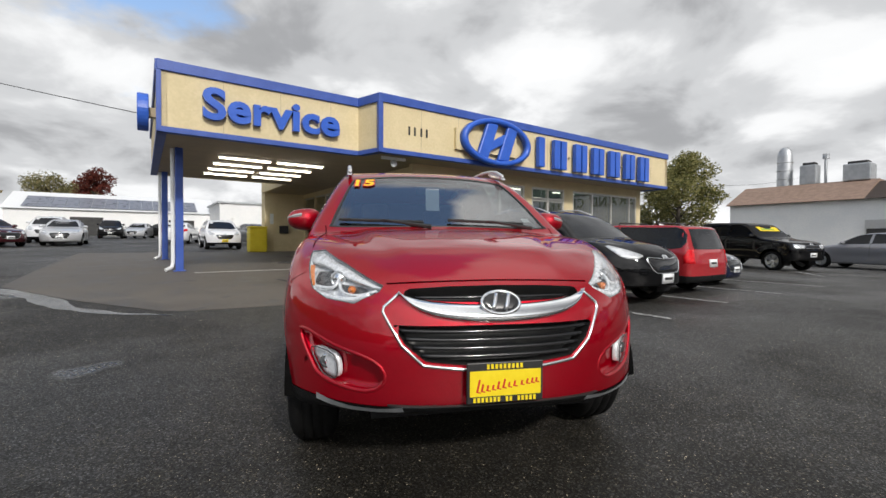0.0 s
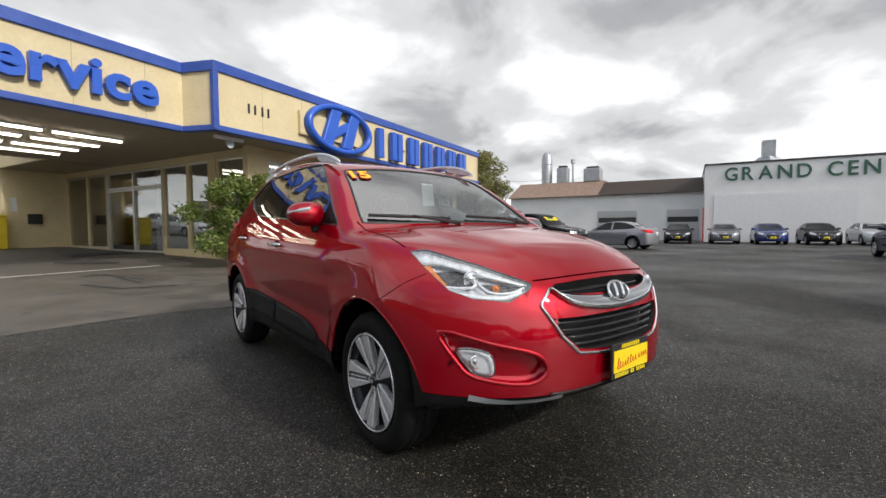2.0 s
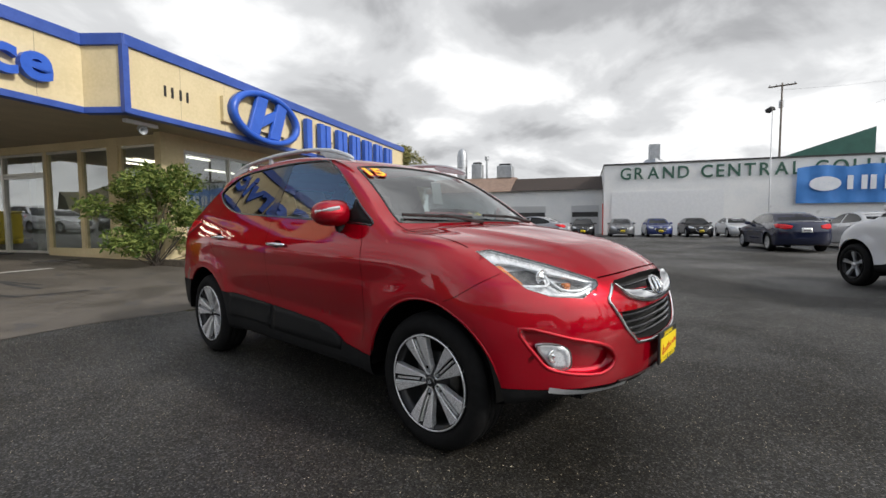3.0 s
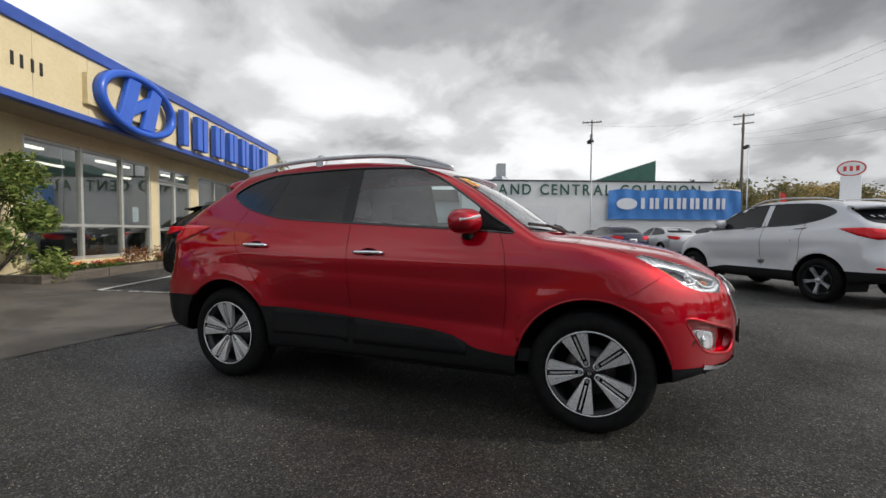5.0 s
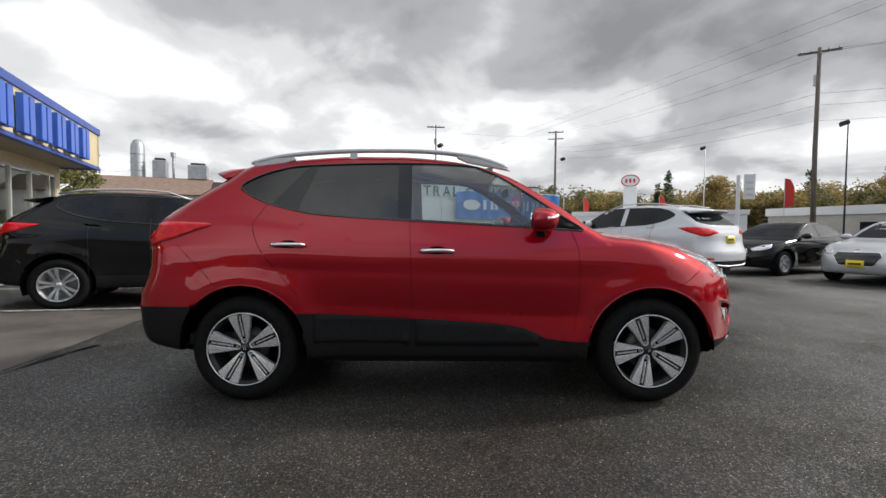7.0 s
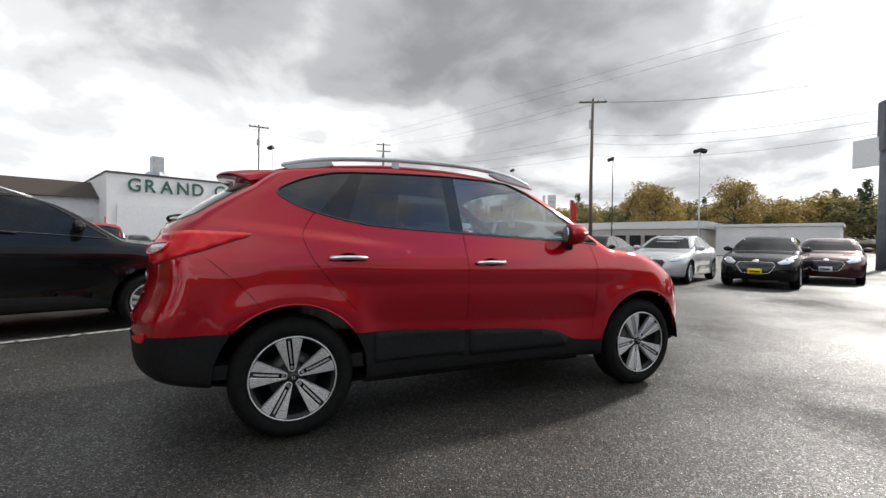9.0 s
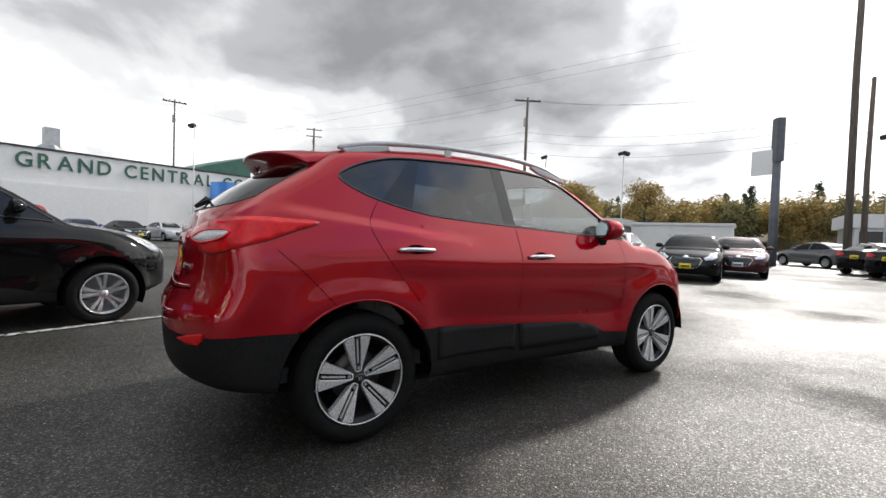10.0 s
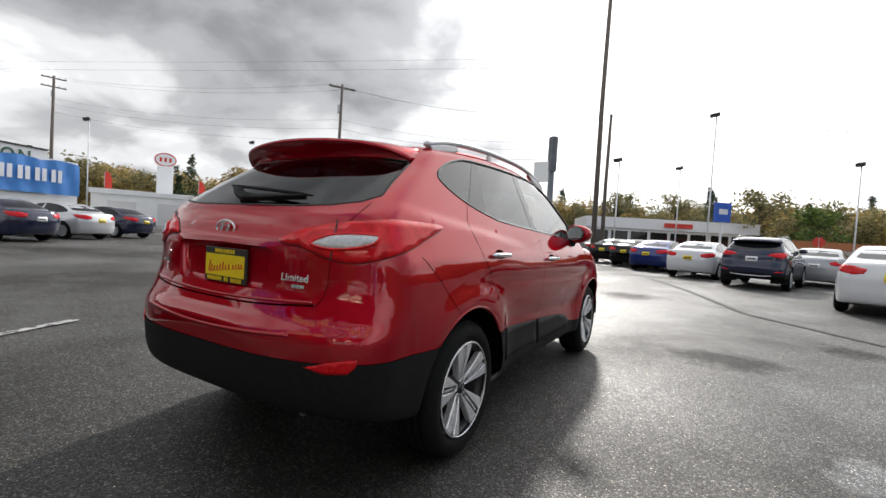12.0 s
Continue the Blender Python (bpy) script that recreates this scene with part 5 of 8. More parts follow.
    # wipers, stickers
    for x0, x1 in ((-0.66, -0.14), (0.02, 0.54)):
        w, _ = sh.lay([(x0 + (x1 - x0) * k / 8, -1.0, 1.168 - 0.016 * k / 8) for k in range(9)], F, 0.016)
        wp = part("wiper", tube([tuple(p) for p in w], 0.010, 6), BLACK, car, "black windscreen wiper")
        part("wiper_arm", tube([tuple(w[4] + np.array((0, -0.01, 0.006))), tuple(w[6] + np.array((0.02, -0.03, -0.012))), tuple(w[8] + np.array((0.04, -0.06, -0.03)))], [0.006, 0.010, 0.014], 6), BLACK, wp)
    w, _ = sh.lay([(0.15 - 0.59 * k / 10, 2.0, 1.279 - 0.040 * k / 10 - 0.008 * (k / 10) ** 3) for k in range(11)], R_, 0.026)
    rwip = part("rear_wiper", tube([tuple(p) for p in w], [0.006] + [0.008] * 9 + [0.004], 6), PLASTIC, car, "black rear wiper")
    arm = [(0.15, 1.281), (0.07, 1.276), (0.00, 1.246), (-0.10, 1.232), (-0.40, 1.234), (-0.40, 1.228), (-0.13, 1.215), (-0.03, 1.213), (0.04, 1.228)]
    part("wiper_arm", sh.patch(face(arm, 2.0), R_, 0.030, -0.022, 0.03), PLASTIC, rwip)
    e, _ = sh.lay([(0, 2.1, 1.092)], R_, 0.004)
    me = pose(0, e[0][1], 1.092, 90, 0, 180)
    rb = part("rear_emblem", smooth_all(tube([me @ Vector((math.cos(a) * 0.066, math.sin(a) * 0.034, 0.004)) for a in np.linspace(0, 2 * math.pi, 28, endpoint=False)], 0.0055, 6, True)), ALLOY, car, "plain oval chrome badge")
    for x in (-0.022, 0.022):
        part("emblem_bar", box((x - 0.008, -0.026, 0.006), (x + 0.008, 0.026, 0.010), me @ pose(0, 0, 0, 0, 0, -22)), ALLOY, rb)
    p, n = sh.lay([(-0.475, 2.1, 0.900)], (-0.3, 1, 0), 0.002)
    nz = Vector(n[0])
    nx = Vector((0, 0, 1)).cross(nz).normalized()
    ny = nz.cross(nx)
    word = letters("trim_word", "Limited", 0.042, 0.003, Matrix.Translation(tuple(p[0])) @ Matrix((nx, ny, nz)).transposed().to_4x4(), CHROME, None, 1.05, 0.0008, "CENTER")
    word.parent = car
    for x, z, w in ((-0.495, 0.880, 0.06), (0.49, 0.91, 0.11)):
        part("trim_badge", sh.band([(x - w / 2, 2.1, z), (x + w / 2, 2.1, z)], (0.3 * (x > 0) - 0.3 * (x < 0), 1, 0), 0.013, 0.004), CHROME, car)
    # roof spoiler and antenna
    bm = bmesh.new()
    rows = []
    for k in range(-16, 17):
        t = k / 16
        x = 0.607 * t
        back = 1.775 - 0.155 * t ** 2 - 0.065 * t ** 8
        zt = 1.566 - 0.030 * t ** 2 - 0.046 * t ** 8
        zr = 1.586 - 0.016 * t ** 2 - 0.030 * t ** 8
        glass_y = 1.672 - 0.095 * t ** 2 - 0.030 * t ** 8
        low = 1.482 - 0.018 * t ** 6
        rows.append([bm.verts.new(p) for p in ((x * 0.955, 1.43, zr), (x * 0.98, 1.43 + 0.55 * (back - 1.43), 0.5 * (zr + zt) + 0.004), (x, back - 0.018, zt), (x, back, zt - 0.010), (x, back - 0.006, zt - 0.022),
                                               (x * 0.99, 0.5 * (back + glass_y) - 0.060, 0.5 * (zt + low) + 0.008), (x * 0.99, glass_y - 0.004, low + 0.006), (x * 0.985, glass_y - 0.02, low - 0.004), (x * 0.94, glass_y - 0.12, low + 0.02))])
    for a, b in zip(rows, rows[1:]):
        for k in range(8):
            bm.faces.new((a[k], b[k], b[k + 1], a[k + 1]))
    for r in (rows[0], rows[-1]):
        bm.faces.new(r)
    bmesh.ops.recalc_face_normals(bm, faces=bm.faces)
    part("roof_spoiler", bm, RED_PAINT, car, "red roof spoiler", True)
    part("antenna", lathe([(0, 0.028), (0.03, 0.018), (0.06, 0.008), (0.064, 0.001)], 12, "z"), RED_PAINT, car).matrix_local = pose(0, 1.36, 1.590)
    # cabin
    part("cabin_floor", box((-0.74, -1.0, 0.34), (0.74, 1.85, 0.42)), CABIN, car)
    for sx in (-1, 1):
        part("door_card", box((sx * 0.78, -0.86, 0.42), (sx * 0.80, 0.86, 1.12)), CABIN, car)
        part("quarter_trim", box((sx * 0.76, 0.87, 0.82), (sx * 0.78, 1.70, 1.14)), CABIN, car)
    part("dashboard", prism([(-1.05, 0.7), (-0.55, 0.7), (-0.50, 0.9), (-0.58, 1.06), (-0.75, 1.10), (-1.05, 1.09)], -0.74, 0.74, Matrix(((0, 0, 1, 0), (1, 0, 0, 0), (0, 1, 0, 0), (0, 0, 0, 1)))), CABIN, car, bevel=0.02)
    part("steering_wheel", tube([(0.37 + 0.185 * math.cos(a), -0.42 + 0.07 * math.sin(a), 0.98 + 0.17 * math.sin(a)) for a in np.linspace(0, 2 * math.pi, 28, endpoint=False)], 0.016, 8, True), PLASTIC, car)
    for x in (-0.37, 0.37):
        seat(car, x, 0.02, 0.5)
    seat(car, 0, 0.92, 1.3)
    part("rear_view_mirror", box((-0.11, -0.50, 1.40), (0.11, -0.47, 1.46)), PLASTIC, car, bevel=0.01)
    part("exhaust_tip", lathe([(-0.03, 0.018), (0.09, 0.020), (0.09, 0.016), (0.0, 0.015)], 16), STEEL, car).matrix_local = pose(-0.50, 1.96, 0.365, 0, 0, 90)
    part("underbody", box((-0.66, -0.86, 0.21), (0.66, 0.86, 0.34)), PLASTIC, car)
    part("underbody", box((-0.50, -1.95, 0.31), (0.50, -0.86, 0.40)), PLASTIC, car)
    part("underbody", box((-0.48, 0.86, 0.33), (0.48, 1.92, 0.42)), PLASTIC, car)
    # price paper and year figures on the windscreen
    p, n = sh.lay([(-0.01, -1, 1.42)], F, -0.03)
    part("price_paper", box((-0.05, 0, -0.16), (0.05, 0.001, 0.0), pose(-0.01, p[0][1], 1.425, -8, 0, 0)), PAPER, car, "white price paper hung behind the windscreen")
    p, n = sh.lay([(-0.50, -1, 1.463)], F, 0.003)
    mt = Matrix.Translation(tuple(p[0])) @ Vector(n[0]).to_track_quat("Z", "Y").to_matrix().to_4x4()
    st = letters("year_sticker", "15", 0.165, 0.0008, mt @ pose(0, -0.046, 0.001, 0, 0, 4), PLATE_RED, None, 1.06, 0.012, "CENTER")
    st.parent = car
    t15 = letters("year_figures", "15", 0.165, 0.0008, mt @ pose(0, -0.046, 0.003, 0, 0, 4), FIGURE, None, 1.06, 0.004, "CENTER")
    t15.parent = st
    t15.matrix_basis = Matrix.Translation((0, 0, 0.002))
    p, n = sh.lay([(0.60, -1, 1.20)], F, -0.008)
    part("service_sticker", box((-0.03, -0.022, 0), (0.03, 0.022, 0.001), Matrix.Translation(tuple(p[0])) @ Vector(n[0]).to_track_quat("Z", "Y").to_matrix().to_4x4()), PAPER, car)
    return car


red_car()


# ---- other cars ----
SEDAN = dict(
    length=(-2.28, 2.28), wheels=(-1.36, 1.34), radius=0.325, arch=0.385, track=0.77, height=1.55,
    top=[(-2.3, 0.62), (-2.15, 0.74), (-1.9, 0.83), (-1.5, 0.91), (-1.05, 0.975), (-0.92, 1.0), (-0.5, 1.235), (-0.15, 1.375), (0.1, 1.42), (0.5, 1.435), (0.9, 1.40), (1.2, 1.32), (1.55, 1.165), (1.75, 1.10),
         (2.05, 1.075), (2.2, 1.03), (2.3, 0.8)],
    nose=[(0.15, -2.12), (0.3, -2.22), (0.45, -2.24), (0.6, -2.22), (0.75, -2.12), (0.9, -1.9)],
    tail=[(0.15, 2.1), (0.3, 2.19), (0.5, 2.24), (0.7, 2.24), (0.9, 2.2), (1.05, 2.14), (1.4, 1.9)],
    side=[(0.15, 0.78), (0.25, 0.85), (0.5, 0.88), (0.7, 0.89), (0.84, 0.88), (0.94, 0.845), (1.0, 0.815), (1.15, 0.735), (1.3, 0.645), (1.45, 0.55)],
    taper=[(-2.2, 0.93), (-1.7, 0.975), (-1.0, 0.995), (0.8, 1.0), (1.4, 0.98), (1.9, 0.95), (2.2, 0.92)],
    rear_in=0.08, noseplan=(0.50, 0.88, 3.0), tailplan=(0.30, 0.88, 3.4), crown=0.05, sweep=0.14, bottom=[(-2.3, 0.24), (-1.5, 0.2), (1.5, 0.2), (2.3, 0.27)],
    dlo=[(1.42, 1.115), (1.2, 1.235), (0.9, 1.325), (0.5, 1.372), (0.1, 1.36), (-0.15, 1.315), (-0.5, 1.14), (-0.78, 0.985), (-0.5, 0.985), (0.5, 1.015), (1.2, 1.055)],
    ws=[(0, 1.375), (0.42, 1.35), (0.50, 1.33), (0.66, 1.05), (0.66, 1.02), (0, 1.01)], rw=[(0, 1.135), (0.52, 1.14), (0.60, 1.16), (0.50, 1.325), (0, 1.345)],
    hl=[(-0.80, -1.75, 0.83), (-0.66, -1.95, 0.80), (-0.46, -2.1, 0.71), (-0.50, -2.1, 0.64), (-0.68, -2.0, 0.66), (-0.80, -1.85, 0.72)],
    tl=[(-0.42, 2.2, 0.93), (-0.60, 2.1, 0.985), (-0.82, 1.85, 1.0), (-0.84, 1.75, 0.97), (-0.80, 1.95, 0.86), (-0.6, 2.15, 0.81), (-0.45, 2.2, 0.84)],
    grille=[(0, 0.70), (0.36, 0.70), (0.42, 0.62), (0.30, 0.42), (0, 0.40)], plates=(0.46, 0.78), clad=None, panes=((0.235, 0.04), (0.32, 0.04)))
WAGON = dict(
    length=(-2.2, 2.16), wheels=(-1.28, 1.24), radius=0.30, arch=0.35, track=0.70, height=1.55,
    top=[(-2.3, 0.6), (-2.1, 0.78), (-1.9, 0.84), (-1.3, 0.91), (-0.98, 0.945), (-0.85, 0.98), (-0.5, 1.20), (-0.28, 1.34), (-0.05, 1.395), (0.4, 1.415), (1.2, 1.415), (1.75, 1.395), (1.92, 1.36), (2.1, 1.1), (2.3, 0.7)],
    nose=[(0.2, -2.08), (0.4, -2.13), (0.6, -2.13), (0.78, -2.06), (0.95, -1.9)], tail=[(0.2, 2.03), (0.4, 2.1), (0.6, 2.1), (0.85, 2.06), (0.95, 2.03), (1.2, 1.93), (1.4, 1.84)],
    side=[(0.2, 0.76), (0.3, 0.80), (0.6, 0.825), (0.8, 0.82), (0.92, 0.80), (1.1, 0.73), (1.3, 0.66), (1.45, 0.60)], taper=[(-2.2, 0.94), (-1.5, 0.985), (-0.8, 1.0), (1.5, 1.0), (2.2, 0.97)],
    rear_in=0.02, noseplan=(0.22, 0.84, 4.0), tailplan=(0.12, 0.84, 5.0), crown=0.03, sweep=0.06, bottom=[(-2.3, 0.3), (-1.5, 0.24), (1.5, 0.24), (2.3, 0.33)],
    dlo=[(1.80, 1.32), (1.2, 1.345), (0.4, 1.35), (0.0, 1.33), (-0.2, 1.27), (-0.5, 1.08), (-0.72, 0.955), (0.4, 0.955), (1.2, 0.96), (1.86, 0.97)],
    ws=[(0, 1.35), (0.5, 1.33), (0.56, 1.31), (0.66, 1.0), (0, 0.98)], rw=[(0, 0.93), (0.60, 0.935), (0.62, 1.0), (0.54, 1.33), (0, 1.345)],
    hl=[(-0.74, -1.95, 0.79), (-0.40, -2.08, 0.77), (-0.40, -2.1, 0.66), (-0.74, -1.98, 0.67)],
    tl=[(-0.66, 2.05, 0.93), (-0.78, 2.0, 0.93), (-0.80, 1.9, 0.80), (-0.79, 1.9, 0.66), (-0.66, 2.08, 0.66)],
    grille=[(0, 0.76), (0.36, 0.76), (0.36, 0.67), (0, 0.66)], plates=(0.48, 0.66), clad=[(-2.3, 0.40), (2.3, 0.42)], panes=((0.36, 0.05), (0.45, 0.05)))
LARGE = dict(SUV, ws=WS, rw=RW, dlo=DLO, hl=HEADLIGHT, tl=TAIL, grille=[(0, 0.80), (0.39, 0.83), (0.44, 0.78), (0.36, 0.64), (0.28, 0.59), (0, 0.58)], plates=(0.50, 0.93), clad=[(-2.3, 0.40), (-0.9, 0.38), (-0.5, 0.45), (0.9, 0.46), (1.6, 0.52), (2.3, 0.52)],
             panes=((0.235, 0.02), (0.34, 0.02)))
OFFROAD = {k: v for k, v in WAGON.items()}
for _k in ("top", "side", "nose", "tail"):
    OFFROAD[_k] = [((a, b * 1.2 + 0.05) if _k == "top" else (a * 1.2 + 0.05, b * (1.03 if _k == "side" else 1.0))) for a, b in WAGON[_k]]
OFFROAD["bottom"] = [(-2.3, 0.45), (-1.5, 0.38), (1.5, 0.38), (2.3, 0.46)]
OFFROAD.update(radius=0.365, arch=0.43, height=1.85, clad=None, plates=(0.62, 0.85))
for _k in ("dlo", "ws", "rw", "grille"):
    OFFROAD[_k] = [(a, b * 1.2 + 0.05) for a, b in WAGON[_k]]
for _k in ("hl", "tl"):
    OFFROAD[_k] = [(a, b, c * 1.2 + 0.05) for a, b, c in WAGON[_k]]
OFFROAD["panes"] = ((0.36, 0.04), (0.45, 0.04))
KITS = {}


def kit(key, s, h):
    """The meshes of a plain car, made once for each type."""
    if key in KITS:
        return KITS[key]
    sh = Shell(s, h)
    out = []
    F, R_ = (0, -1, 0), (0, 1, 0)
    def keep(name, me, mat_):
        if isinstance(me, bmesh.types.BMesh):
            bm, me = me, bpy.data.meshes.new(name)
            bm.normal_update()
            bm.to_mesh(bm and me)
            bm.free()
        out.append((name, me, mat_))
    for sx in (-1, 1):
        for wy in s["wheels"]:
            sh.drop(flank(disc(wy, s["arch"], s["radius"] + 0.01), sx), (sx, 0, 0))
    if s["clad"]:
        keep("cladding", sh.mesh(sh.below(curve(s["clad"])), 0.003), PLASTIC)
    keep("body", sh.mesh(sh.q), None)
    line = [tuple(p) for p in rounded(s["dlo"], 3)]
    (b0, bk), (b1, bk2) = s["panes"]
    for sx in (-1, 1):
        way = (sx, 0, 0)
        for wy in s["wheels"]:
            bm = bmesh.new()
            rows = []
            a_ = s["arch"]
            for k in range(17):
                a = math.pi * (-0.12 + 1.24 * k / 16)
                rows.append([bm.verts.new((sx * x, wy + (a_ - d) * math.cos(a), s["radius"] + 0.01 + (a_ - d) * math.sin(a))) for x, d in ((s["track"] + 0.07, 0.002), (0.45, 0.0), (0.45, a_ - 0.05))])
            for a, b in zip(rows, rows[1:]):
                for k in range(2):
                    bm.faces.new((a[k], a[k + 1], b[k + 1], b[k]))
            keep("wheel_well", bm, PLASTIC)
        keep("window_surround", sh.cord(flank(line, sx), way, 0.010, 0.0, True, 0.06, 6), GLOSS_BLACK)
        keep("side_window", sh.patch(flank(clip_y(line, (-9, 0), (b0, bk)), sx), way, 0.003, 0, 0.08), DARK_PANE)
        keep("side_window", sh.patch(flank(clip_y(line, (b1, bk2), (9, 0)), sx), way, 0.003, 0, 0.08), DARK_PANE)
        for c in (b0 * 0.5 + b1 * 0.5, line[0][0] * 0.72):
            keep("panel_gap", sh.band(flank([(c, s["dlo"][-2][1] - 0.03), (c - 0.02, 0.5)], sx), way, 0.008, 0.002), BLACK)
        for c in (b1 + 0.62, b1 - 0.32):
            keep("door_handle", sh.cord(flank([(c - 0.09, s["dlo"][-2][1] - 0.14), (c + 0.09, s["dlo"][-2][1] - 0.13)], sx), way, 0.014, 0.012, False, 0.05, 6), None)
        keep("headlight", sh.patch(flip(s["hl"], sx), (sx * 0.75, -1, 0), 0.004, -0.01, 0.05), LAMP_CLEAR)
        keep("tail_light", sh.patch(flip(s["tl"], sx), (sx * 0.9, 1, 0), 0.006, -0.012, 0.05), LAMP_RED)
        bm = bmesh.new()
        bmesh.ops.create_uvsphere(bm, u_segments=14, v_segments=8, radius=1.0)
        zc = s["dlo"][-4][1] + 0.05
        w = float(np.interp(zc, [p[0] for p in s["side"]], [p[1] for p in s["side"]]))
        for v in bm.verts:
            x, y, z = v.co
            v.co = Vector((sx * (w + 0.13) + x * 0.12, -0.56 + (y * 0.09 if y < 0 else y * 0.04), zc + z * 0.075))
        keep("mirror", smooth_all(bm), None)
    keep("windscreen", sh.patch(face(rounded(mirrored(s["ws"]), 2), -1), F, 0.003, 0, 0.09), DARK_PANE)
    keep("rear_window", sh.patch(face(mirrored(s["rw"]), 2), R_, 0.003, 0, 0.09), DARK_PANE)
    keep("grille", sh.patch(face(mirrored(s["grille"])), F, 0.006, -0.01, 0.06), GLOSS_BLACK)
    keep("grille_frame", sh.cord(face(mirrored(s["grille"])), F, 0.008, 0.004, True, 0.05, 6), CHROME)
    keep("badge", sh.patch(ellipse(0, s["grille"][0][1] + 0.03, 0.07, 0.035), F, 0.014, -0.012, 0.03), CHROME)
    for way, z in ((F, s["plates"][0]), (R_, s["plates"][1])):
        y = -2 if way == F else 2
        keep("number_plate", sh.patch([(-0.155, y, z - 0.075), (0.155, y, z - 0.075), (0.155, y, z + 0.075), (-0.155, y, z + 0.075)], way, 0.016, -0.014, 0.08), "plate")
        keep("plate_bar", sh.patch([(-0.11, y, z - 0.02), (0.11, y, z - 0.02), (0.11, y, z + 0.02), (-0.11, y, z + 0.02)], way, 0.018, 0, 0.08), "bar")
    if key == "wagon":
        for y in (0.35, 1.25):
            keep("roof_bar", smooth_all(tube([(-0.56, y, 1.40), (-0.54, y, 1.455), (0.54, y, 1.455), (0.56, y, 1.40)], 0.016, 6)), BLACK)
    if key == "large":
        bm = bmesh.new()
        rows = []
        for k in range(-8, 9):
            t = k / 8
            back = 1.95 - 0.16 * t * t - 0.14 * t ** 6
            rows.append([bm.verts.new(q) for q in ((0.64 * t, 1.5, 1.562 - 0.03 * t * t), (0.66 * t, back, 1.505 - 0.03 * t * t), (0.66 * t, back - 0.02, 1.480 - 0.03 * t * t), (0.64 * t, 1.62, 1.44))])
        for a, b in zip(rows, rows[1:]):
            for k in range(3):
                bm.faces.new((a[k], b[k], b[k + 1], a[k + 1]))
        bmesh.ops.recalc_face_normals(bm, faces=bm.faces)
        keep("roof_spoiler", smooth_all(bm), None)
        keep("skid_strip", sh.cord([(0.52 * k / 6, 2.1, 0.455 - 0.03 * (1 - (k / 6) ** 4)) for k in range(-6, 7)], R_, 0.016, 0.006, False, 0.05, 6), SATIN)
        for sx in (-1, 1):
            keep("rear_reflector", sh.patch(flip([(-0.56, 2.1, 0.575), (-0.76, 2.05, 0.600), (-0.77, 2.0, 0.570), (-0.58, 2.1, 0.545)], sx), (sx * 0.5, 1, 0), 0.006, -0.006, 0.05), LAMP_RED)
            keep("roof_rail", smooth_all(tube([(sx * 0.60, -0.2, 1.575), (sx * 0.605, 0.1, 1.672), (sx * 0.60, 0.5, 1.69), (sx * 0.58, 1.1, 1.655), (sx * 0.565, 1.42, 1.585)], 0.014, 6)), SATIN)
    KITS[key] = out
    return out


def plain_car(key, u, v, turn, coat, label, plate=None, group="", name="parked_car", scale=1.0, wheels="plain"):
    s = dict(large=LARGE, sedan=SEDAN, wagon=WAGON, offroad=OFFROAD)[key]
    x, y = from_b(u, v)
    a = math.radians(turn)
    tilt = math.degrees(math.atan2(rise(v + 1.3) - rise(v - 1.3), 2.6)) * math.cos(a)
    car = thing(name, pose(x, y, rise(v), 0, 0, turn + 23.0) @ pose(0, 0, 0, tilt, 0, 0) @ Matrix.Scale(scale, 4), label, "car", group)
    plate_parent = None
    for pname, me, mat_ in kit(key, s, 0.05):
        m = coat if mat_ is None else (plate or WHITE_PLAIN) if mat_ == "plate" else BLACK if mat_ == "bar" else mat_
        ob = part_of(pname, me, m, plate_parent if mat_ == "bar" else car)
        if mat_ == "plate":
            plate_parent = ob
    for sx in (-1, 1):
        for wy in s["wheels"]:
            wheel(car, sx * s["track"], wy, s["radius"], s["radius"] * 0.64, wheels)
    return car


# ---- the dealership ----
FLOOR = 0.25
shop = thing("dealership_building", MB, "cream low showroom with blue trim, shop windows and canopy", "building")
Z0, Z1 = 3.28, 4.68


def bpart(name, lo, hi, mat_, parent=None, label="", bevel=0.0):
    return part(name, box(lo, hi), mat_, parent or shop, label, bevel=bevel)


def fascia(p, q, inward=0.16):
    """A fascia board from p to q in the building's plan: cream face with a blue cap and a blue foot."""
    d = Vector((q[0] - p[0], q[1] - p[1], 0))
    n = d.length
    d.normalize()
    m = Matrix.Translation((p[0], p[1], 0)) @ Matrix(((d.x, -d.y, 0, 0), (d.y, d.x, 0, 0), (0, 0, 1, 0), (0, 0, 0, 1)))
    f = part("fascia", box((0, 0, Z0 + 0.10), (n, inward, Z1 - 0.16), m), CREAM, shop, "cream fascia board")
    part("blue_cap", box((-0.02, -0.05, Z1 - 0.16), (n + 0.02, inward + 0.03, Z1 + 0.06), m), BLUE, f, bevel=0.012)
    part("blue_foot", box((-0.01, -0.03, Z0 - 0.02), (n + 0.01, inward, Z0 + 0.10), m), BLUE, f, bevel=0.01)
    k = int(n / 1.22)
    for i in range(1, k + 1):
        part("panel_joint", box((i * 1.22 - 0.004, -0.0025, Z0 + 0.11), (i * 1.22 + 0.004, 0.002, Z1 - 0.17), m), SOFFIT, f)
    return m


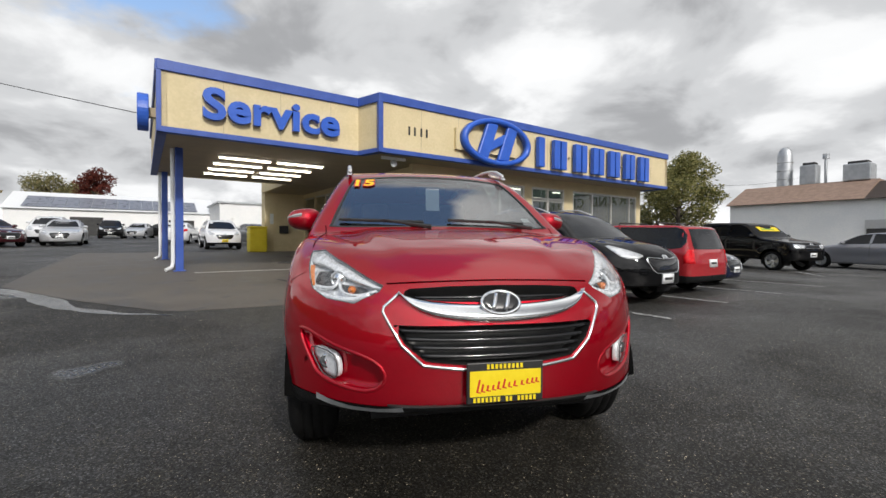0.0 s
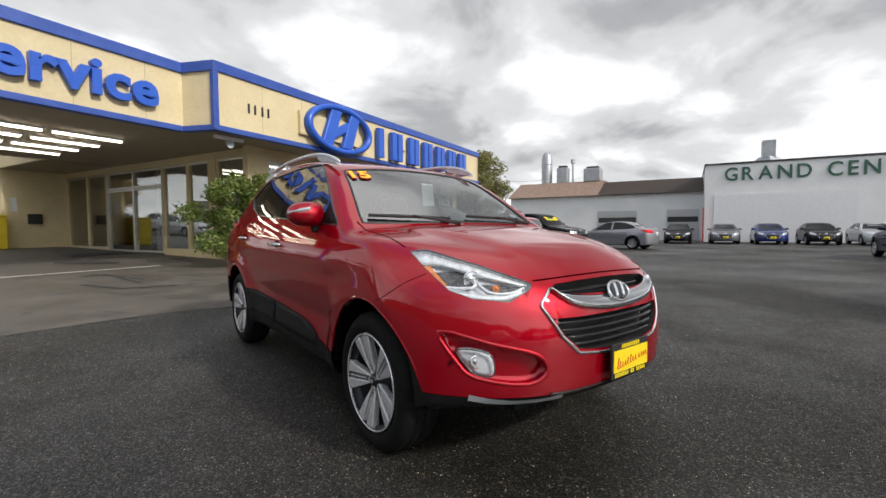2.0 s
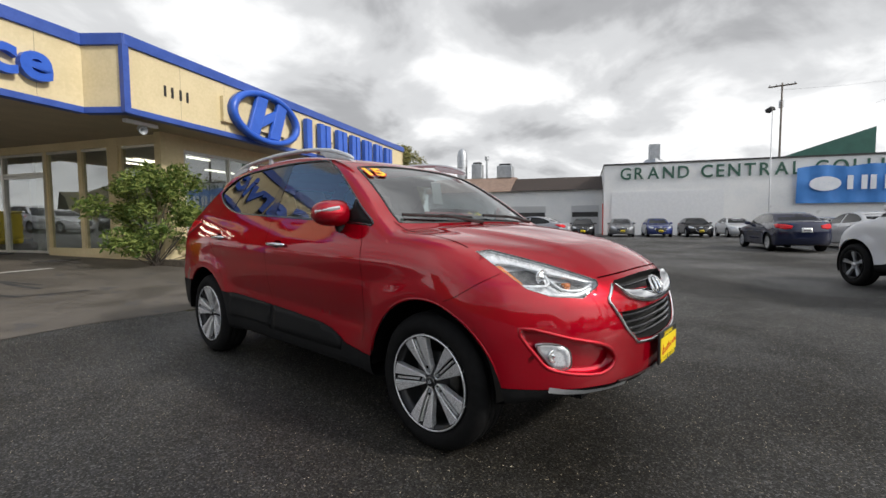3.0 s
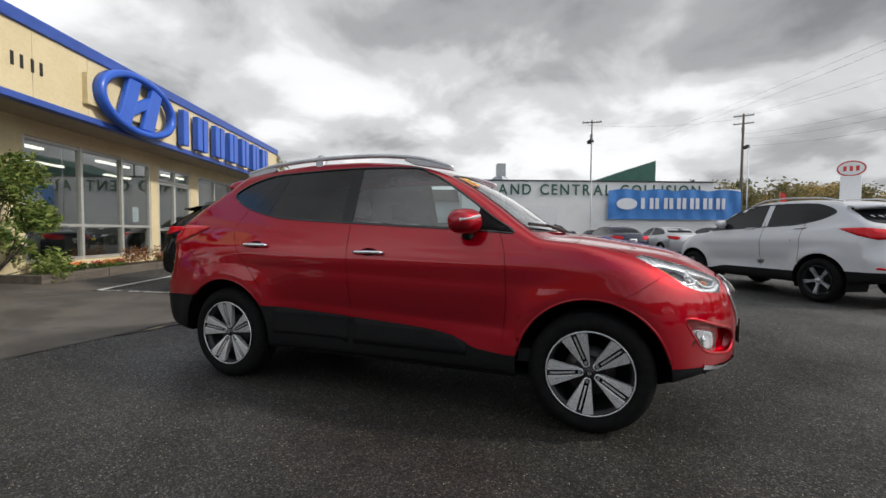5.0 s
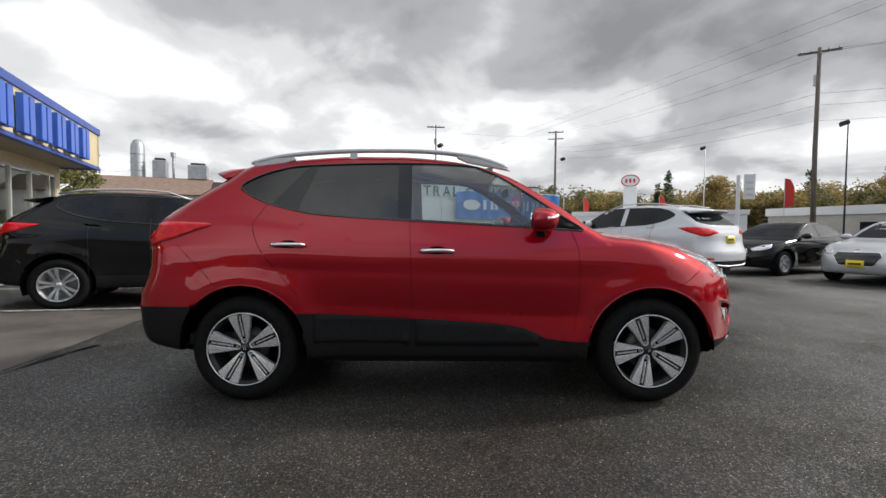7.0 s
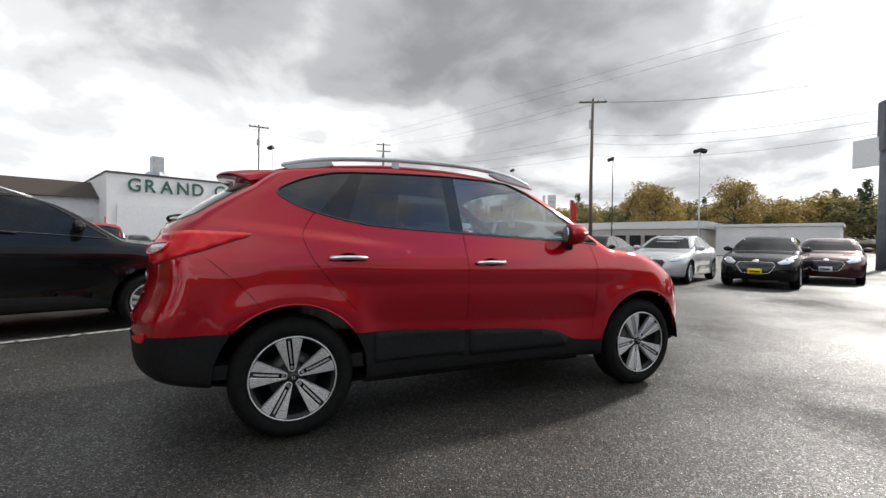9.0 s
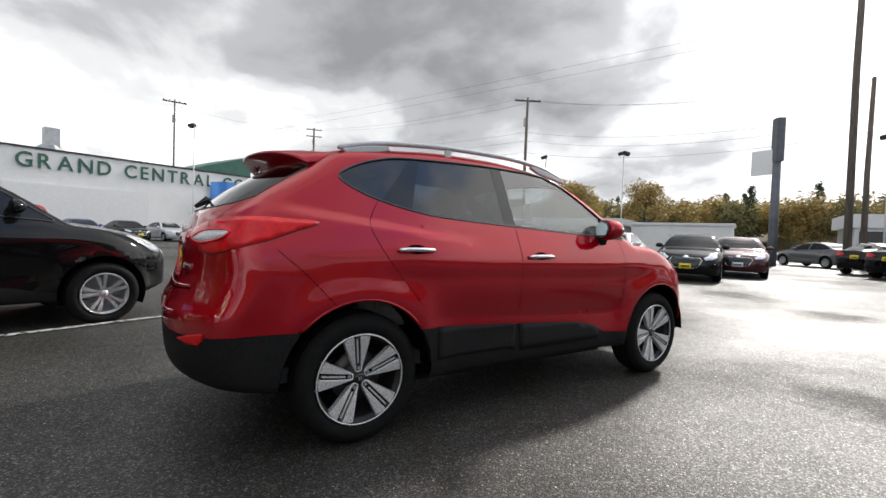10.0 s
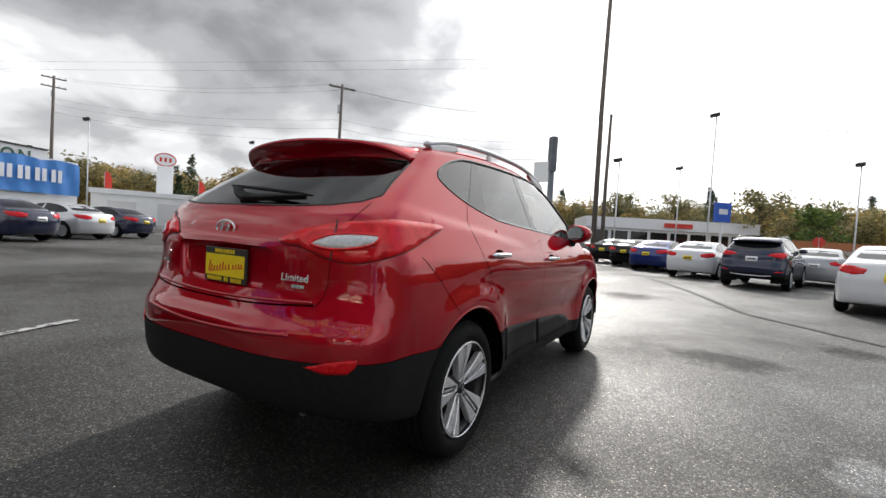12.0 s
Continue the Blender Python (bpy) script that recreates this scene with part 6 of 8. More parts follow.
LEFT, RIGHT, BACK = -4.65, 13.46, 8.3
fascia((0.0, 0.0), (RIGHT, 0.0))
fascia((-0.24, 0.77), (0.0, 0.0))
fascia((LEFT, 0.77), (-0.24, 0.77))
fascia((LEFT, BACK), (LEFT, 0.77))
fascia((RIGHT, 0.0), (RIGHT, 4.0))
bpart("blue_corner", (-0.05, -0.045, Z0), (0.075, 0.06, Z1), BLUE)
bpart("blue_corner", (LEFT - 0.03, 0.73, Z0), (LEFT + 0.06, 0.84, Z1), BLUE)
bpart("back_fascia", (LEFT, BACK, Z0), (-0.08, BACK + 0.1, Z1 - 0.1), CREAM)
part("roof", prism([(LEFT + 0.1, BACK), (LEFT + 0.1, 0.9), (-0.1, 0.9), (0.1, 0.15), (RIGHT - 0.1, 0.15), (RIGHT - 0.1, 16), (1.8, 16), (1.8, 13.0), (0.1, 13.0), (0.1, BACK)], 4.20, 4.40), BROWN_ROOF, shop, "flat roof behind the fascia")
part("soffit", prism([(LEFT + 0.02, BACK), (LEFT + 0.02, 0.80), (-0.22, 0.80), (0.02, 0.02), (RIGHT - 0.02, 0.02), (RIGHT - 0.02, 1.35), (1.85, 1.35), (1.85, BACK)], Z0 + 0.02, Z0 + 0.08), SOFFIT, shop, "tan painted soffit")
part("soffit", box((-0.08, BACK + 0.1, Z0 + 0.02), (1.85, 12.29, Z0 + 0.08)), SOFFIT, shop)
bpart("back_fascia", (-0.18, BACK + 0.1, Z0), (-0.08, 12.4, Z1 - 0.1), CREAM)
# canopy posts with a white downpipe
for u, v in ((-4.17, 2.69), (-4.30, 7.5)):
    g = rise(v)
    post = bpart("canopy_post", (u - 0.085, v - 0.085, g - 0.05), (u + 0.085, v + 0.085, Z0 + 0.02), BLUE, None, "blue square steel post", 0.008)
    part("base_plate", box((u - 0.14, v - 0.14, g - 0.02), (u + 0.14, v + 0.14, g + 0.02)), BLUE, post)
    part("downpipe", tube([(u - 0.14, v - 0.02, Z0), (u - 0.14, v - 0.02, g + 0.2), (u - 0.17, v - 0.05, g + 0.1), (u - 0.30, v - 0.14, g + 0.04)], 0.045, 8), WHITE_PLAIN, post, "white downpipe")
# canopy lamps
for i in range(4):
    v = 3.05 + 1.15 * i
    for u0 in (-3.25, -1.75):
        lamp = bpart("strip_light", (u0, v - 0.07, Z0 - 0.03), (u0 + 1.36, v + 0.07, Z0 + 0.018), WHITE_PLAIN, None, "lit fluorescent strip light")
        for dv in (-0.035, 0.035):
            part("tube", tube([(u0 + 0.03, v + dv, Z0 - 0.05), (u0 + 1.33, v + dv, Z0 - 0.05)], 0.018, 8), TUBE, lamp)
# round blue sign on the canopy's side
part("side_sign", prism([(math.cos(a) * 0.42, math.sin(a) * 0.42) for a in np.linspace(0, 2 * math.pi, 32, endpoint=False)], 0, 0.22, pose(LEFT - 0.36, 2.2, 3.95, 90, 0, 90)), BLUE_SIGN, shop, "round blue sign standing off the fascia", bevel=0.02)
bpart("sign_bracket", (LEFT - 0.16, 2.1, 3.85), (LEFT, 2.3, 4.05), SOFFIT)
# floodlight at the corner
fl = bpart("camera_bracket", (0.25, 0.35, Z0 - 0.10), (0.95, 0.45, Z0 - 0.03), WHITE_PLAIN)
part("floodlight", lathe([(-0.10, 0.04), (-0.02, 0.07), (0.08, 0.09), (0.10, 0.085), (0.04, 0.03), (0.04, 0.001)], 20), STEEL, fl).matrix_local = pose(0.55, 0.34, Z0 - 0.19, 0, 20, -100)


def glazing(m, cuts, z0, z1, rails, name="window", wide=0.07, post=None):
    """A framed window row along x of m: uprights at the cuts, rails at heights."""
    fr = None
    for i, c in enumerate(cuts):
        ob = part("upright", box((c - wide / 2, -0.05, z0), (c + wide / 2, 0.07, z1), m), post or ALU, fr or shop, bevel=0.004)
        if fr is None:
            ob.name = name + "_frame"
            ob["label"] = "aluminium shop window frame"
            fr = ob
    for a, b in zip(cuts, cuts[1:]):
        for z in [z0 + 0.04] + rails + [z1 - 0.04]:
            part("rail", box((a + wide / 2, -0.04, z - 0.03), (b - wide / 2, 0.06, z + 0.03), m), ALU, fr)
        edges = [z0 + 0.07] + [r for z in rails for r in (z - 0.03, z + 0.03)] + [z1 - 0.07]
        for lo, hi in zip(edges[::2], edges[1::2]):
            part("pane", box((a + wide / 2, 0.005, lo), (b - wide / 2, 0.013, hi), m), SHOPGLASS, fr)
    return fr


# front wall, at 1.1 m behind the fascia
V = 1.1
bpart("wall", (1.6, V, FLOOR - 0.2), (2.22, V + 0.2, Z0 + 0.05), CREAM, None, "cream stucco pier")
bpart("wall", (6.17, V, FLOOR - 0.2), (6.52, V + 0.2, Z0 + 0.05), CREAM)
bpart("wall", (8.25, V, FLOOR - 0.2), (8.75, V + 0.2, Z0 + 0.05), CREAM)
bpart("wall", (13.0, V, FLOOR - 0.2), (13.3, V + 0.2, Z0 + 0.05), CREAM)
bpart("header", (2.22, V + 0.01, 2.98), (13.0, V + 0.19, Z0 + 0.05), CREAM)
bpart("window_sill", (2.22, V - 0.04, FLOOR - 0.2), (6.17, V + 0.2, 0.46), CREAM, None, "low cream wall under the windows")
bpart("window_sill", (8.75, V - 0.04, FLOOR - 0.2), (13.0, V + 0.2, 0.50), CREAM)
MF = Matrix.Translation((0, V + 0.06, 0))
glazing(MF, [2.25, 3.70, 5.02, 6.14], 0.46, 2.98, [1.23])
glazing(MF, [8.78, 9.95, 11.2, 12.5, 12.97], 0.50, 2.98, [1.23])
glazing(MF, [6.55, 7.37, 8.22], 0.27, 2.55, [1.15], "door", 0.10)
glazing(MF, [6.55, 7.37, 8.22], 2.55, 2.98, [], "transom")
part("push_bar", tube([(6.75, V - 0.02, 1.2), (7.2, V - 0.02, 1.2)], 0.018, 8), STEEL, shop)
# wall that faces the canopy
MS = Matrix.Translation((1.9, 0, 0)) @ Matrix.Rotation(math.radians(90), 4, "Z")
glazing(MS, [1.45, 2.75], 0.55, 3.1, [], "window", 0.12, CREAM)
bpart("wall", (1.8, 2.78, FLOOR - 0.1), (2.0, 3.10, Z0 + 0.05), CREAM)
glazing(MS, [3.12, 4.2, 5.55], 0.42, 3.1, [], "window", 0.15, CREAM)
glazing(MS, [5.6, 7.35, 9.1], 0.36, 2.5, [], "door", 0.11)
glazing(MS, [5.6, 7.35, 9.1], 2.5, 3.1, [], "transom")
glazing(MS, [9.15, 10.6, 12.3], 0.45, 3.1, [], "window", 0.15, CREAM)
bpart("wall", (1.82, 1.3, FLOOR - 0.2), (1.99, 5.55, 0.52), CREAM, None, "low cream wall under the windows")
bpart("wall", (1.82, 9.15, FLOOR), (1.99, 12.3, 0.48), CREAM)
bpart("header", (1.81, 1.3, 3.1), (2.0, 12.3, Z0 + 0.05), CREAM)
bpart("wall", (-0.05, 12.3, 0.2), (2.0, 12.5, 3.75), CREAM, None, "cream rear wall")
bpart("wall", (-0.05, 12.5, 0.2), (0.15, 13.0, 3.75), CREAM)
bpart("wall", (0.15, 12.8, 0.2), (2.0, 13.0, 3.75), CREAM)
bpart("wall", (1.8, 13.0, 0.2), (2.0, 15.8, 3.75), CREAM)
bpart("door_panel", (0.35, 12.27, 0.45), (1.1, 12.3, 2.5), CREAM)
bpart("letter_box", (0.62, 12.15, 1.35), (1.02, 12.29, 1.72), BLACK, None, "black box on the wall", 0.01)
bpart("notice", (0.18, 12.28, 1.8), (0.45, 12.295, 2.3), PAPER)
bpart("wall", (RIGHT - 0.3, 1.3, 0), (RIGHT - 0.1, 16, Z0 + 0.3), CREAM, None, "cream end wall")
bpart("wall", (1.8, 15.8, 0), (RIGHT - 0.3, 16, Z0 + 0.3), CREAM)
# inside
bpart("showroom_floor", (2.0, 1.3, 0.10), (13.1, 15.8, 0.27), INNER)
bpart("showroom_ceiling", (2.0, 1.3, 3.12), (13.1, 15.8, 3.2), INNER)
bpart("partition", (2.1, 6.4, 0.27), (13.1, 6.5, 3.12), INNER)
bpart("partition", (5.2, 6.5, 0.27), (5.3, 12.3, 3.12), INNER)
for i in range(3):
    for j in range(2):
        bpart("strip_light", (3.2 + 3.1 * i, 2.6 + 2.0 * j, 3.06), (4.5 + 3.1 * i, 2.72 + 2.0 * j, 3.115), TUBE_DIM)
for i in range(3):
    bpart("desk", (3.0 + 3.3 * i, 3.6, 0.27), (4.5 + 3.3 * i, 4.3, 1.02), DARK, None, "", 0.02)
bpart("notice", (5.5, V + 0.085, 1.35), (5.75, V + 0.09, 1.75), PAPER)

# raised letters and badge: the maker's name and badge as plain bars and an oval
service = letters("service_sign", "Service", 0.92, 0.13, MB @ Matrix.Translation((-3.86, 0.69, 3.66)) @ pose(0, 0, 0, 90, 0, 0) @ Matrix.Diagonal((1.12, 1, 1, 1)), BLUE_SIGN, None, 1.02, 0.028)
full = bmesh.new()
full.from_mesh(service.data)
place = service.matrix_world.copy()
bpy.data.objects.remove(service)
service = thing("service_sign", place, "blue raised letters reading Service on the fascia", "sign")
left = set(full.faces)
spans = []
while left:
    heap = [left.pop()]
    isle = []
    while heap:
        f = heap.pop()
        isle.append(f)
        for e in f.edges:
            for g in e.link_faces:
                if g in left:
                    left.remove(g)
                    heap.append(g)
    xs = [v.co.x for f in isle for v in f.verts]
    spans.append([min(xs), max(xs), isle])
spans.sort(key=lambda s: s[0])
groups = []
for a, b, isle in spans:
    # the dot belongs to the stroke under it
    if groups and min(b, groups[-1][1]) - max(a, groups[-1][0]) > 0.6 * min(b - a, groups[-1][1] - groups[-1][0]):
        groups[-1][2] += isle
        groups[-1][1] = max(b, groups[-1][1])
    else:
        groups.append([a, b, list(isle)])
for a, b, isle in groups:
    bm = bmesh.new()
    made = {}
    for f in isle:
        bm.faces.new([made.setdefault(v, None) or made.update({v: bm.verts.new(v.co)}) or made[v] for v in f.verts])
    part("letter", bm, BLUE_SIGN, service)
full.free()
backer = thing("name_sign", MB, "row of plain blue upright bars standing on the fascia", "sign")
U0, U1 = 5.48, 11.75
widths = (1.0, 1.0, 0.9, 0.9, 0.9, 0.9, 0.28)
gapw = (U1 - U0 - sum(widths)) / 6
u = U0
for i, w in enumerate(widths):
    bars = [(u, u + 0.27)] if w < 0.5 else [(u, u + 0.27), (u + w - 0.27, u + w)]
    for a, b in bars:
        part("bar", box((a, -0.22, 3.42), (b, -0.06, 4.36)), BLUE_SIGN, backer, bevel=0.015)
    u += w + gapw
for i in range(9):
    part("stand_off", box((5.6 + 0.75 * i, -0.07, 3.85), (5.66 + 0.75 * i, 0.0, 3.91)), SOFFIT, backer)
badge = thing("oval_badge", MB, "large blue oval ring with slanted bars on the fascia", "sign")
bm = bmesh.new()
loops = []
for k, s_ in ((1.0, -0.10), (1.0, -0.26), (0.93, -0.30), (0.86, -0.26), (0.86, -0.10)):
    loops.append([bm.verts.new((3.74 + 1.32 * k * math.cos(a), s_, 3.94 + 0.68 * (k - (1 - k) * 0.5) * math.sin(a))) for a in np.linspace(0, 2 * math.pi, 56, endpoint=False)])
for a, b in zip(loops, loops[1:] + loops[:1]):
    for k in range(56):
        bm.faces.new((a[k], a[(k + 1) % 56], b[(k + 1) % 56], b[k]))
bmesh.ops.recalc_face_normals(bm, faces=bm.faces)
part("ring", bm, BLUE_SIGN, badge, "", True)
slant = Matrix.Translation((3.74, -0.25, 3.94)) @ Matrix(((1, 0, 0.38, 0), (0, 1, 0, 0), (0, 0, 1, 0), (0, 0, 0, 1)))
for x in (-0.40, 0.40):
    part("slanted_bar", box((x - 0.21, 0, -0.52), (x + 0.21, 0.12, 0.52), slant), BLUE_SIGN, badge, bevel=0.03)
part("slanted_bar", box((-0.30, 0.012, -0.14), (0.30, 0.108, 0.14), slant @ pose(0, 0, 0, 0, -34, 0)), BLUE_SIGN, badge, bevel=0.03)
part("backing", box((2.30, -0.10, 3.60), (4.6, 0.0, 4.2)), CREAM, badge)
number = thing("number_bars", MB, "four plain dark bars on the fascia", "sign")
for i in range(4):
    part("bar", box((0.82 + 0.17 * i + 0.03 * (i > 1), -0.015, 3.80), (0.87 + 0.17 * i + 0.03 * (i > 1), 0.0, 4.02)), BLACK, number)

# concrete apron, lines and planter
def apron_front(u):
    return float(np.interp(u, (-7.0, -5.9, -4.6, -3.0, -2.1, -1.6, 0.85), (0.8, -1.2, -2.95, -3.1, -3.4, -3.55, -4.15)))


bm = bmesh.new()
prev = None
for i in range(32):
    u = -7.0 + 7.85 * i / 31
    row = [bm.verts.new((*from_b(u, v), rise(v) + 0.006)) for v in [apron_front(u) + (12.28 - apron_front(u)) * (k / 24) ** 1.6 for k in range(25)]]
    if prev:
        for k in range(24):
            bm.faces.new((prev[k], row[k], row[k + 1], prev[k + 1]))
    prev = row
bmesh.ops.recalc_face_normals(bm, faces=bm.faces)
apron = part("pavement", bm, CONCRETE)
tagged(apron, "worn brownish concrete apron under the canopy", "pavement", kind="structure")
apron2 = part("pavement", sheet([0.85, 1.0, 1.25, 1.88], [-1.15, -0.5, 0.25, 1, 2, 2.5, 6, 9, 12.28], 0.007), CONCRETE)
tagged(apron2, "worn brownish concrete walk beside the planter", "pavement", kind="structure")


def stripe(u0, v0, u1, v1, w=0.10, dz=0.012):
    d = Vector((u1 - u0, v1 - v0))
    n = max(2, int(d.length / 0.4))
    s_ = Vector((-d.y, d.x)).normalized() * w / 2
    bm = bmesh.new()
    prev = None
    for i in range(n + 1):
        p = Vector((u0, v0)) + d * i / n
        row = [bm.verts.new((*from_b(*(p - s_)), rise(p.y) + dz)), bm.verts.new((*from_b(*(p + s_)), rise(p.y) + dz))]
        if prev:
            bm.faces.new((prev[0], row[0], row[1], prev[1]))
        prev = row
    bmesh.ops.recalc_face_normals(bm, faces=bm.faces)
    ob = part("painted_line", bm, FRESH_LINE if v0 > -1.3 else LINE)
    return tagged(ob, "worn white painted parking line", "line", "parking lines", "structure")


for a in ((0.95, -6.9, 0.95, -1.2), (0.95, -1.2, 8.6, -0.9), (3.3, -6.6, 3.3, -1.1), (5.7, -6.6, 5.7, -1.1), (8.3, -6.6, 8.3, -1.1), (12.2, -5.6, 14.6, -4.0), (-3.9, 2.05, -0.1, 2.15), (13.6, -6.4, 13.6, -3.2)):
    stripe(*a, w=0.17 if a[0] == -3.9 else 0.10)
PUDDLE = surface("standing_water", (0.012, 0.012, 0.013), (0.02, 0.02, 0.021), 5, (0.10, 0.24), bump=0.10, bump_scale=18)


def puddle(path, widths, seed):
    """A thin film of water along a line in the building's plan, with a ragged edge."""
    bm = bmesh.new()
    pts = densify([(u, v, 0) for u, v in path], 0.12, False)
    prev = None
    n = len(pts)
    for i, p in enumerate(pts):
        d = pts[min(i + 1, n - 1)] - pts[max(i - 1, 0)]
        d /= np.linalg.norm(d)
        w = np.interp(i / (n - 1), np.linspace(0, 1, len(widths)), widths) * (1 + 0.5 * noise.noise((i * 0.35, seed, 0)))
        row = []
        for k in (-1, -0.4, 0.4, 1):
            u, v = p[0] - d[1] * w * k, p[1] + d[0] * w * k + 0.05 * noise.noise((i * 0.5, k, seed))
            row.append(bm.verts.new((*from_b(u, v), rise(v) + (0.006 if abs(k) < 0.5 else 0.0035))))
        if prev:
            for k in range(3):
                bm.faces.new((prev[k], row[k], row[k + 1], prev[k + 1]))
        prev = row
    bmesh.ops.recalc_face_normals(bm, faces=bm.faces)
    ob = part("puddle", bm, PUDDLE, None, "", True)
    return tagged(ob, "shallow puddle reflecting the sky on the asphalt", "puddle", "puddles", "structure")


puddle([(-7.6, 1.2), (-6.8, 0.1), (-6.3, -0.7), (-5.85, -1.95), (-5.3, -2.65), (-4.6, -3.15)], (0.05, 0.16, 0.20, 0.16, 0.10, 0.03), 1.5)
puddle([(-1.95, -3.45), (-1.6, -3.65), (-1.2, -3.85)], (0.01, 0.05, 0.01), 7.5)
hump = part("drain_cover", prism([(0.9 + 0.5 * math.cos(a), 3.7 + 0.25 * math.sin(a)) for a in np.linspace(0, 2 * math.pi, 20, endpoint=False)], rise(3.7) + 0.008, rise(3.7) + 0.016, MB), DARK)
tagged(hump, "dark oval iron cover in the concrete", "cover", kind="structure")
mat_ob = part("door_mat", box((-0.2, 6.6, rise(7) + 0.0), (1.6, 7.9, rise(7) + 0.03), MB), DARK)
tagged(mat_ob, "dark rubber mat on the concrete before the doors", "mat")
# rubber mat and tarred seams in the concrete
mat2 = part("rubber_mat", prism([(-1.38, 4.44), (-0.44, 3.32), (-0.12, 5.52), (-0.67, 5.82)], 0.0, 0.02, MB @ Matrix.Translation((0, 0, rise(4.4) + 0.004))), DARK)
tagged(mat2, "flat dark rubber mat lying on the concrete", "mat")
for i, path in enumerate(([(-1.77, 1.52), (-1.62, 0.92), (-1.70, 0.30), (-1.73, -0.32)], [(-2.45, 0.13), (-2.35, -0.35), (-2.26, -0.74), (-1.9, -0.9), (-1.5, -1.0)], [(-2.04, 1.21), (-1.62, 1.33), (-1.51, 0.05)], [(-8.5, -20.5), (-8.25, -15.4), (-7.75, -11.6), (-8.1, -10.3), (-8.35, -9.4)])):
    bm = bmesh.new()
    prev = None
    pts = densify([(u, v, 0) for u, v in path], 0.08, False)
    for k, p in enumerate(pts):
        d = pts[min(k + 1, len(pts) - 1)] - pts[max(k - 1, 0)]
        d /= np.linalg.norm(d)
        w = 0.05 + 0.03 * noise.noise((k * 0.4, i * 7.3, 0))
        row = [bm.verts.new((*from_b(p[0] - s_ * d[1] * w, p[1] + s_ * d[0] * w), rise(p[1]) + 0.011)) for s_ in (-1, 1)]
        if prev:
            bm.faces.new((prev[0], row[0], row[1], prev[1]))
        prev = row
    bmesh.ops.recalc_face_normals(bm, faces=bm.faces)
    tagged(part("tar_seam", bm, DARK), "dark tarred seam across the paving", "seam", "tarred seams", "structure")
TIE = surface("weathered_timber", (0.075, 0.062, 0.048), (0.15, 0.125, 0.10), 4, (0.8, 0.95), bump=0.4, stretch=(0.3, 3, 3))
SOIL = surface("dark_mulch", (0.022, 0.015, 0.010), (0.06, 0.042, 0.03), 14, (0.85, 0.95), bump=0.8)
planter = thing("planter", MB, "low timber-edged flower bed along the showroom windows", "planter")
for i in range(3):
    part("timber", box((1.3 + 1.65 * i, 0.02, rise(0.1) - 0.05), (2.93 + 1.65 * i, 0.17, rise(0.1) + 0.17)), TIE, planter, bevel=0.012)
part("timber", box((1.3, 0.17, rise(0.1) - 0.05), (1.45, 1.1, rise(0.1) + 0.17)), TIE, planter, bevel=0.012)
part("soil", box((1.45, 0.17, rise(0) - 0.05), (6.25, V - 0.05, rise(0.1) + 0.12)), SOIL, planter)


# ---- plants ----
def foliage(bm, centre, radii, count, size, squash=1.0, shell=0.55, seed=1):
    """Small bent leaves scattered in an ellipsoid, denser towards its skin."""
    rnd = random.Random(seed)
    for _ in range(count):
        d = Vector((rnd.gauss(0, 1), rnd.gauss(0, 1), rnd.gauss(0, 1))).normalized()
        r = shell + (1 - shell) * rnd.random() ** 0.6
        wob = 0.82 + 0.36 * noise.noise(d * 2.3 + Vector(centre))
        p = Vector(centre) + Vector((d.x * radii[0], d.y * radii[1], d.z * radii[2])) * r * wob
        a = Vector((rnd.gauss(0, 1), rnd.gauss(0, 1), rnd.gauss(0, 0.6))).normalized()
        b = a.cross(Vector((rnd.gauss(0, 1), rnd.gauss(0, 1), rnd.gauss(0, 1)))).normalized()
        s = size * rnd.uniform(0.6, 1.35)
        n = a.cross(b) * s * 0.18
        vs = [bm.verts.new(q) for q in (p - a * s, p - b * s * 0.42 + n, p + a * s, p + b * s * 0.42 + n)]
        bm.faces.new(vs)


def limb(bm, p, q, r0, r1, rnd, bend=0.12, sides=7):
    p, q = Vector(p), Vector(q)
    n = 5
    off = Vector((rnd.uniform(-1, 1), rnd.uniform(-1, 1), 0)) * (q - p).length * bend
    pts = [p.lerp(q, i / n) + off * math.sin(math.pi * i / n) for i in range(n + 1)]
    add_tube(bm, pts, [r0 + (r1 - r0) * i / n for i in range(n + 1)], sides)


BARK = surface("bark", (0.05, 0.04, 0.032), (0.10, 0.085, 0.07), 8, (0.85, 0.95), bump=0.5, stretch=(2, 2, 0.5))


def leaf(name, a, b):
    """Leaves that let part of the light through."""
    m = surface(name, a, b, 0.8, (0.5, 0.7), island=0.9, spec=0.3)
    t = m.node_tree
    p = t.nodes["Principled BSDF"]
    thin = t.nodes.new("ShaderNodeBsdfTranslucent")
    t.links.new(p.inputs["Base Color"].links[0].from_socket, thin.inputs[0])
    mx = t.nodes.new("ShaderNodeMixShader")
    mx.inputs[0].default_value = 0.4
    t.links.new(p.outputs[0], mx.inputs[1])
    t.links.new(thin.outputs[0], mx.inputs[2])
    t.links.new(mx.outputs[0], t.nodes["Material Output"].inputs[0])
    return m


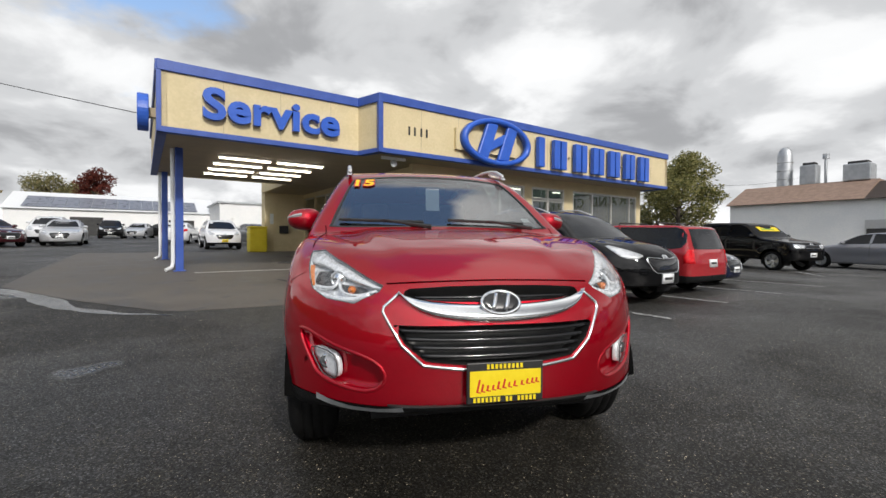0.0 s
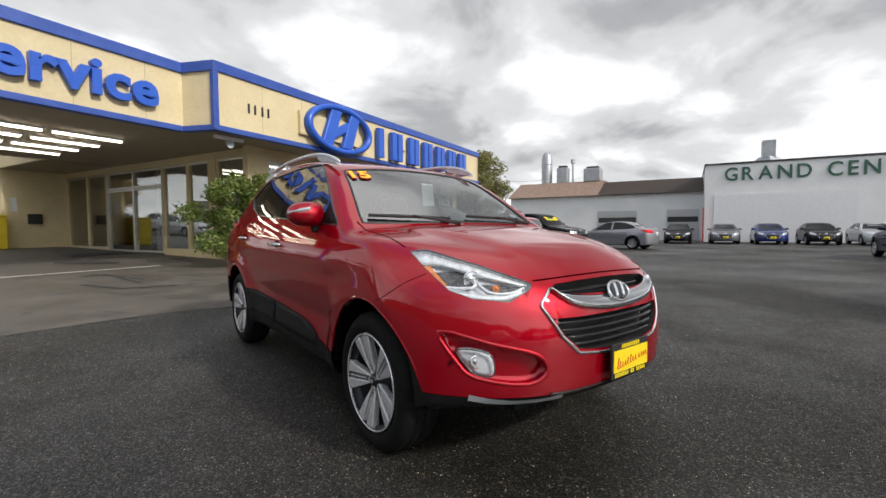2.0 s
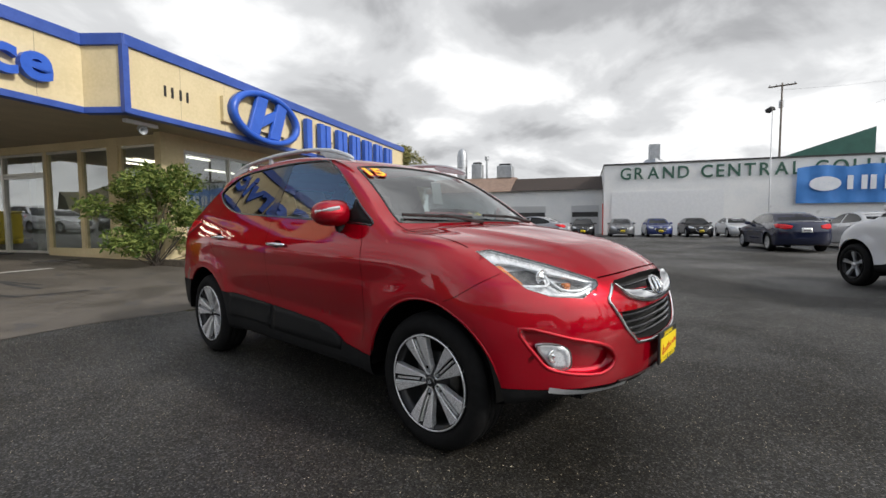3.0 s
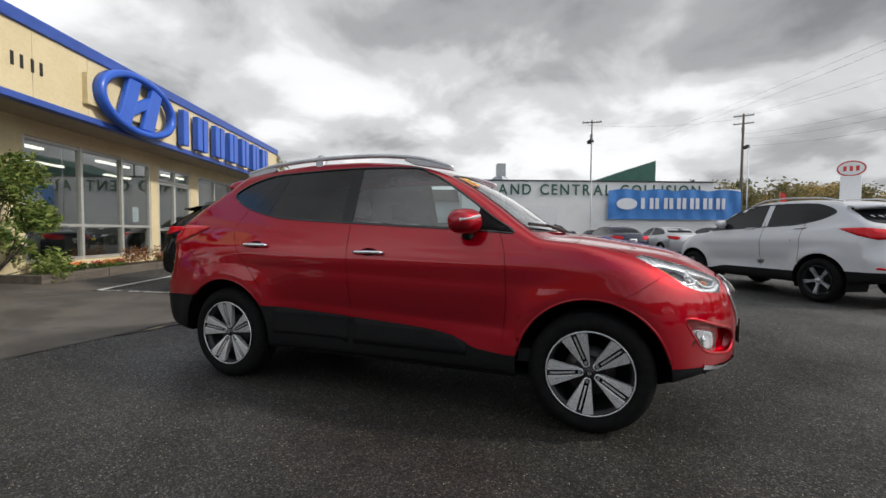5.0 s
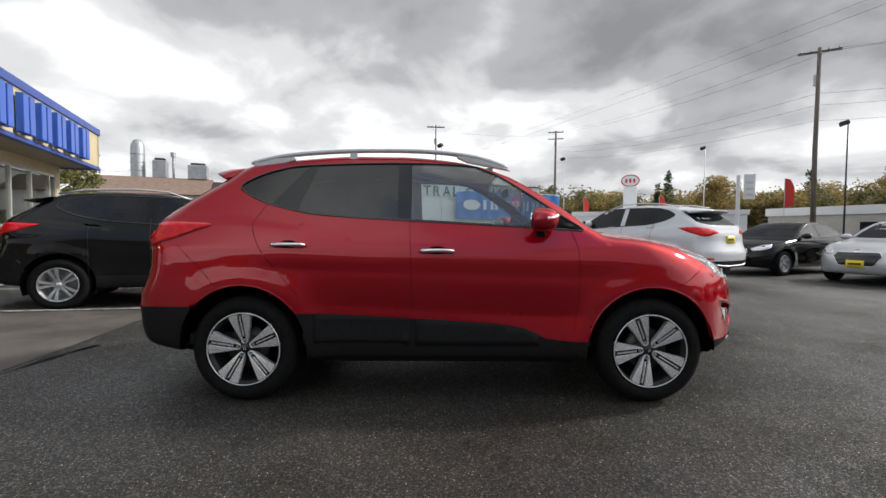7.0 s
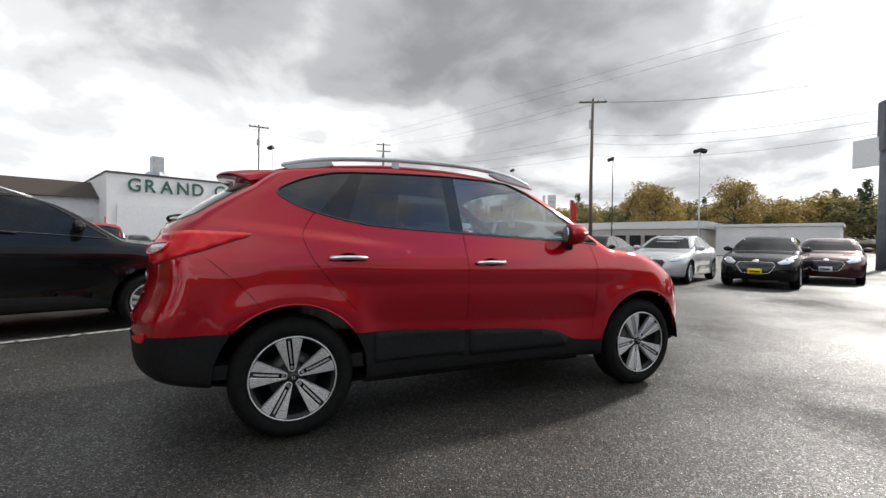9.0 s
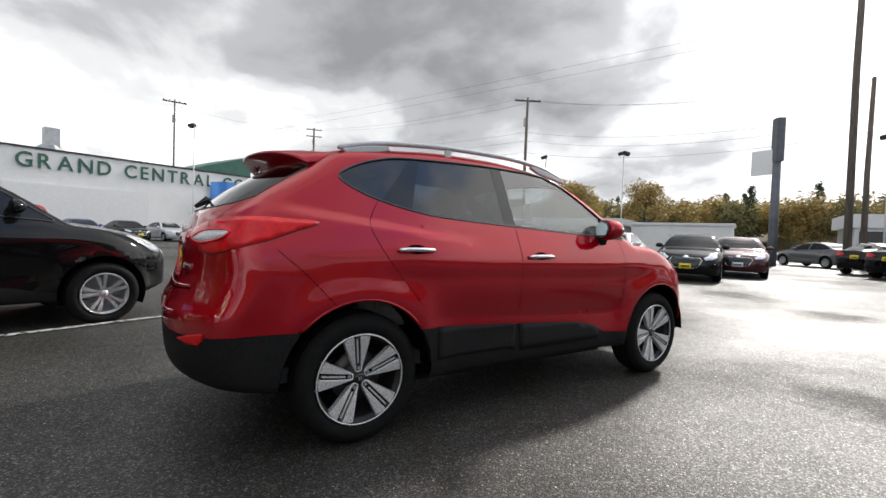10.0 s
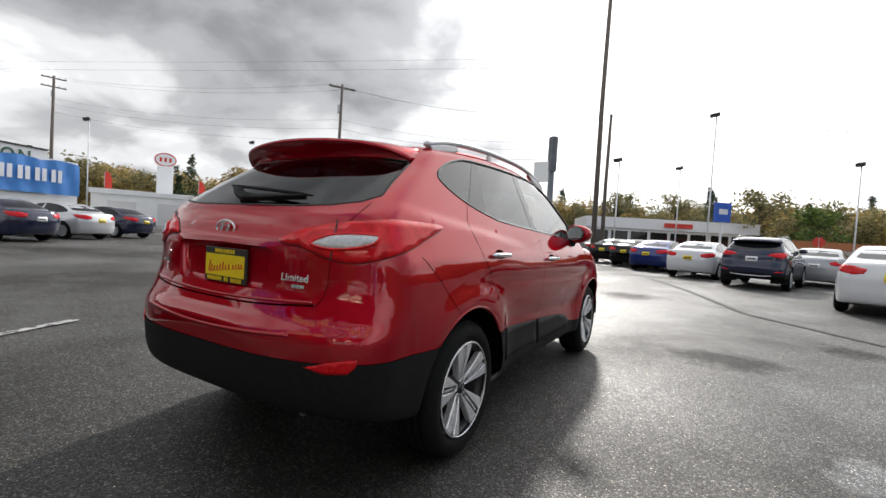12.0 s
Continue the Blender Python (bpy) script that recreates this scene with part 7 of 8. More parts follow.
LEAF_GREEN = leaf("green_leaves", (0.06, 0.11, 0.028), (0.17, 0.23, 0.06))
LEAF_AUTUMN = leaf("turning_leaves", (0.135, 0.130, 0.060), (0.29, 0.255, 0.115))
LEAF_OLIVE = leaf("olive_leaves", (0.13, 0.14, 0.05), (0.36, 0.33, 0.13))
LEAF_GOLD = leaf("golden_leaves", (0.24, 0.18, 0.065), (0.46, 0.34, 0.125))
LEAF_RED = leaf("red_leaves", (0.085, 0.018, 0.014), (0.17, 0.04, 0.025))
LEAF_BUSH = leaf("bush_leaves", (0.085, 0.14, 0.030), (0.30, 0.36, 0.10))
NEEDLES = leaf("conifer_green", (0.035, 0.06, 0.03), (0.07, 0.10, 0.045))


def tree(u, v, height, spread, mat_, label, seed=1, count=2600, size=0.16, low=0.28):
    rnd = random.Random(seed)
    x, y = from_b(u, v)
    ob = thing("tree", pose(x, y, rise(v)), label, "tree")
    bm = bmesh.new()
    limb(bm, (0, 0, -0.1), (rnd.uniform(-0.2, 0.2), rnd.uniform(-0.2, 0.2), height * 0.75), height * 0.025, height * 0.008, rnd, 0.04, 9)
    tips = []
    for i in range(11):
        z = height * (low + 0.5 * i / 11)
        a = i * 2.4 + rnd.uniform(-0.3, 0.3)
        L = spread * rnd.uniform(0.55, 0.95) * (1 - 0.4 * i / 11)
        tip = (L * math.cos(a), L * math.sin(a), z + height * rnd.uniform(0.10, 0.22))
        limb(bm, (0, 0, z), tip, height * 0.010, height * 0.003, rnd)
        tips.append(tip)
    part("trunk", bm, BARK, ob, "", True)
    bm = bmesh.new()
    tips += [(0, 0, height * 0.82), (0.2 * spread, 0, height * 0.9), (-0.15 * spread, 0.1, height * 0.7)]
    for i, tip in enumerate(tips):
        r = spread * rnd.uniform(0.34, 0.55)
        foliage(bm, tip, (r, r, r * 0.8), count // len(tips), size, seed=seed * 50 + i, shell=0.35)
    part("crown", bm, mat_, ob)
    return ob


tree(25.7, 5.7, 7.0, 2.8, LEAF_OLIVE, "broad green tree turning yellow beside the lot", 3, 16000, 0.105, 0.12)
tree(27.6, 8.4, 4.4, 2.2, LEAF_OLIVE, "low green tree turning yellow beside the lot", 5, 4200, 0.11, 0.12)
tree(24.6, 9.6, 3.8, 2.0, LEAF_OLIVE, "low green tree turning yellow beside the lot", 15, 3800, 0.11, 0.10)
tree(-10.2, 65, 9.2, 2.6, LEAF_RED, "tall tree in dark red autumn leaf", 7, 5200, 0.17)
tree(-15.4, 69, 8.0, 4.0, LEAF_AUTUMN, "round tree turning brown behind the white building", 8, 4500, 0.18)
tree(-21.5, 60, 7.5, 3.0, LEAF_GOLD, "golden tree at the end of the white building", 9, 1600, 0.28)
tree(-13, 72, 7.5, 3.5, LEAF_AUTUMN, "round tree turning brown behind the white building", 10, 1800, 0.28)
tree(19.5, -82, 11.5, 4.6, LEAF_GOLD, "tall golden autumn tree beyond the road", 11, 4200, 0.24)
tree(13.0, -108, 14.5, 6.0, LEAF_GOLD, "tall golden autumn tree beyond the road", 12, 4800, 0.28)
tree(29, -104, 15, 5.0, LEAF_GOLD, "tall golden autumn tree beyond the road", 13, 4500, 0.28)
tree(-33, -86, 11, 5.5, LEAF_AUTUMN, "broad tree with thin crown beyond the road", 14, 2600, 0.23)
tree(-31, -56, 8.2, 3.6, LEAF_AUTUMN, "broad tree with thin crown beside the road", 16, 1500, 0.24)
tree(-35.5, -53.6, 6.3, 2.4, LEAF_GREEN, "round green tree beside the road", 17, 1500, 0.22)
tree(57, -95, 13.5, 4.6, LEAF_GOLD, "tall golden autumn tree beyond the road", 18, 4200, 0.27)
tree(-24, -88, 11, 4.5, LEAF_AUTUMN, "broad tree with thin crown beyond the road", 19, 2600, 0.24)


def woods():
    """Far mixed woods on a low rise: many ragged crowns in one object for each leaf colour."""
    rnd = random.Random(4)
    sets = {"a": bmesh.new(), "b": bmesh.new(), "c": bmesh.new()}
    for i in range(420):
        a = math.radians(rnd.uniform(-128, -22))
        R = rnd.uniform(118, 190)
        u, v = R * math.cos(a), R * math.sin(a)
        key = rnd.choice("aaabbbbc")
        h = rnd.uniform(10, 15.5) * (1.1 if key == "c" else 1) * (0.8 + 0.2 * R / 150)
        base = (R - 118) * 0.045
        w = h * (0.20 if key == "c" else 0.36)
        if key == "c":
            for k in range(5):
                foliage(sets[key], (u, v, base + h * (0.25 + 0.16 * k)), (w * (1.15 - 0.2 * k), w * (1.15 - 0.2 * k), h * 0.12), 110, 0.42, seed=i * 9 + k, shell=0.2)
        else:
            for k in range(4):
                foliage(sets[key], (u + rnd.uniform(-w, w) * 0.6, v + rnd.uniform(-w, w) * 0.6, base + h * rnd.uniform(0.3, 0.75)), (w * 0.75, w * 0.75, h * 0.24), 190, 0.44, seed=i * 9 + k, shell=0.2)
    for key, mat_, label in (("a", LEAF_AUTUMN, "far mixed woods turning yellow in autumn"), ("b", LEAF_GOLD, "far woods in golden autumn leaf"), ("c", NEEDLES, "far dark green conifers")):
        ob = part("far_woods", sets[key], mat_)
        ob.matrix_world = MB
        tagged(ob, label, "woods", kind="stuff")


woods()
HILL = surface("wooded_hillside", (0.045, 0.045, 0.02), (0.13, 0.10, 0.035), 0.35, (0.85, 0.95), bump=1.0, bump_scale=0.5)
bm = bmesh.new()
prev = None
for i in range(181):
    a = math.radians(-180 + 2 * i)
    row = []
    if 90 < i < 150:
        prev = None
        continue
    # unseen stretch behind the camera, added and raised to darken reflections in the doors
    behind = min(1.0, max(0.0, (27 - i) / 6)) if i < 90 else min(1.0, (i - 149) / 6)
    for R, h in ((112, -0.3), (125, 1.5 + 12 * behind), (160, 7.0 + 14.0 * behind + 3 * noise.noise((i * 0.3, 0, 0))), (230, 15.0 + 5.0 * noise.noise((i * 0.22, 3, 0)) + 1.2 * noise.noise((i * 0.9, 5, 0))), (330, 4)):
        row.append(bm.verts.new((R * math.cos(a), R * math.sin(a), h)))
    if prev:
        for k in range(4):
            bm.faces.new((prev[k], prev[k + 1], row[k + 1], row[k]))
    prev = row
bmesh.ops.recalc_face_normals(bm, faces=bm.faces)
hill = part("backdrop", bm, HILL, None, "", True)
hill.matrix_world = MB
tagged(hill, "low wooded hill far beyond the road, with an added higher stretch out of view", "hill", kind="structure")


def bush():
    ob = thing("bush", MB @ Matrix.Translation((1.25, 1.0, rise(1))), "leafy green shrub in front of the showroom corner", "shrub")
    k_ = 1.36
    rnd = random.Random(6)
    tips = []
    for i in range(32):
        a = rnd.uniform(0, 6.28)
        L = rnd.uniform(0.25, 0.95) * k_
        tip = (L * math.cos(a), L * math.sin(a) * 0.75, k_ * (rnd.uniform(0.4, 1.75)) - L * 0.3)
        bm = bmesh.new()
        limb(bm, (rnd.uniform(-0.1, 0.1), rnd.uniform(-0.1, 0.1), 0), tip, 0.014, 0.004, rnd, 0.15, 5)
        part("stem", bm, BARK, ob)
        tips.append(tip)
    bm = bmesh.new()
    for i, tip in enumerate(tips):
        foliage(bm, tip, (0.40, 0.36, 0.33), 300, 0.055, seed=300 + i, shell=0.15)
    part("leaves", bm, LEAF_BUSH, ob)


bush()
FLOWER = {"orange": surface("orange_petals", (0.62, 0.12, 0.02), (0.75, 0.22, 0.03), 12, (0.5, 0.7)), "red": surface("red_petals", (0.45, 0.02, 0.02), (0.6, 0.05, 0.04), 12, (0.5, 0.7))}
FERN = leaf("rusty_fronds", (0.16, 0.07, 0.03), (0.36, 0.17, 0.07))
rnd = random.Random(12)
for i in range(16):
    u = 2.4 + 0.24 * i
    big = 4.2 < u < 5.3
    ob = thing("flowering_plant", MB @ Matrix.Translation((u, rnd.uniform(0.35, 0.65), rise(0.4) + 0.10)), "rusty leafy plant in the flower bed" if big else "small bedding plant with bright flowers", "plant", "bedding plants")
    bm = bmesh.new()
    h = 0.34 if big else 0.13
    foliage(bm, (0, 0, h * 0.7), (0.22, 0.2, h * 0.8), 150, 0.035, seed=700 + i, shell=0.2)
    part("leaves", bm, FERN if big else LEAF_GREEN, ob)
    if not big:
        bm = bmesh.new()
        foliage(bm, (0, 0, h * 1.2), (0.15, 0.15, 0.06), 60, 0.026, seed=800 + i, shell=0.3)
        part("flowers", bm, FLOWER["orange" if i % 3 else "red"], ob)


# ---- parked cars ----
P_BLACK = paint("black_paint", (0.004, 0.004, 0.0046), (0.007, 0.007, 0.0078), 0.1, 0.25)
P_BLACK.node_tree.nodes["Principled BSDF"].inputs["Coat Weight"].default_value = 0.6
P_WHITE = paint("white_paint", (0.66, 0.67, 0.69), (0.72, 0.73, 0.75), 0.0, 0.35)
P_SILVER = paint("silver_paint", (0.52, 0.53, 0.55), (0.60, 0.61, 0.63), 0.45, 0.32)
P_DULL = paint("dull_silver_paint", (0.30, 0.31, 0.33), (0.38, 0.39, 0.41), 0.4, 0.34)
P_MAROON = paint("maroon_paint", (0.05, 0.010, 0.014), (0.07, 0.014, 0.018), 0.3, 0.3)
P_SLATE = paint("slate_paint", (0.26, 0.265, 0.29), (0.32, 0.325, 0.35), 0.45, 0.32)
P_GREY = paint("grey_paint", (0.12, 0.125, 0.135), (0.16, 0.165, 0.175), 0.5, 0.32)
P_NAVY = paint("navy_paint", (0.012, 0.016, 0.040), (0.018, 0.022, 0.055), 0.3, 0.28)
P_BLUE = paint("blue_paint", (0.014, 0.026, 0.13), (0.02, 0.036, 0.17), 0.35, 0.3)
P_RED = paint("faded_red_paint", (0.30, 0.018, 0.024), (0.36, 0.028, 0.032), 0.0, 0.4)
Y = PLATE_YELLOW

plain_car("large", 1.96, -4.15, -1, P_BLACK, "glossy black compact SUV parked nose out by the showroom", None, "", "black_suv")
plain_car("wagon", 4.45, -3.75, 180, P_RED, "old faded red estate car parked nose in", None, "", "estate_car")
plain_car("sedan", 6.7, -3.3, 0, P_NAVY, "small dark saloon parked nose out", None, "", "saloon_car", 0.93)
STICKER_GREEN = surface("sticker_green", (0.10, 0.28, 0.05), (0.14, 0.34, 0.07), 6, (0.4, 0.5))
off = plain_car("offroad", 15.0, -2.7, -18, P_BLACK, "old black off-road car with a sticker on its windscreen", None, "", "off_road_car")
for ob in [c for c in off.children if c.name.startswith("windscreen")]:
    pts = [v.co.copy() for v in ob.data.vertices]
    mid = sum(pts, Vector()) / len(pts)
    top = max(p.z for p in pts)
    lo = min(p.z for p in pts)
    back = max(p.y for p in pts) - min(p.y for p in pts)
    slope = math.degrees(math.atan2(top - lo, back))
    st = part("windscreen_sticker", box((-0.50, -0.02, 0.012), (0.50, 0.24, 0.016), Matrix.Translation(mid) @ pose(0, 0, 0, slope, 0, 0)), PLATE_YELLOW, off, "yellow price sticker with unreadable writing")
    part("sticker_bar", box((-0.38, 0.06, 0.0165), (0.30, 0.13, 0.018), Matrix.Translation(mid) @ pose(0, 0, 0, slope, 0, 0)), STICKER_GREEN, st)
plain_car("sedan", 18.9, -5.4, 165, P_SLATE, "slate grey saloon parked nose in on the open lot", None, "", "saloon_car")
for v, c, l in ((-8.25, P_BLACK, "small black hatchback"), (-10.95, P_GREY, "small grey hatchback"), (-13.4, P_BLUE, "small bright blue hatchback"), (-15.9, P_BLACK, "small black hatchback"), (-18.4, P_SILVER, "small silver hatchback"),
                (-20.9, P_BLACK, "small black hatchback"), (-23.6, P_SILVER, "small silver hatchback")):
    plain_car("sedan", 29.3, v, -90, c, l + " facing out from the white wall", Y, "cars along the white wall", "parked_car", 0.94)
plain_car("sedan", 14.3, -15.7, 90, P_NAVY, "dark navy saloon seen from behind", None, "", "saloon_car")
plain_car("sedan", 15.1, -18.7, 90, P_SILVER, "pale beige saloon seen from behind", Y, "", "saloon_car")
plain_car("sedan", 15.8, -21.7, 90, P_NAVY, "dark blue saloon seen from behind", Y, "", "saloon_car")
plain_car("large", 1.85, -13.89, 98, P_WHITE, "large white SUV seen from its side and rear", Y, "", "white_suv", 1.05, "slim")
plain_car("sedan", 1.5, -19.2, 180, P_BLACK, "black saloon facing the building", None, "cars facing the building", "saloon_car")
plain_car("sedan", -1.1, -19.4, 180, P_SILVER, "silver saloon facing the building", Y, "cars facing the building", "saloon_car")
plain_car("sedan", -3.5, -20.2, 180, P_BLACK, "black saloon facing the building", Y, "cars facing the building", "saloon_car")
plain_car("sedan", -4.75, -23.6, 180, P_MAROON, "dark red saloon behind the black one", None, "", "saloon_car")
plain_car("sedan", -4.8, -31.5, 0, P_WHITE, "white saloon parked far across the lot", Y, "", "saloon_car")
plain_car("sedan", -8.5, -37, 40, P_GREY, "grey saloon parked far across the lot", None, "", "saloon_car")
for u, v, c, k, l in ((-12.0, -14.0, P_WHITE, "sedan", "white saloon"), (-12.2, -19.3, P_BLUE, "large", "dark blue compact SUV"), (-11.6, -22.4, P_WHITE, "sedan", "white saloon"), (-11.0, -25.4, P_BLUE, "sedan", "blue saloon"),
                      (-10.7, -28.0, P_BLACK, "sedan", "black saloon"), (-10.2, -30.6, P_BLACK, "sedan", "black saloon")):
    plain_car(k, u, v, -38, P_NAVY if k == "large" else c, l + " in the angled row seen from behind", Y if k == "sedan" else None, "angled row of cars", "parked_car")
plain_car("sedan", -15.7, -22.05, -38, P_DULL, "silver saloon behind the angled row", None, "", "saloon_car")
plain_car("large", -1.5, 16.3, 0, P_WHITE, "white compact SUV facing out behind the canopy", Y, "", "white_suv", 0.92)
plain_car("sedan", 1.4, 21.5, 10, P_GREY, "grey saloon behind the yellow bin", None, "", "saloon_car")
plain_car("sedan", -8.5, 22.4, 0, P_SILVER, "silver saloon facing out at the side of the lot", None, "", "saloon_car")
plain_car("large", -9.75, 27, 0, P_WHITE, "white SUV facing out at the side of the lot", None, "", "white_suv")
plain_car("sedan", -11.4, 20.8, 35, P_MAROON, "dark red saloon at the side of the lot", None, "", "saloon_car")
plain_car("sedan", -12.6, 23.6, 35, P_BLACK, "black saloon at the side of the lot", None, "", "saloon_car")
plain_car("large", -7.25, 40, 0, P_BLACK, "dark pickup-like car by the white building", None, "", "parked_car")
plain_car("sedan", -5.15, 41, -15, P_SILVER, "silver saloon by the white building", None, "", "saloon_car")
plain_car("sedan", -2.75, 25.5, 165, P_WHITE, "white saloon behind the canopy", None, "", "saloon_car")
plain_car("sedan", -2.9, 41.5, 30, P_BLACK, "dark saloon by the white building", None, "", "saloon_car")

# ---- loose things by the canopy ----
bin_ = thing("waste_bin", MB @ Matrix.Translation((-0.45, 12.1, rise(12.1))), "yellow plastic waste bin with a dark lid", "bin")
part("body", prism([(-0.38, -0.38), (0.38, -0.38), (0.38, 0.38), (-0.38, 0.38)], 0.0, 1.12), YELLOW, bin_, bevel=0.05)
for z in (0.25, 0.55, 0.85):
    part("rib", box((-0.395, -0.395, z), (0.395, 0.395, z + 0.05)), YELLOW, bin_, bevel=0.01)
part("lid", box((-0.40, -0.40, 1.12), (0.40, 0.40, 1.20)), YELLOW, bin_, bevel=0.03)


# ---- buildings round the lot ----
def bbox_part(name, lo, hi, mat_, parent, label="", bevel=0.0):
    return part(name, box(lo, hi), mat_, parent, label, bevel=bevel)


gc = thing("collision_shop", MB, "white block building with green lettering along its top", "building")
bbox_part("wall", (33, -33.2, -0.3), (52, -9.9, 5.75), WHITE, gc)
bbox_part("wall", (33.3, -36.0, -0.3), (52, -33.2, 5.2), WHITE, gc)
bbox_part("coping", (32.93, -33.25, 5.75), (52, -9.85, 5.87), DARK, gc)
bbox_part("painted_panel", (32.96, -18.65, 0.0), (33, -10.5, 3.55), WHITE_PLAIN, gc, "plain white painted panel")
bbox_part("red_post", (32.7, -9.85, 0.0), (32.78, -9.77, 2.6), PLATE_RED, gc)
bbox_part("lower_band", (32.97, -33.2, 0.0), (33, -18.8, 1.0), SATIN, gc)
def spaced_sign(text, v0, v1, z, size):
    """Green letters set one by one along a wall that faces the lot."""
    ob = thing("shop_sign", MB, "green letters reading GRAND CENTRAL COLLISION on a white wall", "sign")
    made = []
    x = 0.0
    for ch in text:
        if ch == " ":
            x += 0.62
            continue
        me = letters("letter", ch, size, 0.05, Matrix(), GREEN_TEXT, ob, 1.0, 0.014)
        xs = [p.co.x for p in me.data.vertices]
        made.append((me, x - min(xs)))
        x += max(xs) - min(xs) + 0.30
    k = (v0 - v1) / (x - 0.30)
    for me, at in made:
        me.matrix_local = Matrix.Translation((32.95, v0 - at * k, z)) @ pose(0, 0, 0, 90, 0, -90) @ Matrix.Diagonal((k, 1, 1, 1))


spaced_sign("GRAND CENTRAL COLLISION", -11.15, -31.9, 4.55, 1.36)
banner = thing("banner", MB, "wide blue cloth banner with a plain white oval and bars", "banner")
bm = bmesh.new()
prev = None
for i in range(41):
    v = -23.2 - 12.4 * i / 40
    sag = 0.18 * (1 - abs(math.sin(i * math.pi / 10)))
    row = [bm.verts.new((32.7 + 0.05 * math.sin(i * 1.3 + z), v, z if z < 5 else 5.1 - sag)) for z in (2.35, 3.0, 3.7, 4.4, 5.1)]
    if prev:
        for k in range(4):
            bm.faces.new((prev[k], row[k], row[k + 1], prev[k + 1]))
    prev = row
bmesh.ops.recalc_face_normals(bm, faces=bm.faces)
part("cloth", bm, BANNER, banner, "", True)
part("oval", prism([(math.cos(a) * 0.95, math.sin(a) * 0.52) for a in np.linspace(0, 2 * math.pi, 32, endpoint=False)], 0, 0.02, Matrix.Translation((32.6, -24.9, 3.75)) @ pose(0, 0, 0, 90, 0, -90)), BANNER_WHITE, banner)
part("oval_bar", box((32.58, -25.35, 3.55), (32.6, -24.45, 3.9)), BANNER, banner)
v = -26.2
for i, w in enumerate((1.15, 1.15, 1.05, 1.05, 1.05, 1.05, 0.32)):
    for a, b in ([(0, 0.32)] if w < 0.5 else [(0, 0.34), (w - 0.34, w)]):
        part("bar", box((32.58, v - b, 3.3), (32.6, v - a, 4.3)), BANNER_WHITE, banner)
    v -= w + 0.17
gable = thing("green_building", MB, "green sheet-metal gable behind the white building", "building")
part("wall", prism([(-25.5, 0), (-31.4, 0), (-31.4, 8.9), (-25.5, 6.9)], 40, 48, Matrix(((0, 0, 1, 0), (1, 0, 0, 0), (0, 1, 0, 0), (0, 0, 0, 1)))), GREEN_METAL, gable)
vent = thing("roof_vent", MB @ Matrix.Translation((40, -14.6, 5.5)), "grey sheet-metal stack on the roof", "vent")
part("duct", box((-0.45, -0.45, 0), (0.45, 0.45, 2.85)), STEEL, vent)
part("hood", lathe([(0.2, 1.25), (0.95, 1.25), (1.5, 0.66), (1.55, 0.001)], 4, "z"), STEEL, vent)
low = thing("workshop_building", MB, "low white workshop with tan and brown roofs and garage doors", "building")
bbox_part("wall", (36, -9.9, -0.3), (50, 6.8, 4.1), WHITE, low)
rf = lambda v0, v1, ridge, m_, name: part(name, prism([(35.6, 4.05), (39.5, ridge), (50, ridge), (50, 4.05)], -v1, -v0, Matrix(((1, 0, 0, 0), (0, 0, -1, 0), (0, 1, 0, 0), (0, 0, 0, 1)))), m_, low)
rf(-9.9, -1.6, 5.55, BROWN_ROOF, "brown_roof")
rf(-1.6, 7.0, 5.75, TAN_ROOF, "tan_roof")
for a, b in ((-4.9, -1.6), (-9.6, -7.2)):
    d = bbox_part("garage_door", (35.95, a, 0.0), (36.0, b, 2.6), SATIN, low, "grey sectional garage door")
    for i in range(5):
        part("door_panel", box((35.93, a + 0.08, 0.06 + 0.5 * i), (35.95, b - 0.08, 0.50 + 0.5 * i)), DARK if i == 3 else SATIN, d)
stack = thing("extract_duct", MB @ Matrix.Translation((40, 4.3, 5.7)), "tall grey extract duct with a rounded cowl", "vent")
part("duct", lathe([(0, 0.55), (2.6, 0.55), (3.05, 0.45), (3.3, 0.25), (3.38, 0.001)], 24, "z"), STEEL, stack, "", True)
for z in (0.6, 1.3, 2.0):
    part("band", lathe([(z, 0.56), (z + 0.02, 0.59), (z + 0.06, 0.59), (z + 0.08, 0.56)], 24, "z"), STEEL, stack)
for u, v, z, w, h, nm in ((40, 2.6, 5.7, 0.55, 1.6, "roof_fan"), (40, -0.4, 5.7, 0.8, 1.3, "roof_fan")):
    o = thing(nm, MB @ Matrix.Translation((u, v, z)), "grey boxy extractor on the roof", "vent")
    part("housing", box((-w, -w, 0), (w, w, h)), STEEL, o, bevel=0.08)
    part("cap", box((-w * 0.7, -w * 0.7, h), (w * 0.7, w * 0.7, h + 0.2)), DARK, o)
pipe = thing("flue_pipe", MB @ Matrix.Translation((40, 1.6, 5.6)), "slim grey flue pipe with a cowl", "vent")
part("pipe", lathe([(0, 0.10), (2.1, 0.10), (2.1, 0.22), (2.5, 0.22), (2.52, 0.001)], 14, "z"), STEEL, pipe)

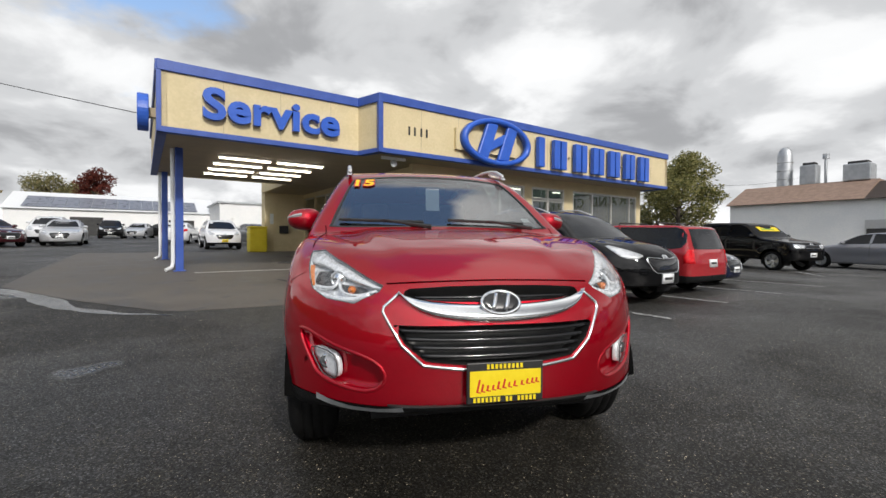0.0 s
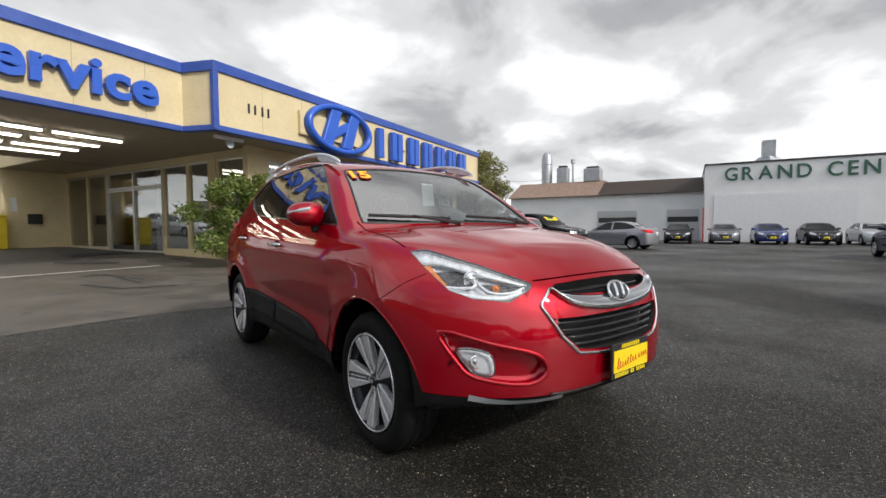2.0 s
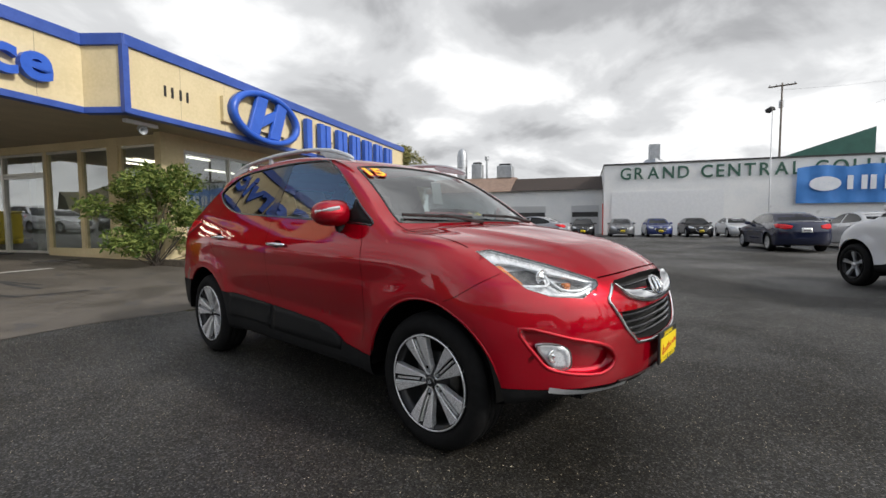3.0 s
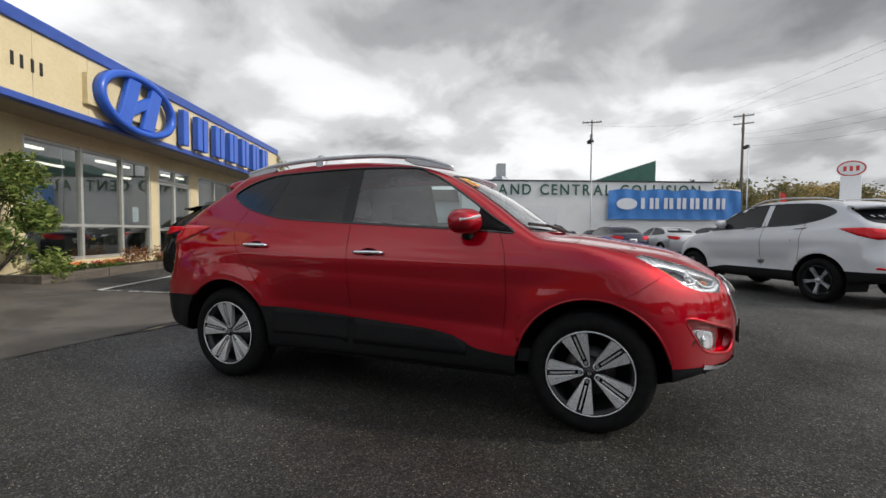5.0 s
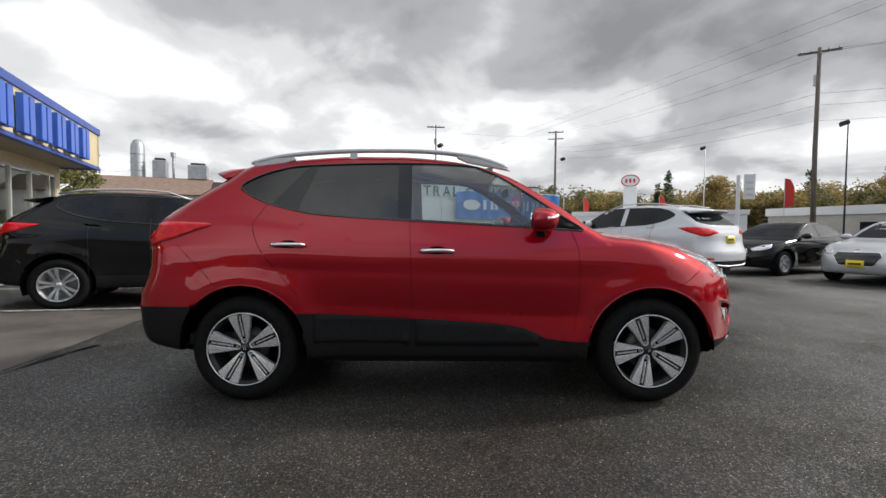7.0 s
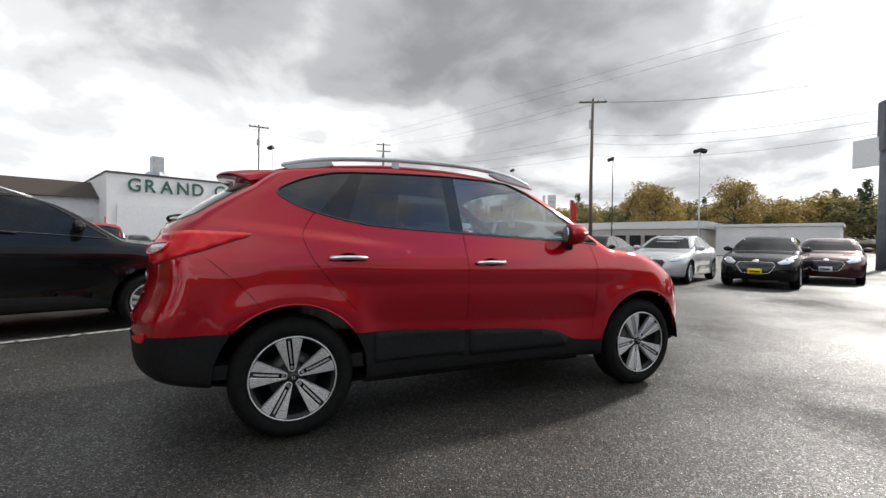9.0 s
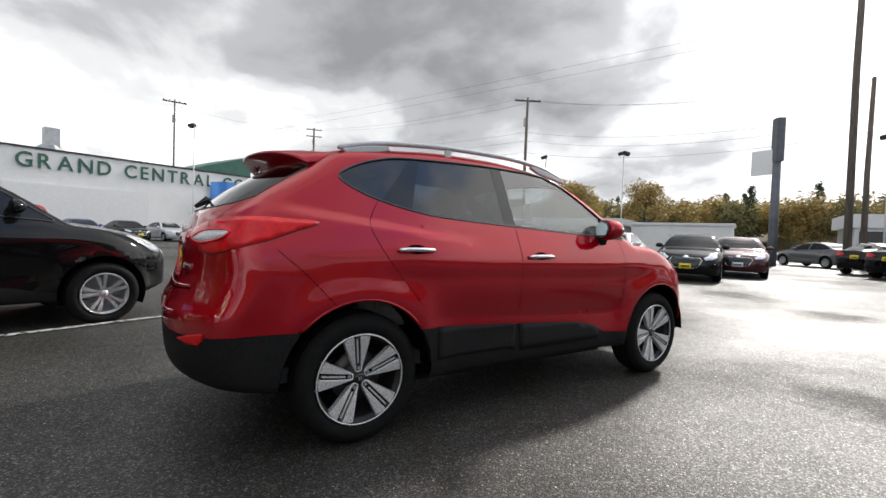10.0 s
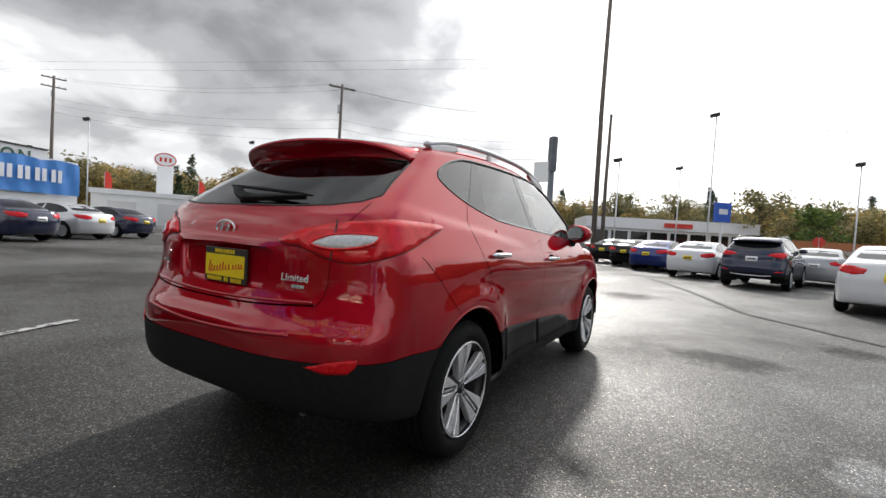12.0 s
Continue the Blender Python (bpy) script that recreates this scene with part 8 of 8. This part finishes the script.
SOLAR = surface("solar_panels", (0.15, 0.16, 0.19), (0.20, 0.21, 0.25), 2, (0.25, 0.35))
left = thing("storage_building", MB, "long white metal building with solar panels on its roof", "building")
bbox_part("wall", (-17.2, 55, 0.8), (3.0, 70, 4.35), WHITE, left)
part("roof", prism([(54.7, 4.3), (61, 6.6), (70, 6.6), (70, 4.3)], -17.4, 3.2, Matrix(((0, 0, 1, 0), (1, 0, 0, 0), (0, 1, 0, 0), (0, 0, 0, 1)))), WHITE_PLAIN, left)
sl = math.degrees(math.atan2(2.3, 6.3))
for i in range(14):
    part("solar_panel", box((-15.8 + 1.2 * i, 0.5, 0.06), (-14.63 + 1.2 * i, 4.6, 0.12), Matrix.Translation((0, 54.7, 4.3)) @ pose(0, 0, 0, sl, 0, 0)), SOLAR, left)
# dark panels on the wall paint the shade inside two open bays
bbox_part("bay_shade_panel", (-11.7, 54.9, 0.9), (-8.7, 55.0, 3.5), DARK, left)
bbox_part("bay_shade_panel", (-2.2, 54.9, 0.9), (0.6, 55.0, 3.4), DARK, left)
shed = thing("grey_shed", MB, "plain pale grey shed behind the lot", "building")
bbox_part("wall", (2.4, 46, 0.8), (12, 56, 5.2), WHITE, shed)
bbox_part("roof", (2.2, 45.8, 5.2), (12.2, 56.2, 5.4), STEEL, shed)
road_bld = thing("showroom_building", MB, "low grey and white showroom with dark windows across the road", "building")
bbox_part("wall", (-30.5, -64, -0.2), (-13, -56, 3.0), SATIN, road_bld)
bbox_part("roof_band", (-31, -64, 3.0), (-12.5, -55.5, 4.2), WHITE_PLAIN, road_bld)
for i in range(8):
    bbox_part("window", (-30.2 + 2.15 * i, -55.97, 0.4), (-28.4 + 2.15 * i, -55.9, 2.7), DARK_PANE, road_bld)
bbox_part("red_sign", (-24, -55.4, 3.3), (-21, -55.3, 3.8), PLATE_RED, road_bld)
far_bld = thing("long_building", MB, "long low beige building across the road", "building")
bbox_part("wall", (8, -72, -0.2), (27, -62, 3.1), INNER, far_bld)
bbox_part("roof_band", (7.8, -72, 3.1), (27.2, -61.8, 4.0), SATIN, far_bld)
for i in range(5):
    bbox_part("window", (9.2 + 1.9 * i, -61.97, 0.6), (10.6 + 1.9 * i, -61.9, 2.3), DARK_PANE, far_bld)
depot = thing("depot_building", MB @ Matrix.Translation((33.2, -50.2, 0)) @ pose(0, 0, 0, 0, 0, 40.8), "long low white depot beside the road", "building")
part("wall", box((-9.6, -6.0, -0.2), (9.6, 0.0, 3.2)), WHITE, depot)
part("roof_band", box((-9.8, -6.2, 3.2), (9.8, 0.15, 3.75)), WHITE_PLAIN, depot, bevel=0.03)
for i in range(4):
    part("loading_door", box((-8.2 + 4.6 * i, 0.0, 0.0), (-5.6 + 4.6 * i, 0.05, 2.5)), SATIN, depot)
white_far = thing("white_building", MB, "low white flat building across the road", "building")
bbox_part("wall", (-4, -72, -0.2), (7, -64, 3.3), WHITE, white_far)
bbox_part("roof_band", (-4.2, -72.2, 3.3), (7.2, -63.8, 3.6), WHITE_PLAIN, white_far)
ORANGE_WALL = surface("orange_hoarding", (0.36, 0.13, 0.05), (0.44, 0.17, 0.07), 1, (0.6, 0.75))
wall_o = thing("roadside_wall", MB, "pale wall with a rusty orange top along the road", "wall")
part("wall", box((-44, -46, -0.2), (-25.8, -45.6, 1.7)), INNER, wall_o)
part("orange_top", box((-44, -46.02, 1.7), (-25.8, -45.58, 2.4)), ORANGE_WALL, wall_o)


# ---- poles, signs and wires ----
def utility_pole(u, v, h, r=0.16, arms=1, along=(1, 0), name="utility_pole"):
    ob = thing(name, MB @ Matrix.Translation((u, v, rise(v))), "weathered wooden utility pole with a crossarm" if arms else "tall dark wooden pole", "pole")
    part("pole", tube([(0, 0, -0.3), (0.02 * h * 0.2, 0, h * 0.5), (0, 0, h)], [r * 1.2, r, r * 0.75], 10), WOOD_POLE, ob, "", True)
    d = Vector((along[0], along[1], 0)).normalized()
    for i in range(arms):
        z = h - 0.3 - 1.1 * i
        arm = part("crossarm", box((-1.25, -0.06, -0.07), (1.25, 0.06, 0.07), Matrix.Translation((0, 0, z)) @ Matrix(((d.x, -d.y, 0, 0), (d.y, d.x, 0, 0), (0, 0, 1, 0), (0, 0, 0, 1)))), WOOD_POLE, ob)
        for k in (-1.1, -0.5, 0.5, 1.1):
            ins = part("insulator", lathe([(0, 0.03), (0.06, 0.06), (0.12, 0.04), (0.16, 0.05), (0.2, 0.001)], 10, "z"), STEEL, arm)
            ins.matrix_local = Matrix.Translation((d.x * k, d.y * k, z + 0.07))
    if arms:
        t_ = part("transformer", lathe([(0, 0.001), (0.0, 0.22), (0.75, 0.22), (0.82, 0.1), (0.85, 0.001)], 16, "z"), STEEL, ob)
        t_.matrix_local = Matrix.Translation((0.36 * d.y + 0.05, -0.36 * d.x, h - 2.6))
    return ob


def street_lamp(u, v, h, heads=1, dark=False):
    ob = thing("lot_lamp", MB @ Matrix.Translation((u, v, rise(v))), "slim lamp post with a dark floodlight head" if heads == 1 else "slim lamp post with two floodlight heads", "lamp")
    part("post", tube([(0, 0, -0.1), (0, 0, h)], [0.06, 0.035], 10), DARK if dark else WHITE_PLAIN, ob, "", True)
    for i in range(heads):
        a = 0.6 + math.pi * i
        part("head", box((-0.05, -0.20, -0.12), (0.42, 0.20, 0.13), pose(0, 0, h, 0, 18, math.degrees(a))), DARK, ob, "dark floodlight head", bevel=0.03)
    return ob


utility_pole(12.8, -43.1, 14.6, 0.16, 1, (0.8, 0.6))
utility_pole(55, -52, 18.2, 0.19, 2, (0.6, 0.8))
utility_pole(52, -28.9, 16.2, 0.11, 1, (0.3, 1))
utility_pole(-10.2, -35.4, 10.2, 0.13, 0)
utility_pole(-9.45, -34.6, 21.0, 0.16, 0)
street_lamp(30.8, -20.9, 9.0)
street_lamp(-16.3, -33.5, 9.8)
street_lamp(3.1, -40.0, 8.05, 2)
street_lamp(-26.4, -35.7, 7.4, 1)
street_lamp(31.7, -35.4, 8.9)
street_lamp(22.2, -44.1, 9.1)
street_lamp(9.3, -39.5, 8.1, 1, True)
street_lamp(-10.9, -35.0, 7.0)
street_lamp(-17.7, -42.7, 7.9)
pyl = thing("sign_pylon", MB @ Matrix.Translation((38.9, -52.2, 0)), "white pylon with a plain red and white oval on top", "sign")
part("column", box((-0.85, -0.6, 0), (0.85, 0.6, 7.3), pose(0, 0, 0, 0, 0, -136)), WHITE_PLAIN, pyl, bevel=0.06)
fwd = pose(0, 0, 8.1, 90, 0, -136) @ Matrix.Scale(1.2, 4)
part("oval", prism([(math.cos(a) * 1.0, math.sin(a) * 0.72) for a in np.linspace(0, 2 * math.pi, 32, endpoint=False)], -0.2, 0.2, fwd), WHITE_PLAIN, pyl)
part("oval_ring", prism([(math.cos(a) * 0.97, math.sin(a) * 0.69) for a in np.linspace(0, 2 * math.pi, 32, endpoint=False)], 0.2, 0.212, fwd), PLATE_RED, pyl)
part("oval_face", prism([(math.cos(a) * 0.87, math.sin(a) * 0.58) for a in np.linspace(0, 2 * math.pi, 32, endpoint=False)], 0.2, 0.22, fwd), WHITE_PLAIN, pyl)
for x in (-0.42, 0.0, 0.42):
    part("oval_bar", box((x - 0.11, -0.22, 0.22), (x + 0.11, 0.22, 0.23), fwd), PLATE_RED, pyl)
for u, v in ((41.8, -46.8), (35.0, -53.2), (17.0, -47.1)):
    fl_ = thing("feather_flag", MB @ Matrix.Translation((u, v, 0)), "red feather flag on a thin pole", "flag", "feather flags")
    part("pole", tube([(0, 0, 0), (0, 0, 5.8)], 0.03, 6), STEEL, fl_)
    part("cloth", prism([(0.03, 3.3), (0.65, 3.5), (0.7, 5.0), (0.4, 5.7), (0.03, 5.8)], -0.01, 0.01, pose(0, 0, 0, 90, 0, -136)), PLATE_RED, fl_)
ws_ = thing("white_sign", MB @ Matrix.Translation((11.35, -33.4, 0)), "small white board sign on posts with plain grey bars", "sign")
part("board", box((-0.30, -0.05, 3.2), (0.30, 0.05, 4.75), pose(0, 0, 0, 0, 0, 45)), WHITE_PLAIN, ws_)
for z in (3.4, 3.75, 4.15):
    part("print_bar", box((-0.2, 0.05, z), (0.2, 0.055, z + 0.16), pose(0, 0, 0, 0, 0, 45)), SATIN, ws_)
part("post", tube([(0.47, 0.33, 0), (0.47, 0.33, 4.7)], 0.11, 10), WHITE_PLAIN, ws_)
bs_ = thing("blue_sign", MB @ Matrix.Translation((-19.8, -39.5, 0)), "square blue sign on a pale post", "sign")
part("board", box((-0.7, -0.1, 3.3), (0.7, 0.1, 4.8), pose(0, 0, 0, 0, 0, 20)), BLUE_SIGN, bs_)
part("print_bar", box((-0.4, 0.1, 3.9), (0.4, 0.11, 4.3), pose(0, 0, 0, 0, 0, 20)), WHITE_PLAIN, bs_)
part("post", tube([(0, 0, 0), (0, 0, 3.3)], 0.09, 8), WHITE_PLAIN, bs_)
TALL_GREY = surface("grey_sign_paint", (0.10, 0.11, 0.13), (0.15, 0.16, 0.18), 2, (0.5, 0.6))
tall = thing("pylon_sign", MB @ Matrix.Translation((-6.27, -34.5, 0)), "tall grey roadside pylon with a narrow sign board seen edge on", "sign")
part("column", tube([(0, 0, 0), (0, 0, 6.0)], [0.24, 0.20], 12), TALL_GREY, tall, "", True)
part("board", box((-0.20, -0.26, 5.9), (0.20, 0.26, 8.3), pose(0, 0, 0, 0, 0, 25)), TALL_GREY, tall)
part("side_board", box((-0.1, -1.3, 5.2), (0.1, -0.1, 6.6), pose(0, 0, 0, 0, 0, 60)), SATIN, tall)
stop = thing("stop_sign", MB @ Matrix.Translation((-27.0, -40.0, 0)), "red octagonal road sign on a post", "sign")
part("plate", prism([(0.4 * math.cos(a), 0.4 * math.sin(a)) for a in np.linspace(0.39, 6.67, 8, endpoint=False)], 0, 0.02, pose(0, 0, 2.2, 90, 0, 150)), PLATE_RED, stop)
part("post", tube([(0, 0, 0), (0, 0, 2.6)], 0.03, 6), STEEL, stop)


def wire(a, b, sag, r=0.009):
    pts = []
    for i in range(25):
        t = i / 24
        p = Vector(a).lerp(Vector(b), t)
        p.z -= sag * 4 * t * (1 - t)
        pts.append(MB @ p)
    ob = part("overhead_wire", tube(pts, r, 5), BLACK)
    return tagged(ob, "thin black overhead power line", "wire", "overhead wires")


for dz, k in ((0.0, -1.1), (0.0, 1.1), (-2.2, 0.0), (-2.8, 0.0), (-3.6, 0.1)):
    wire((55 + k * 0.6, -52 + k * 0.8, 18.0 + dz * 1.2), (12.8 + k * 0.8, -43.1 + k * 0.6, 14.4 + dz * 1.4), 0.9)
    wire((12.8 + k * 0.8, -43.1 + k * 0.6, 14.4 + dz * 1.4), (-10.5 + k * 0.5, -36.4, 10.4 + dz * 0.8), 0.9)
    wire((-10.5 + k * 0.5, -36.4, 10.4 + dz * 0.8), (-70, -38, 11 + dz), 1.0)
wire((55, -52, 17.6), (52, -28.4, 15.5), 0.6)
wire((RIGHT, 3.5, 4.2), (60, 8, 9.0), 0.8, 0.011)
wire((LEFT, 4.0, 4.3), (-33, 33, 15.5), 0.5, 0.011)
for v0, z0 in ((-46, 17), (-49, 19)):
    wire((70, v0, z0), (-70, v0 + 8, z0), 1.2, 0.009)
